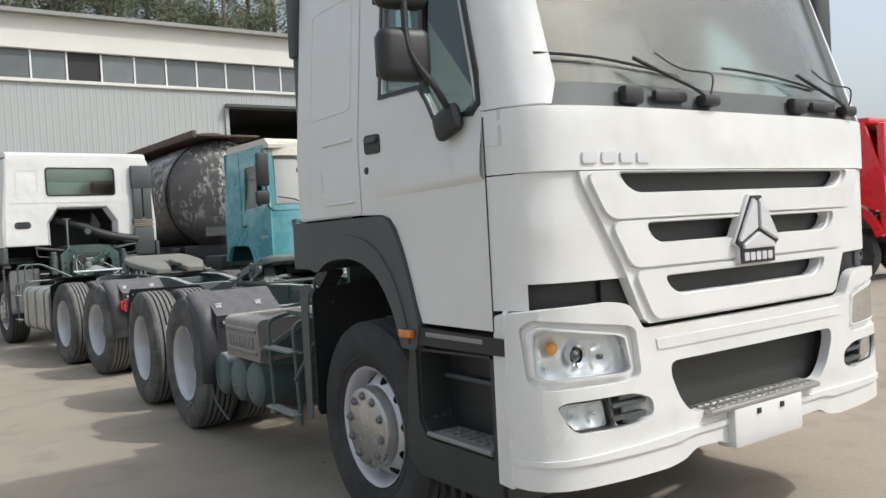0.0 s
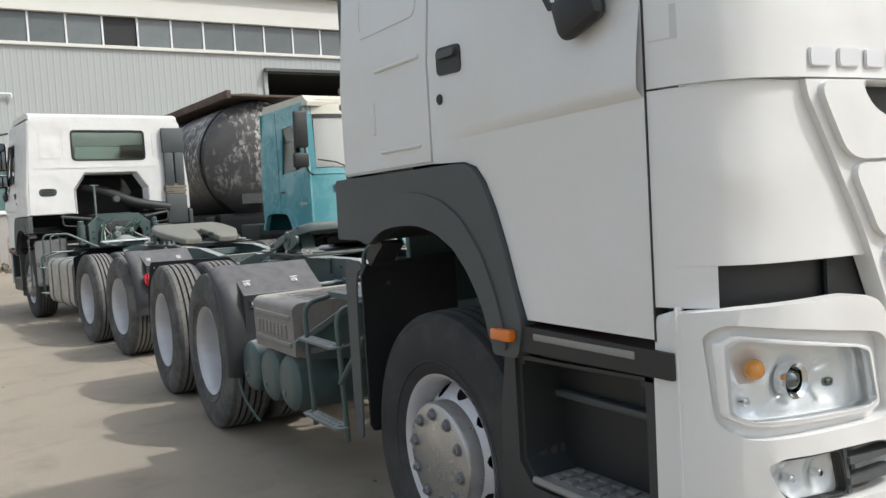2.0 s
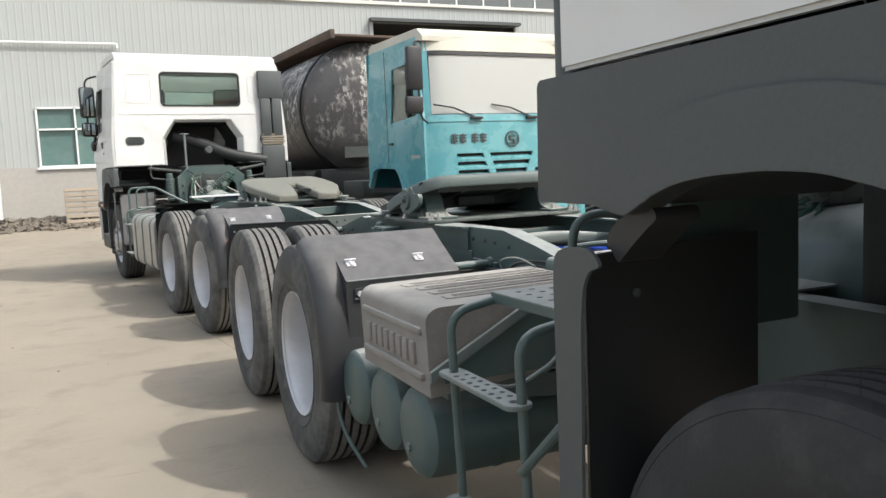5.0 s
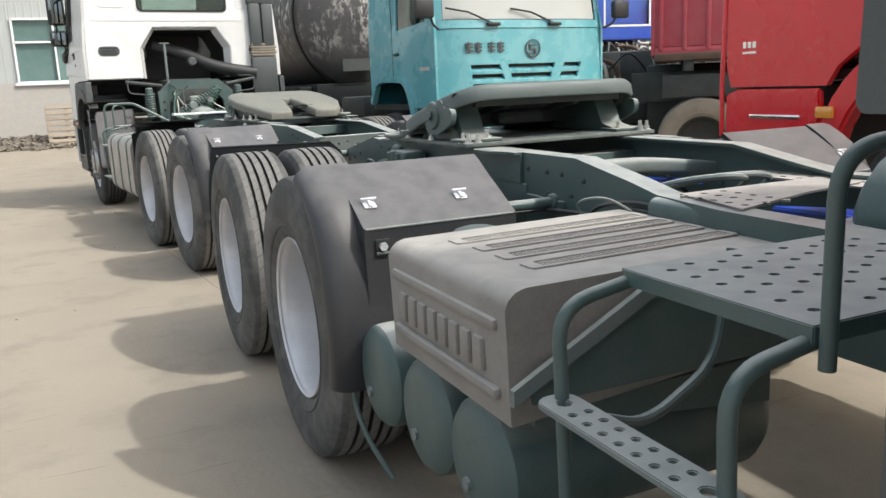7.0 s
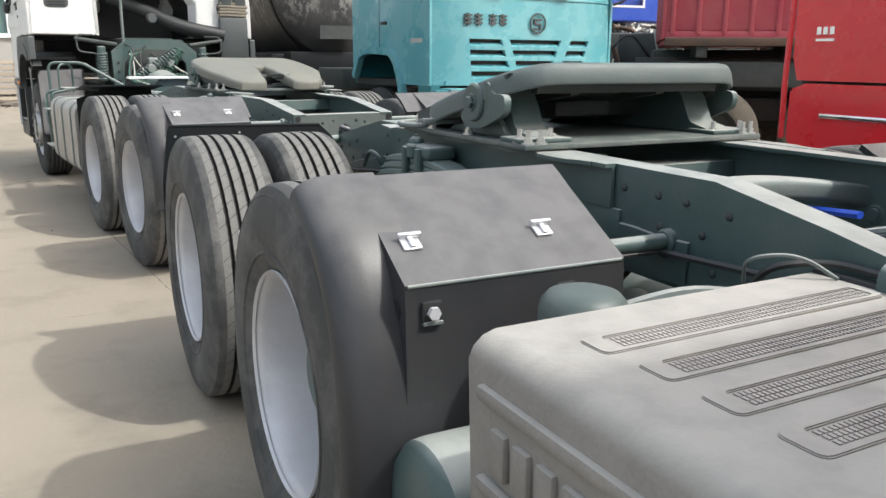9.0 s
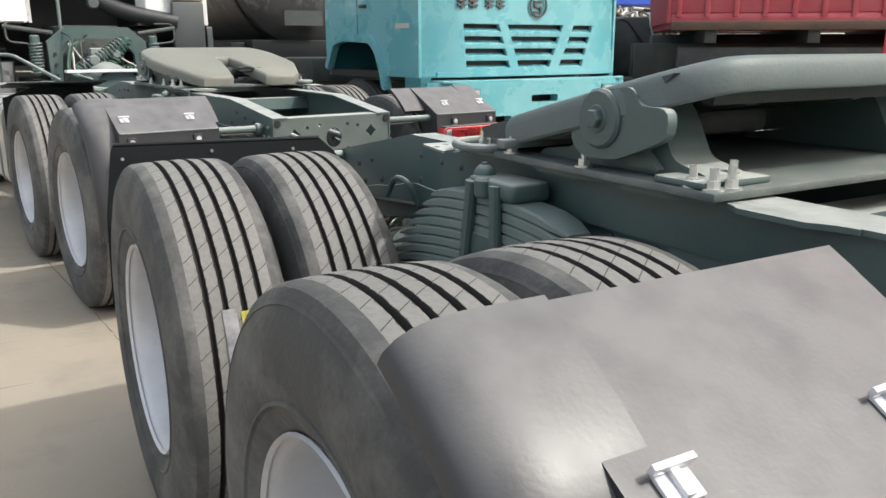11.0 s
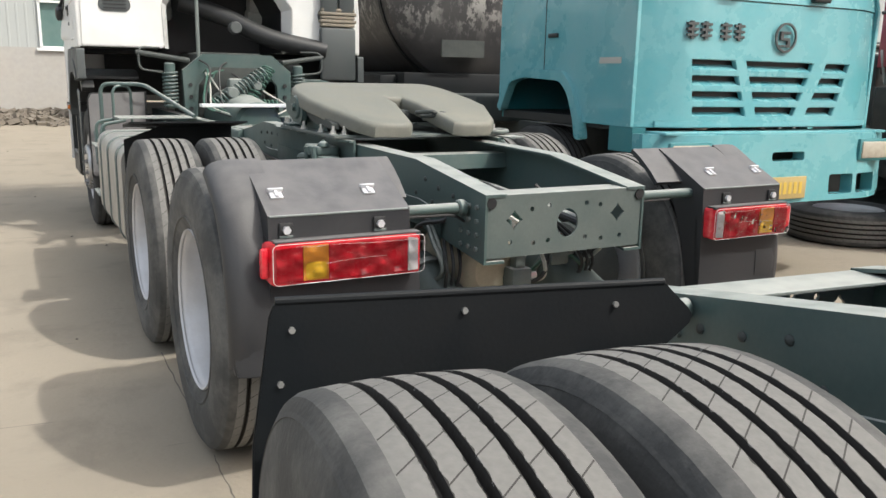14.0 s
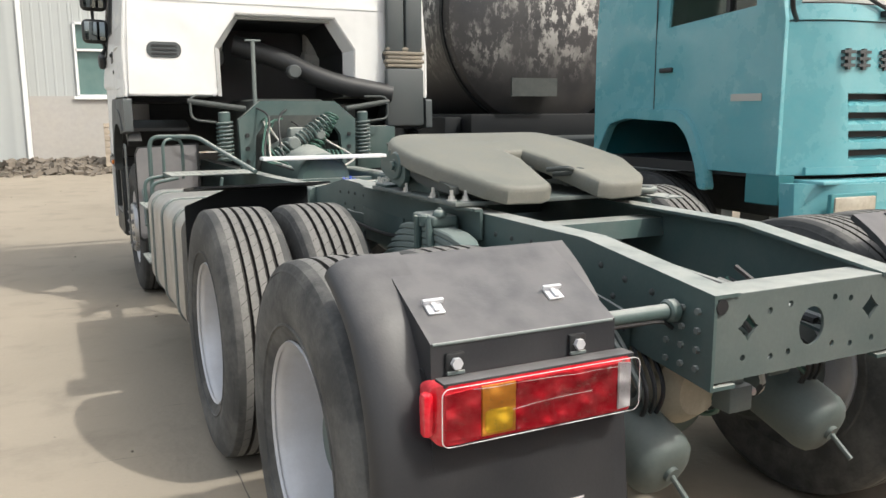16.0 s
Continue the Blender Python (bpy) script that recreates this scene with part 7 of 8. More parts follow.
def tractor(label, m, wb, front_fender, rear_fender, battery, tank):
    t = thing("tractor_truck", label, "truck", "white tractor trucks", m)
    fa = 1.5
    r1 = fa + wb
    r2 = r1 + 1.35
    CAB["middle"], CAB["mirror"] = (0.03, 1.435) if battery else (0.0, 1.30)
    front_end(t)
    windscreen(t)
    for s in (-1, 1):
        before = set(t.children)
        cab_side(t, s)
        for o in t.children:
            if o not in before:
                o.matrix_basis = pose(CAB["middle"] + s * (CAB["half"] - 1.215), 0, 0) @ o.matrix_basis
        if front_fender:
            fender(t, r1, -1, s, False)
            mudflap(t, r2 + 0.395, s, "black plastic mudflap with small bolts")
        if rear_fender:
            fender(t, r2, 1, s, True)
    if rear_fender:
        fl = part("splash_panel", plate([(0.60, 0.40), (1.22, 0.40), (1.22, 1.02), (1.0, 1.10), (0.60, 1.10)], [], 0.012, lambda u, v, w: (u, r1 - 0.62 + w, v), (), (), 0.002), FLAP, t)
        part("splash_top", sweep(M(), [(r1 - 0.62, 1.09), (r1 - 0.3, 1.13), (r1 - 0.3, 1.14), (r1 - 0.62, 1.105)], 0.58, 1.22), FLAP, fl)
    before = set(t.children)
    cab_back(t)
    for o in t.children:
        if o not in before:
            o.matrix_basis = pose(CAB["middle"], 0, 0) @ o.matrix_basis
    intake_stack(t)
    engine_bay(t)
    chassis(t, r1, r2)
    fifth_wheel(t, r1, *((SADDLE, -13.8) if battery else (SADDLE_TAN, -9.0)))
    axles(t, fa, r1, r2, 0.0 if battery else 0.04)
    if battery:
        battery_box(t, -1)
        # unseen far-side tank, added to shade the ground under the frame
        fuel_tank(t, 1, 2.60, 3.80, 0.12)
        side_step(t, -1, 2.37, 2.755)
        tr = part("light_strip_deck", span(M(), (-0.44, 2.25, 1.040), (0.44, 2.60, 1.048), 0.002), CHASSIS_DUST, t)
    if tank:
        fuel_tank(t, 1, 3.1, r1 - 0.68)
        side_step(t, 1, 2.45, 2.85)
        part("hand_rail", tube(M(), bend([(1.12, 2.35, 0.9), (1.12, 2.35, 1.30), (0.80, 2.45, 1.30), (0.55, 3.2, 1.08)], 0.08), 0.016, 10), CHASSIS, t)
        part("work_strip", span(M(), (-0.46, 2.95, 1.14), (0.46, 3.06, 1.165), 0.004), FRAME_W, t, "white strip across the frame")
    return t


TRUCK_A = tractor("white tractor truck with grey-green chassis, facing the yard entrance", pose(0.0, 0, 0), 3.04, True, False, True, False)
B_TURN = 186.1
_rear = Matrix.Rotation(radians(B_TURN), 4, "Z") @ Vector((0, 1.5 + 3.66 + 1.35 + 0.53, 0))
TRUCK_B = tractor("white tractor truck with red tail lamps and bare frame", pose(0.140 - _rear.x, 7.80 - _rear.y, 0, 0, 0, B_TURN), 3.66, False, True, False, True)


# ---- ground ----
g = M()
span(g, (-300, -300, -0.4), (300, 300, 0.0))
ground = new("ground", finish(g, "ground", GROUND, 0))
tagged(ground, "pale dusty concrete yard with sand film and stains", "ground", kind="structure")
# a slab joint, worn and broken
JOINT = mat("slab_joint", (0.115, 0.102, 0.086), 0.95, grain=0.3, grain_scale=30)
rng = random.Random(5)
for y0, y1 in ((6.75, 7.62), (7.66, 8.05), (8.12, 9.3)):
    j, prev = M(), None
    n = 14
    for k in range(n + 1):
        y = y0 + (y1 - y0) * k / n
        x, w = -0.99 - 0.093 * (y - 6.75) + rng.uniform(-0.004, 0.004), rng.uniform(0.0012, 0.0032)
        cur = [j.verts.new((x + dx, y, z)) for dx, z in ((-w, 0.0003), (-w * 0.8, 0.0015), (w * 0.8, 0.0015), (w, 0.0003))]
        if prev:
            for i in range(3):
                j.faces.new((prev[i], prev[i + 1], cur[i + 1], cur[i]))
        prev = cur
    jo = new("slab_joint", finish(j, "slab_joint", JOINT, 0))
    jo.parent = ground
peb = M()
rng = random.Random(12)
for k in range(170):
    x, y = rng.uniform(-7, 3), rng.uniform(-2, 24)
    r = rng.uniform(0.003, 0.012)
    bmesh.ops.create_icosphere(peb, subdivisions=1, radius=r, matrix=Matrix.Translation((x, y, r * 0.3)) @ Matrix.Diagonal((1, rng.uniform(0.6, 1.2), 0.6, 1)))
tagged(new("pebbles", finish(peb, "pebbles", RUBBLE)), "small scattered pebbles and crumbs on concrete", "gravel", kind="stuff")


# ---- hall ----
HY = 30.0


def corrugated(x0, x1, z0, z1, y, pitch=0.22):
    """Wall sheet with upright ribs."""
    b = M()
    pts, x = [], x0
    while x < x1 - 1e-6:
        e = min(x + pitch, x1)
        w = e - x
        pts += [(x, y), (x + w * 0.70, y), (x + w * 0.77, y - 0.008), (x + w * 0.93, y - 0.008)]
        x = e
    pts += [(x1, y), (x1, y + 0.12), (x0, y + 0.12)]
    sweep(b, pts, z0, z1, "z")
    return b


def wall(name, bm, material, label):
    ob = new(name, finish(bm, name, material, 20))
    return tagged(ob, label, "wall", kind="structure")


lab = "white corrugated sheet wall of a hall"
w1 = wall("wall_hall", corrugated(-30.0, -3.10, 1.95, 7.60, HY), FACADE, lab)
w2 = wall("wall_hall_upper", corrugated(-0.80, 8.60, 1.95, 7.60, HY), FACADE, lab)
w3 = wall("wall_hall_over_window", corrugated(-3.10, -0.80, 3.86, 7.60, HY), FACADE, lab)
w4 = wall("wall_hall_over_gate", corrugated(8.60, 14.8, 6.95, 7.60, HY), FACADE, lab)
w5 = wall("wall_hall_far", corrugated(14.8, 45.0, 1.95, 7.60, HY), FACADE, lab)
for a, b_ in ((-30.0, 8.60), (14.8, 45.0)):
    wall("plinth", span(M(), (a, HY - 0.06, -0.1), (b_, HY + 0.2, 1.95)), PLASTER, "stained pale plaster plinth below the sheet wall")
wall("gate_reveal", span(M(), (8.45, HY - 0.08, 0), (8.60, HY + 0.6, 7.05)), FACADE, "white sheet reveal of the hall gate")
wall("gate_lintel", span(M(), (8.45, HY - 0.35, 6.95), (14.9, HY + 0.3, 7.07)), ARCH, "dark canopy edge over the hall gate")
inside = M()
span(inside, (8.0, HY + 8.0, 0.0), (15.4, HY + 8.2, 9.6))
span(inside, (8.0, HY + 0.3, 7.25), (15.4, HY + 8.1, 7.35))
span(inside, (7.9, HY + 0.2, 0.0), (8.05, HY + 8.1, 7.2))
span(inside, (15.3, HY + 0.2, 0.0), (15.45, HY + 8.1, 7.2))
wall("hall_inside", inside, DARKIN, "dark inside of the hall behind the open gate")
wall("band_sill", span(M(), (-30, HY - 0.10, 7.60), (45, HY + 0.2, 7.72), 0.01), FASCIA, "pale ledge under the band of windows")
band = tagged(new("window_1", finish(span(M(), (-30, HY + 0.08, 7.70), (45, HY + 0.16, 8.78)), "window_1", BLACK, 0)), "long band of grey windows under the eaves", "window", kind="structure")
pane_me = finish(span(M(), (0.03, 0, 0.03), (1.17, 0.02, 1.02)), "pane", PANE, 0)
mull_me = finish(span(M(), (-0.03, -0.04, 0), (0.03, 0.02, 1.06)), "mullion", FRAME_W, 0)
for k in range(62):
    x = -29.8 + 1.2 * k
    if k != 27:
        p = new("pane", pane_me)
        p.parent, p.matrix_basis = band, pose(x, HY + 0.05, 7.72)
    q = new("mullion", mull_me)
    q.parent, q.matrix_basis = band, pose(x, HY + 0.05, 7.72)
wall("fascia", span(M(), (-30, HY - 0.12, 8.78), (45, HY + 0.3, 10.0), 0.02), FASCIA, "pale fascia under the roof edge")
rf = M()
sweep(rf, [(HY - 0.45, 9.98), (HY - 0.45, 10.12), (HY + 11, 11.9), (HY + 22, 10.1), (HY + 22, 9.98)], -30.3, 45.3)
tagged(new("roof", finish(rf, "roof", ROOF, 20)), "low grey sheet roof of the hall", "roof", kind="structure")
wall("wall_hall_ends", span(span(M(), (-30.2, HY, 0), (-30, HY + 21.5, 10)), (45, HY, 0), (45.2, HY + 21.5, 10)), FACADE, lab)
wall("eaves_pipe", tube(M(), bend([(-14, HY - 0.12, 5.92), (-0.5, HY - 0.12, 5.92), (-0.5, HY - 0.12, 5.80)], 0.05), 0.04, 8), FRAME_W, "pale pipe along the hall wall")
# low window
win2 = tagged(new("window_2", finish(span(M(), (-3.10, HY + 0.10, 1.95), (-0.80, HY + 0.14, 3.86)), "window_2", BLACK, 0)), "white-framed window with green panes", "window", kind="structure")
for x0 in (-3.06, -1.93):
    for z0, z1 in ((1.99, 3.12), (3.20, 3.82)):
        pp = new("pane", finish(span(M(), (x0, HY + 0.05, z0), (x0 + 1.08, HY + 0.07, z1)), "pane", PANE_G, 0))
        pp.parent = win2
fr = M()
for a, b_ in (((-3.12, 1.93), (-3.06, 3.88)), ((-0.84, 1.93), (-0.78, 3.88)), ((-1.985, 1.95), (-1.93, 3.86)), ((-3.10, 1.93), (-0.80, 1.99)), ((-3.10, 3.82), (-0.80, 3.88)), ((-3.1, 3.13), (-0.8, 3.19))):
    span(fr, (a[0], HY - 0.07, a[1]), (b_[0], HY + 0.06, b_[1]))
po = new("window_frame", finish(fr, "window_frame", FRAME_W, 0))
po.parent = win2
ps = new("window_sill", finish(span(M(), (-3.2, HY - 0.14, 1.86), (-0.7, HY + 0.02, 1.94), 0.01), "window_sill", FRAME_W, 20))
ps.parent = win2
dr = tagged(new("door_1", finish(corrugated(-8.2, -4.35, 0.12, 4.6, HY - 0.22, 0.45), "door_1", FACADE, 20)), "white sheet sliding door of the hall", "door", kind="structure")
de = new("door_frame", finish(span(M(), (-4.40, HY - 0.29, 0.10), (-4.30, HY - 0.14, 4.65)), "door_frame", FRAME_W, 0))
de.parent = dr


# ---- trees behind the hall ----
def tree(x, y, h, seed):
    rng = random.Random(seed)
    t = thing("tree", "dull green tree with grey twigs behind the hall roof", "tree", "trees behind the hall", pose(x, y, 0))
    tr = M()
    tube(tr, [(0, 0, 0), (0.1, 0.05, h * 0.3), (-0.1, 0.0, h * 0.55), (0.05, 0.1, h * 0.9)], 0.16, 8)
    tips = []
    for k in range(34):
        z = h * rng.uniform(0.35, 0.9)
        a = rng.uniform(0, math.tau)
        l = rng.uniform(1.0, 3.0) * (1.15 - z / h * 0.6)
        e = Vector((math.cos(a) * l, math.sin(a) * l, z + l * 0.55))
        s0 = Vector((0, 0, z))
        mid = s0.lerp(e, 0.5) + Vector((0, 0, -0.1))
        tube(tr, [s0, mid, e], 0.035, 5)
        tips += [s0.lerp(e, f) + Vector([rng.uniform(-.3, .3) for _ in range(3)]) for f in (0.5, 0.7, 0.85, 1.0)]
        for _ in range(2):
            tw = e + Vector((rng.uniform(-.7, .7), rng.uniform(-.7, .7), rng.uniform(0.1, 0.9)))
            tube(tr, [s0.lerp(e, 0.7), tw], 0.014, 4)
            tips.append(tw)
    part("trunk", tr, BARK, t)
    vs, fs = [], []
    for p in tips:
        for _ in range(42):
            c = p + Vector([rng.gauss(0, 0.36) for _ in range(3)])
            u = Vector([rng.gauss(0, 1) for _ in range(3)]).normalized()
            w = u.orthogonal().normalized()
            s = rng.uniform(0.07, 0.14)
            n = len(vs)
            vs += [c - u * s, c + w * s * 0.5, c + u * s, c - w * s * 0.5]
            fs.append((n, n + 1, n + 2, n + 3))
    me = bpy.data.meshes.new("crown")
    me.from_pydata([tuple(v) for v in vs], [], fs)
    me.materials.append(LEAF)
    cr = new("crown", me)
    cr.parent = t
    return t


for k in range(13):
    tree(-6 + 2.7 * k + (k * 41 % 5) * 0.3, 59.0 + (k * 31 % 7) * 0.5, 22.0 + (k * 23 % 5) * 0.8, 300 + k)
for k in range(16):
    tree(-7 + 2.2 * k + (k * 37 % 5) * 0.3, 53.5 + (k * 53 % 7) * 0.6, 20.5 + (k * 29 % 5) * 0.8, 100 + k)


# ---- teal truck with black tank ----
def teal_truck(m):
    t = thing("tanker_truck", "teal cab-over truck with a peeling black tank behind", "truck", "", m)
    W = 1.10

    def ff(d):
        return lambda u, v, w: (u, d + w + 0.62 * max(0, abs(u) - 0.75) ** 1.5 + max(0, v - 1.95) * 0.16 - 0.04 * max(0, 1.95 - v), v)
    cuts = (-1.0, -0.9, -0.8, -0.5, 0, 0.5, 0.8, 0.9, 1.0)
    slots = []
    cols = lambda k: ((-0.74 + 0.02 * k, -0.375 + 0.10 * k), (-0.275 + 0.10 * k, 0.353 - 0.14 * k), (0.484 - 0.15 * k, 0.71 - 0.113 * k))
    louvres = []
    for i, z in enumerate((1.495, 1.395, 1.295, 1.195)):
        for (a0, b0), (a1, b1) in zip(cols(i / 3), cols((i + 0.55) / 3)):
            slots.append([(a1, z), (b1, z), (b0, z + 0.058), (a0, z + 0.058)])
            louvres.append((a1 + 0.004, b1 - 0.004, z))
    fp = part("front_panel", plate([(-W, 1.12), (W, 1.12), (W, 1.93), (-W, 1.93)], slots, 0.04, ff(0.0), cuts, (1.3, 1.6), 0.006), TEAL, t, "teal front panel with slatted grille")
    for a, b, z in louvres:
        part("louvre", sweep(M(), [(-0.020, z - 0.022), (-0.020, z - 0.004), (0.040, z + 0.030), (0.040, z + 0.018), (0.0, z - 0.006), (0.0, z - 0.022)], a, b, "x", 0.003), TEAL, fp)
    part("grille_back", plate([(-0.8, 1.16), (0.8, 1.16), (0.8, 1.58), (-0.8, 1.58)], [], 0.01, ff(0.05)), BLACK, fp)
    part("panel_lip", plate([(-0.98, 1.125), (0.98, 1.125), (0.98, 1.165), (-0.98, 1.165)], [], 0.02, ff(-0.022), cuts, (), 0.006), TEAL, fp)
    ring = M()
    lathe(ring, [(0, 0.098), (-0.012, 0.098), (-0.012, 0.085), (0, 0.085)], (0.05, -0.02, 1.715), (0, 1, 0), 32)
    bg = part("badge", ring, ARCH, fp, "dark round badge")
    for a, b in (((0.005, 1.74), (0.095, 1.755)), ((0.005, 1.70), (0.03, 1.75)), ((0.03, 1.695), (0.09, 1.712)), ((0.07, 1.65), (0.095, 1.70)), ((0.0, 1.655), (0.08, 1.668))):
        part("badge_bar", span(M(), (a[0], -0.026, a[1]), (b[0], -0.008, b[1])), ARCH, bg)
    for k in range(4):
        x = -0.80 + k * 0.115 + (0.05 if k > 1 else 0)
        c = M()
        for dz in (0.0, 0.035, 0.07):
            span(c, (x, -0.024, 1.695 + dz), (x + 0.085, 0.01, 1.711 + dz))
        span(c, (x + 0.03, -0.023, 1.68), (x + 0.05, 0.01, 1.79))
        part("letter_bar", c, ARCH, fp)
    part("windscreen_rail", plate([(-W + 0.02, 1.935), (W - 0.02, 1.935), (W - 0.04, 2.02), (-W + 0.04, 2.02)], [], 0.03, ff(-0.006), cuts, (), 0.006), TEAL, t)
    part("windscreen", plate([(-1.0, 2.025), (1.0, 2.025), (0.96, 2.74), (-0.96, 2.74)], [], 0.008, ff(0.02), cuts, (2.3, 2.5)), DUST_GLARE_GLASS, t)
    part("windscreen_seal", plate([(-1.04, 2.0), (1.04, 2.0), (1.0, 2.78), (-1.0, 2.78)], [[(-1.0, 2.03), (1.0, 2.03), (0.96, 2.74), (-0.96, 2.74)]], 0.02, ff(0.004), cuts), BLACK, t)
    part("header", plate([(-1.08, 2.785), (1.08, 2.785), (1.02, 3.0), (-1.02, 3.0)], [], 0.04, ff(0.0), cuts, (), 0.01), CREAM, t)
    for s in (-1, 1):
        pl = [(s * 1.0, 2.0), (s * 1.09, 1.935), (s * 1.04, 3.0), (s * 0.96, 3.0)]
        part("windscreen_pillar", plate(pl if s > 0 else pl[::-1], [], 0.06, ff(0.0), (), (2.3, 2.6), 0.006), TEAL, t)
        win = [(0.30, 2.03), (1.02, 1.98), (1.02, 2.66), (0.46, 2.68)]
        out = [(0.09, 1.12), (0.62, 1.12), (0.70, 1.30), (0.80, 1.44), (1.40, 1.46), (1.62, 1.40), (1.75, 1.15), (1.80, 1.15), (1.80, 2.95), (0.34, 2.97), (0.09, 1.94)]
        sx = lambda u, v, w: (s * (1.115 - max(0, v - 1.95) * 0.06 - w), u, v)
        door = part("cab_side", plate(out, [win], 0.03, sx, (0.5, 0.9, 1.3), (1.5, 1.95, 2.3, 2.7), 0.006), TEAL, t)
        part("window_glass", plate(win, [], 0.006, lambda u, v, w: (s * (1.10 - max(0, v - 1.95) * 0.06 - w), u, v)), WIN, door)
        part("window_divider", span(M(), (s * 1.06, 0.50, 2.02), (s * 1.112, 0.53, 2.68)), BLACK, door)
        part("door_handle", box(M(), (s * 1.122, 1.02, 1.72), (0.02, 0.12, 0.03), 0.006), BLACK, door)
        part("door_seam", span(M(), (s * 1.112, 1.13, 1.48), (s * 1.118, 1.137, 2.9)), BLACK, door)
        part("side_bar", span(M(), (s * 1.112, 0.22, 1.52), (s * 1.119, 0.45, 1.56)), HOSE_W, door)
        lipo = [(0.58, 1.0), (0.62, 1.16), (0.72, 1.36), (0.84, 1.47), (1.40, 1.49), (1.62, 1.44), (1.78, 1.18), (1.72, 1.15), (1.58, 1.38), (1.38, 1.42), (0.88, 1.40), (0.78, 1.32), (0.69, 1.14), (0.66, 1.0)]
        part("wheel_arch", plate(soft(lipo, 0.05), [], 0.07, lambda u, v, w: (s * (1.15 - w), u, v), (), (), 0.008), TEAL, door)
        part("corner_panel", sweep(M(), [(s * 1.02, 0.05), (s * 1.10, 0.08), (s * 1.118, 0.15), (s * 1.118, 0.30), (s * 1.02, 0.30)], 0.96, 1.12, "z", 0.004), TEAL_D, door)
        mr = part("mirror", box(M(), (s * 1.26, -0.02, 2.55), (0.20, 0.08, 0.50), 0.03), BLACK, t, "black cab mirror")
        part("mirror_low", box(M(), (s * 1.28, -0.02, 2.13), (0.22, 0.09, 0.20), 0.03), BLACK, mr)
        part("mirror_arm", tube(M(), bend([(s * 1.08, 0.05, 1.93), (s * 1.20, -0.03, 1.98), (s * 1.25, -0.03, 2.85), (s * 1.05, 0.25, 2.9)], 0.08), 0.013, 8), BLACK, mr)
        add_wheel(t, s * 0.98, 1.23, "front", s, 5)
        for y in (5.6, 6.95):
            add_wheel(t, s * 0.98, y, "outer", s, 40)
        hl = part("headlamp", box(M(), (s * 0.86, -0.200, 0.965), (0.30, 0.03, 0.12), 0.012), OLD_LENS, t, "rectangular headlamp in the bumper")
        part("lamp_rim", box(M(), (s * 0.86, -0.190, 0.965), (0.34, 0.03, 0.155), 0.012), TEAL_D, hl)
    part("roof", sweep(M(), [(0.16, 2.96), (0.30, 3.06), (1.70, 3.06), (1.80, 2.94), (1.80, 2.90), (0.16, 2.90)], -1.05, 1.05, "x", 0.02), CREAM, t)
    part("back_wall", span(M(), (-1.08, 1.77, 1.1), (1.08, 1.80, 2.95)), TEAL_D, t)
    part("cab_floor", span(M(), (-1.08, 0.2, 1.10), (1.08, 1.78, 1.16)), BLACK, t)
    part("bench_seat", box(M(), (0, 1.2, 1.95), (1.9, 0.3, 1.1), 0.08), INTERIOR, t)
    part("dashboard", box(M(), (0, 0.35, 1.85), (2.0, 0.35, 0.25), 0.06), INTERIOR, t)
    # bumper
    bo = [(-1.12, 0.66), (-1.05, 0.62), (1.05, 0.62), (1.12, 0.66), (1.12, 1.085), (-1.12, 1.085)]
    hole = rounded(-0.14, 0.905, 0.16, 0.965, 0.02)
    bp = part("bumper", plate(bo, [hole, rounded(-0.95, 0.66, -0.36, 0.80, 0.02), rounded(0.42, 0.66, 0.66, 0.80, 0.02), rounded(0.70, 0.66, 0.95, 0.80, 0.02)], 0.10, ff(-0.15), cuts, (0.85,), 0.012), TEAL, t, "teal steel bumper with slots")
    part("bumper_back", span(M(), (-1.05, -0.02, 0.64), (1.05, 0.02, 1.04)), BLACK, bp)
    part("bumper_top", span(M(), (-1.02, -0.145, 1.080), (1.02, 0.06, 1.100), 0.006), TEAL, bp)
    pl = part("number_plate", span(M(), (-0.17, -0.222, 0.65), (0.17, -0.205, 0.80), 0.004), PLATE_Y, t, "worn yellow number plate")
    for k in range(6):
        part("plate_bar", span(M(), (-0.14 + k * 0.048, -0.224, 0.685), (-0.14 + k * 0.048 + 0.028, -0.221, 0.765)), PLATE_INK, pl)
    for x0 in (-0.45, 0.35):
        w = part("wiper", tube(M(), [(x0, -0.02, 1.98), (x0 - 0.30, 0.0, 2.10), (x0 - 0.55, 0.03, 2.14)], 0.010, 6), BLACK, t)
        part("wiper_pivot", box(M(), (x0, -0.02, 1.975), (0.16, 0.05, 0.035), 0.01), BLACK, w)
    # frame and tank
    for s in (-1, 1):
        part("frame_rail", span(M(), (s * 0.36, 0.2, 0.78), (s * 0.43, 11.5, 1.02), 0.01), GREASE, t)
    tk = M()
    prof = [(0, 0), (0.02, 0.45), (0.07, 0.80), (0.14, 1.0), (0.22, 1.10), (0.30, 1.12), (7.5, 1.12), (7.7, 0.9), (7.8, 0.0)]
    lathe(tk, prof, (-0.08, 4.0, 2.42), (0, 1, 0), 64)
    tank = part("tank", tk, TANK, t, "black tank with flaking pale paint")
    for y in (4.32, 6.5, 8.7):
        part("tank_band", lathe(M(), [(0, 1.125), (0, 1.14), (0.06, 1.14), (0.06, 1.125)], (-0.08, y, 2.42), (0, 1, 0), 48), FLAP, tank)
    part("tank_saddle", span(M(), (-1.0, 4.1, 1.0), (0.9, 11.0, 1.45), 0.02), FLAP, tank)
    part("side_panel", span(M(), (-1.20, 4.3, 0.95), (-1.0, 10.8, 1.42), 0.02), FLAP, tank)
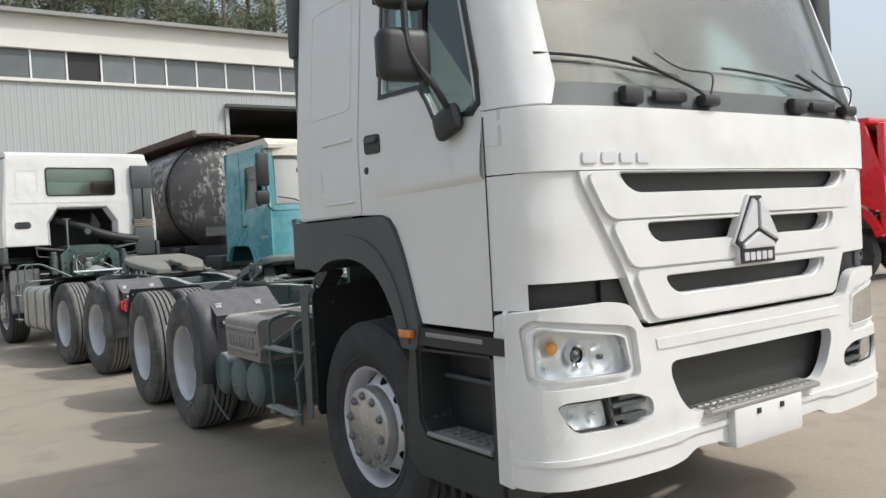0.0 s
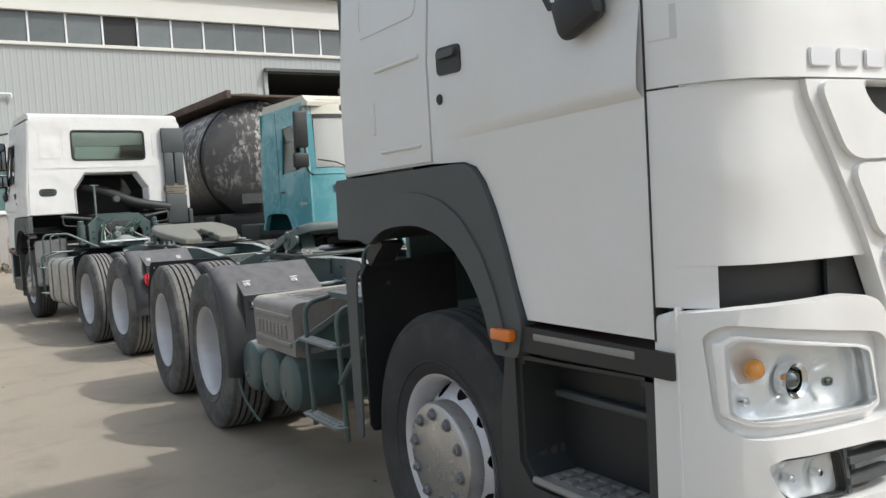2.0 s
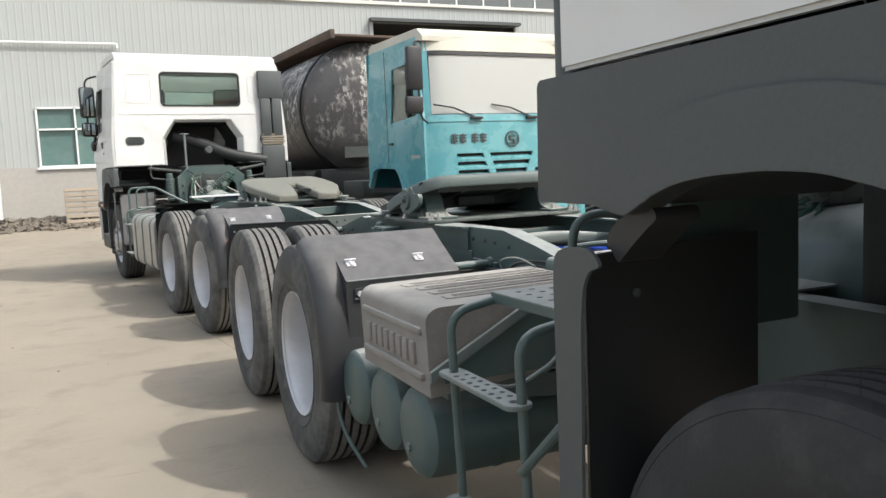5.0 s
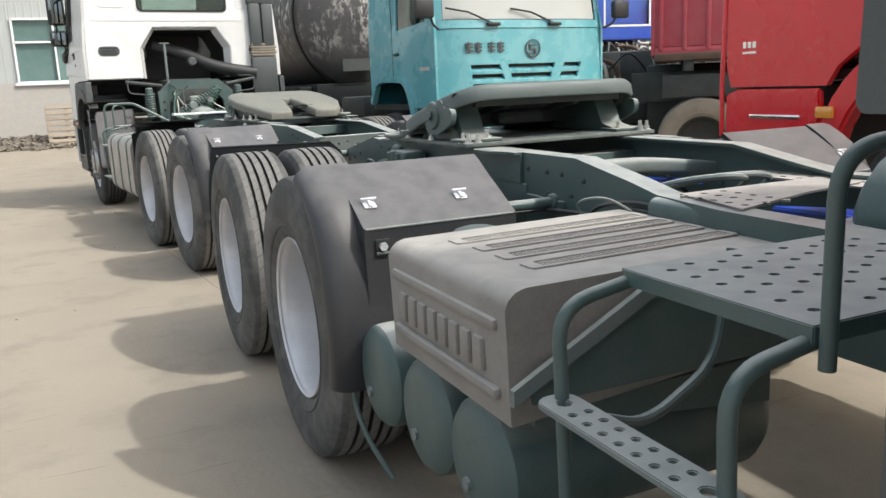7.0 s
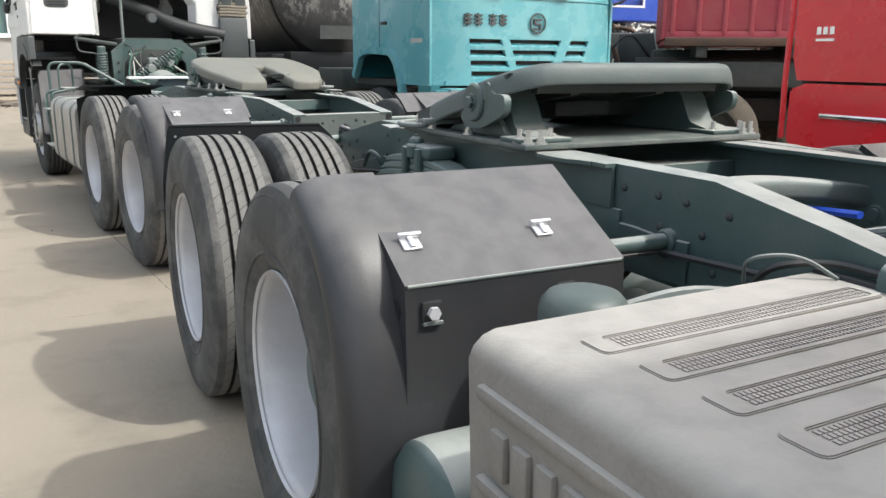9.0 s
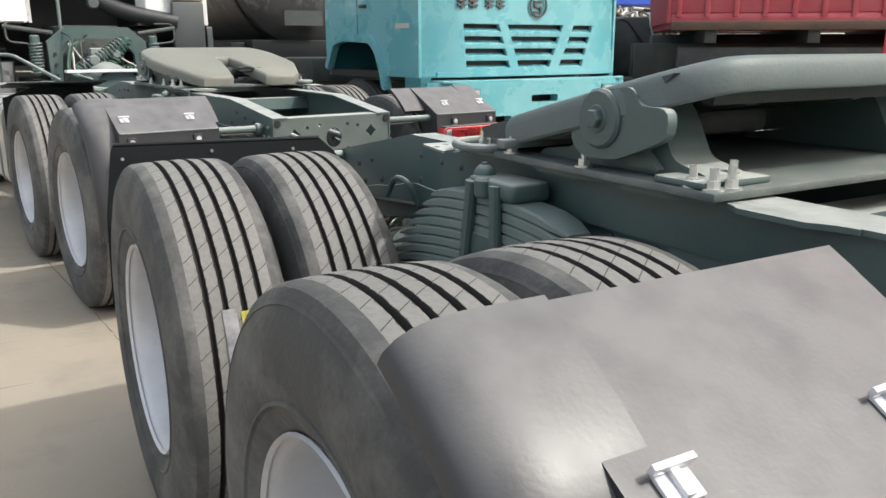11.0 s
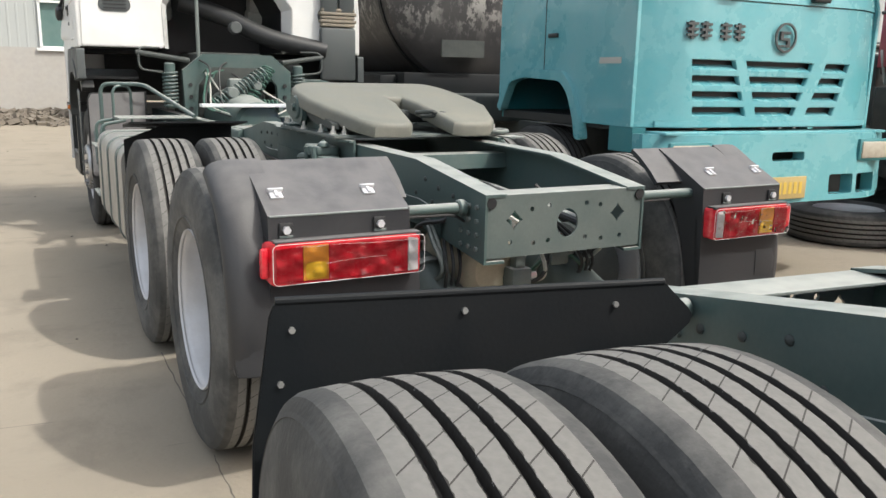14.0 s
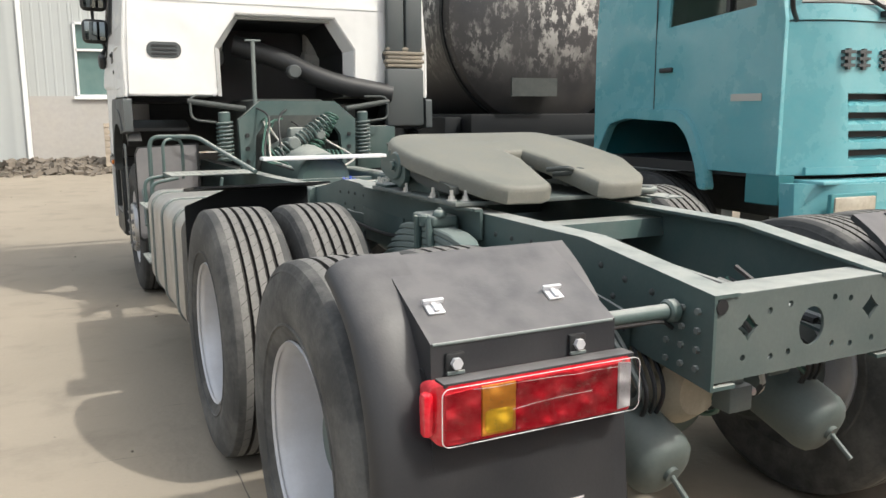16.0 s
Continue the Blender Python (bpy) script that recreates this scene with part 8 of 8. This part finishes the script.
    wk = part("walkway", span(M(), (-0.75, 3.9, 3.56), (0.6, 11.2, 3.60), 0.006), RUST, tank, "dark plank walkway on the tank")
    part("walkway_edge", span(M(), (-0.80, 3.85, 3.52), (-0.72, 11.2, 3.66), 0.006), RUST, wk)
    part("hatch", rod(M(), (0, 5.0, 3.5), (0, 5.0, 3.75), 0.25, 20, edge=0.02), RUST, tank)
    part("tank_sign", span(M(), (-0.62, 3.96, 1.62), (-0.10, 3.985, 1.80)), GREASE, tank)
    part("rear_lamp_box", span(M(), (-0.9, 2.6, 1.0), (0.9, 3.4, 1.25), 0.03), GREASE, t)
    return t


teal_truck(pose(2.79, 9.47, 0, 0, 0, 3.5))


# ---- red truck beside the tractor ----
def red_truck(m, grp):
    t = thing("red_truck", "glossy red truck cab with dark wheel arch", "truck", grp, m)
    for s in (-1, 1):
        sx = lambda u, v, w: (s * (1.24 - max(0, v - 2.0) * 0.06 - w), u, v)
        win = [(0.55, 2.05), (1.40, 1.98), (1.40, 2.85), (0.75, 2.85)]
        out = [(0.10, 1.36), (0.40, 1.42), (0.60, 1.55), (0.95, 1.62), (1.30, 1.56), (1.55, 1.38), (1.62, 1.27), (2.36, 1.27), (2.40, 1.40), (2.40, 3.1), (0.5, 3.1), (0.12, 2.0)]
        side = part("cab_side", plate(out, [win], 0.04, sx, (0.5, 1.0, 1.5, 2.0), (1.5, 2.0, 2.5), 0.010), REDP, t)
        part("window_glass", plate(win, [], 0.006, lambda u, v, w: (s * (1.22 - max(0, v - 2.0) * 0.06 - w), u, v)), WIN, side)
        lower = [(1.70, 0.90), (2.30, 0.86), (2.40, 0.94), (2.40, 1.22), (2.30, 1.255), (1.66, 1.255), (1.64, 1.1)]
        low = part("lower_panel", plate(lower, [], 0.05, lambda u, v, w: (s * (1.25 - w), u, v), (), (), 0.014), REDP, t)
        part("trim_strip", span(M(), (s * 1.24, 1.78, 1.075), (s * 1.262, 2.18, 1.10), 0.004), CHROME, low)
        a_o = arc(0.92, 0.80, 0.76, 172, 12, 16)
        a_i = arc(0.92, 0.80, 0.60, 172, 12, 16)
        ar = part("wheel_arch", plate(a_o[::-1] + a_i, [], 0.12, lambda u, v, w: (s * (1.275 - w), u, v), (), (), 0.02), REDP, t)
        part("side_marker", box(M(), (s * 1.283, 1.585, 1.12), (0.03, 0.12, 0.07), 0.012), AMBER, ar)
        for k in range(3):
            part("number_bar", span(M(), (s * 1.238, 2.155 + k * 0.04, 1.513), (s * 1.2425, 2.183 + k * 0.04, 1.553)), CHROME, side)
        part("number_bar", span(M(), (s * 1.238, 2.15, 1.478), (s * 1.2425, 2.265, 1.492)), CHROME, side)
        part("rear_trim", tube(M(), bend([(s * 1.25, 2.42, 0.95), (s * 1.25, 2.43, 1.3), (s * 1.20, 2.43, 3.0)], 0.05), 0.016, 8), REDP, side)
        add_wheel(t, s * 1.05, 0.92, "front", s, 9)
    part("front_wall", box(M(), (0, 0.18, 2.0), (2.4, 0.16, 2.1), 0.05), REDP, t)
    part("back_wall", span(M(), (-1.2, 2.34, 1.3), (1.2, 2.40, 3.08), 0.02), REDP, t)
    part("roof", box(M(), (0, 1.38, 3.12), (2.3, 1.95, 0.14), 0.05), REDP, t)
    part("inner_shield", span(M(), (-1.19, 1.66, 0.5), (1.19, 2.38, 1.28), 0.02), BLACK, t)
    part("cab_floor", span(M(), (-1.15, 0.2, 1.30), (1.15, 2.36, 1.36)), BLACK, t)
    part("bench_seat", box(M(), (0, 1.7, 2.0), (2.0, 0.4, 1.2), 0.08), INTERIOR, t)
    for s in (-1, 1):
        part("frame_rail", span(M(), (s * 0.36, 0.3, 0.75), (s * 0.43, 2.9, 1.0), 0.01), GREASE, t)
    return t


red = red_truck(pose(3.34, 3.38, 0), "red trucks")
copy_thing(red, pose(13.5, 5.5, 0))


# ---- old red cargo truck standing aslant ----
def cargo_truck(m):
    t = thing("cargo_truck", "old faded red cargo truck with mud-caked wheels", "truck", "", m)
    bed = part("cargo_bed", span(M(), (0, 0, 1.54), (5.0, 2.3, 1.70), 0.02), REDOLD, t)
    for y in (0.0, 2.26):
        part("bed_side", span(M(), (0, y, 1.70), (5.0, y + 0.04, 3.25), 0.008), REDOLD, bed)
        for k in range(18):
            yy = y - 0.022 if y == 0 else y + 0.04
            part("bed_rib", span(M(), (0.05 + k * 0.28, yy, 1.66), (0.10 + k * 0.28, yy + 0.022, 3.22), 0.006), REDOLD, bed)
        part("bed_rail", span(M(), (0, y - 0.05, 3.20), (5.0, y + 0.09, 3.30), 0.01), REDOLD, bed)
        part("bed_sill", span(M(), (0, y - 0.03, 1.53), (5.0, y + 0.06, 1.62), 0.01), RUST, bed)
    part("tail_board", span(M(), (-0.04, 0, 1.60), (0.0, 2.3, 3.25), 0.008), REDOLD, bed)
    for k in range(5):
        part("bed_bearer", span(M(), (0.35 + k * 1.0, 0.02, 1.40), (0.47 + k * 1.0, 2.28, 1.54), 0.01), GREASE, bed)
    for y in (0.7, 1.5):
        part("frame_rail", span(M(), (-0.3, y, 1.02), (5.4, y + 0.08, 1.40), 0.01), GREASE, t)
    for x in (0.58, 1.93):
        for y, sp in ((0.20, 90), (0.52, 90), (2.10, -90), (1.78, -90)):
            w = new("tyre", MUD_TYRE)
            w.parent, w.matrix_basis = t, pose(x, y, 0.535, 0, 0, sp)
            w2 = new("rim", MUD_RIM)
            w2.parent, w2.matrix_basis = t, pose(x, y, 0.535, 0, 0, sp)
        part("axle", rod(M(), (x, 0.3, 0.535), (x, 2.0, 0.535), 0.11, 16), GREASE, t)
    part("spring_pack", box(M(), (1.25, 0.75, 0.80), (1.1, 0.10, 0.28), 0.03), GREASE, t)
    # added dark block that closes the bright view under the bed
    part("dark_filler", span(M(), (-0.1, 0.95, 0.55), (3.6, 1.35, 1.50), 0.03), GREASE, t)
    part("side_board", span(M(), (0.10, 0.10, 1.08), (3.2, 0.16, 1.36), 0.01), GREASE, t)
    for x in (2.85, 3.25):
        part("air_tank", rod(M(), (x, 0.05, 0.85), (x, 0.75, 0.85), 0.18, 20, edge=0.04), GREASE, t)
    return t


MUD_TYRE, MUD_RIM = TYRE_MESH.copy(), DISH.copy()
MUD_TYRE.materials[0], MUD_RIM.materials[0] = DUSTY, GREASE
cargo_truck(pose(4.78, 9.78, 0, 0, 0, -40))


# ---- blue truck far behind ----
def blue_truck(m):
    t = thing("blue_truck", "bright blue truck cab on a bare chassis", "truck", "", m)
    win = [(0.55, 2.40), (1.55, 2.40), (1.55, 3.20), (0.55, 3.20)]
    c = part("cab_front", plate([(0, 2.10), (2.3, 2.10), (2.3, 3.9), (0, 3.9)], [win], 0.06, lambda u, v, w: (u, w, v), (), (), 0.02), BLUEP, t)
    part("window_glass", plate(win, [], 0.01, lambda u, v, w: (u, 0.02 + w, v)), SCREEN, c)
    part("window_seal", plate([(0.51, 2.36), (1.59, 2.36), (1.59, 3.24), (0.51, 3.24)], [win], 0.02, lambda u, v, w: (u, w - 0.01, v)), FRAME_W, c)
    part("cab_body", span(M(), (0.02, 0.062, 2.10), (2.28, 1.9, 3.88), 0.04), BLUEP, t)
    part("cab_pillar", span(M(), (0.22, -0.03, 2.12), (0.34, 0.0, 3.85), 0.02), BLUEP, c)
    for y in (0.5, 1.3):
        part("frame_rail", span(M(), (-3.5, y, 1.1), (4.0, y + 0.08, 1.4), 0.01), GREASE, t)
    part("engine", box(M(), (0.9, 0.8, 1.7), (1.2, 0.9, 0.8), 0.1), GREASE, t)
    rng = random.Random(31)
    for k in range(40):
        x = rng.uniform(-0.2, 2.2)
        part("hose", tube(M(), bend([(x, -0.05, 2.05), (x + rng.uniform(-.3, .3), -0.2, 1.75 + rng.uniform(-.15, .15)), (x + rng.uniform(-.5, .5), -0.25, 1.55 + rng.uniform(-.2, .2)), (x + rng.uniform(-.3, .3), 0.3, 1.3)], 0.2), rng.uniform(0.014, 0.03), 6), (HOSE_W, HOSE_W, HOSE_B, GREASE)[k % 4], t)
    for k in range(8):
        x = rng.uniform(0, 2.1)
        part("bracket", box(M(), (x, 0.05, rng.uniform(1.5, 2.0)), (rng.uniform(.1, .25), 0.2, rng.uniform(.1, .25)), 0.02), (GREASE, RUST, CHASSIS)[k % 3], t)
    for x in (0.2, 3.4):
        w = new("tyre", MUD_TYRE)
        w.parent, w.matrix_basis = t, pose(x, 0.1, 0.535, 0, 0, 90)
        r = new("rim", MUD_RIM)
        r.parent, r.matrix_basis = t, pose(x, 0.09, 0.535, 0, 0, 90)
    return t


blue_truck(pose(7.7, 15.6, 0, 0, 0, -8))


# ---- scrap between the trucks ----
def scrap_engine(m, seed):
    rng = random.Random(seed)
    t = thing("scrap_engine", "greasy removed engine with loose hoses", "engine", "scrap engines", m)
    part("block", box(M(), (0, 0, 0.62), (0.9, 0.6, 0.75), 0.06), GREASE, t)
    part("sump", box(M(), (0, 0, 0.15), (0.8, 0.45, 0.3), 0.05), GREASE, t)
    for k in range(4):
        part("pipe", tube(M(), bend([(-0.45 + k * 0.28, -0.34, 0.4), (-0.4 + k * 0.28, -0.48, 0.7), (-0.2 + k * 0.2, -0.36, 1.05), (rng.uniform(-.4, .4), 0, 1.1)], 0.15), rng.uniform(0.02, 0.04), 8), (RUST, GREASE, HOSE_W)[k % 3], t)
    for k in range(7):
        a = Vector((rng.uniform(-.5, .5), -0.35, rng.uniform(0.6, 1.2)))
        b = a + Vector((rng.uniform(-.5, .5), rng.uniform(-.3, 0), rng.uniform(-.5, .3)))
        c = b + Vector((rng.uniform(-.4, .4), rng.uniform(-.2, .2), -0.4))
        part("hose", tube(M(), bend([a, b, c], 0.2), 0.016, 6), (HOSE_W, HOSE_B, HOSE_W)[k % 3], t)
    part("pulley", rod(M(), (0.46, 0, 0.6), (0.54, 0, 0.6), 0.16, 20, edge=0.02), RUST, t)
    return t


scrap_engine(pose(5.3, 12.2, 0.55, 0, 0, 10), 1)
scrap_engine(pose(5.1, 13.8, 0.7, 0, 0, -30), 2)
scrap_engine(pose(7.1, 13.6, 0.8, 0, 0, 50), 3)
scrap_engine(pose(6.5, 12.0, 0.75, 0, 0, 25), 4)


def stand(x, y, h):
    b = M()
    for dx in (-0.35, 0.35):
        span(b, (x + dx - 0.08, y - 0.25, 0), (x + dx + 0.08, y + 0.25, h))
    span(b, (x - 0.5, y - 0.3, h - 0.06), (x + 0.5, y + 0.3, h))
    return tagged(new("steel_stand", finish(b, "steel_stand", GREASE)), "greasy low steel stand under an engine", "stand", "steel stands")


stand(5.3, 12.2, 0.55)
stand(5.1, 13.8, 0.7)
stand(7.1, 13.6, 0.8)
stand(6.5, 12.0, 0.75)


def loose_tyre(m):
    t = thing("loose_tyre", "dusty truck tyre lying flat on the ground", "tyre", "loose tyres", m)
    o = new("casing", TYRE_MESH)
    o.parent = t
    o.matrix_basis = pose(0, 0, 0.15, 0, 90, 0)
    r = new("rim", DISH)
    r.parent = t
    r.matrix_basis = pose(0, 0, 0.15, 0, 90, 0)
    return t


loose_tyre(pose(4.95, 10.6, 0, 0, 0, 20))


def scrap_tanks(m):
    """A cut-off frame piece with two air tanks and a battery crate."""
    t = thing("tank_crate", "cut-off greasy frame piece with two air tanks and a crate", "scrap", "", m)
    for x in (-0.30, 0.28):
        part("air_tank", rod(M(), (x, -0.30, 0.52), (x, 0.45, 0.52), 0.19, 24, edge=0.05), GREASE, t)
    part("crate", box(M(), (-0.12, 0.0, 0.86), (0.72, 0.55, 0.26), 0.04), GREASE, t)
    part("drum", rod(M(), (0.42, -0.22, 0.86), (0.42, 0.2, 0.86), 0.20, 22, edge=0.03), GREASE, t)
    for y in (-0.15, 0.3):
        part("cradle", span(M(), (-0.55, y - 0.04, 0.0), (0.55, y + 0.04, 0.36), 0.01), GREASE, t)
    part("shelf", span(M(), (-0.5, -0.25, 0.70), (0.60, 0.35, 0.735), 0.006), GREASE, t)
    for x in (-0.46, 0.56):
        part("post", span(M(), (x - 0.03, 0.30, 0.0), (x + 0.03, 0.36, 0.72), 0.006), GREASE, t)
    part("hose", tube(M(), bend([(-0.4, -0.3, 0.62), (-0.15, -0.38, 0.72), (0.2, -0.36, 0.60), (0.45, -0.3, 0.75)], 0.1), 0.016, 8), HOSE_W, t)
    return t


scrap_tanks(pose(5.6, 11.3, 0, 0, 0, -38))


# ---- dark trailer, added to fill the bright gap behind ----
def flat_trailer(m):
    t = thing("flat_trailer", "made-up dark flat trailer filling the bright gap behind", "trailer", "", m)
    part("platform", span(M(), (0, 0, 1.25), (11.5, 2.4, 1.42), 0.02), GREASE, t)
    for k in range(12):
        part("side_post", span(M(), (0.1 + k * 0.95, -0.02, 1.42), (0.20 + k * 0.95, 0.06, 2.25), 0.008), RUST, t)
    for z in (1.55, 1.80, 2.05):
        part("side_board", span(M(), (0, 0.06, z), (11.5, 0.10, z + 0.20), 0.006), GREASE, t)
    for y in (0.5, 1.6):
        part("frame_rail", span(M(), (0, y, 0.85), (11.5, y + 0.14, 1.25), 0.01), GREASE, t)
    part("tool_box", box(M(), (4.2, 0.25, 0.75), (1.1, 0.45, 0.5), 0.03), GREASE, t)
    part("spare_tank", rod(M(), (5.6, 0.3, 0.7), (6.6, 0.3, 0.7), 0.26, 24, edge=0.04), GREASE, t)
    for x in (1.2, 2.5, 8.4, 9.7):
        w = new("tyre", MUD_TYRE)
        w.parent, w.matrix_basis = t, pose(x, 0.18, 0.535, 0, 0, 90)
        r = new("rim", MUD_RIM)
        r.parent, r.matrix_basis = t, pose(x, 0.17, 0.535, 0, 0, 90)
    return t


flat_trailer(pose(4.6, 17.6, 0, 0, 0, -4))


# ---- pallets and rubble by the hall ----
def pallet(m):
    t = thing("pallet", "weathered wooden pallet among rubble", "pallet", "pallets by the hall", m)
    slat = finish(span(M(), (0, 0, 0), (1.12, 0.095, 0.022)), "slat", WOOD, 0)
    for z in (0.0, 0.12):
        for k in range(7):
            o = new("slat", slat)
            o.parent, o.matrix_basis = t, pose(0, k * 0.165, z)
    for x in (0.0, 0.51, 1.02):
        part("bearer", span(M(), (x, 0, 0.022), (x + 0.10, 1.085, 0.12)), WOOD, t)
    return t


pal = pallet(pose(-2.46, 28.2, 0.145, 82, 0, 3))
copy_thing(pal, pose(-2.5, 27.95, 0.0, 0, 0, 2))
copy_thing(pal, pose(-1.1, 28.4, 0.02, 76, 0, -6))
rb = M()
rng = random.Random(7)
for k in range(520):
    x = rng.gauss(-3.6, 2.2)
    y = 28.6 + rng.gauss(0, 0.55)
    h = max(0.0, 0.30 - abs(y - 28.8) * 0.3) * math.exp(-((x + 3.6) / 3) ** 2)
    s = rng.uniform(0.04, 0.20)
    box(rb, (x, min(y, 29.7), h + s * 0.2), (s, s * rng.uniform(0.5, 1.6), s * rng.uniform(0.3, 0.8)), 0, Euler((rng.uniform(-.5, .5), rng.uniform(-.5, .5), rng.uniform(0, 3))).to_matrix().to_4x4())
tagged(new("rubble", finish(rb, "rubble", RUBBLE, 0)), "heap of grey-brown rubble and scraps", "rubble", kind="stuff")

# ---- stickers on a tyre of the tractor ----
def tread_sticker(x0, x1, a0, a1, material, label):
    b = M()
    n = 8
    lo, hi = [], []
    for k in range(n + 1):
        a = radians(a0 + (a1 - a0) * k / n)
        for x, l in ((x0, lo), (x1, hi)):
            l.append((x, 5.89 + 0.5385 * math.cos(a), 0.535 + 0.5385 * math.sin(a)))
    vl, vh = [b.verts.new(p) for p in lo], [b.verts.new(p) for p in hi]
    for k in range(n):
        b.faces.new((vl[k], vl[k + 1], vh[k + 1], vh[k]))
    r = bmesh.ops.solidify(b, geom=b.faces[:], thickness=0.001)
    return part("tyre_sticker", b, material, TRUCK_A, label)


tread_sticker(-1.052, -0.978, 154.5, 172.5, YELLOW, "torn yellow paper sticker on the tread")
tread_sticker(-1.096, -1.062, 153.5, 171.5, STICKER, "torn grey paper sticker on the tread")
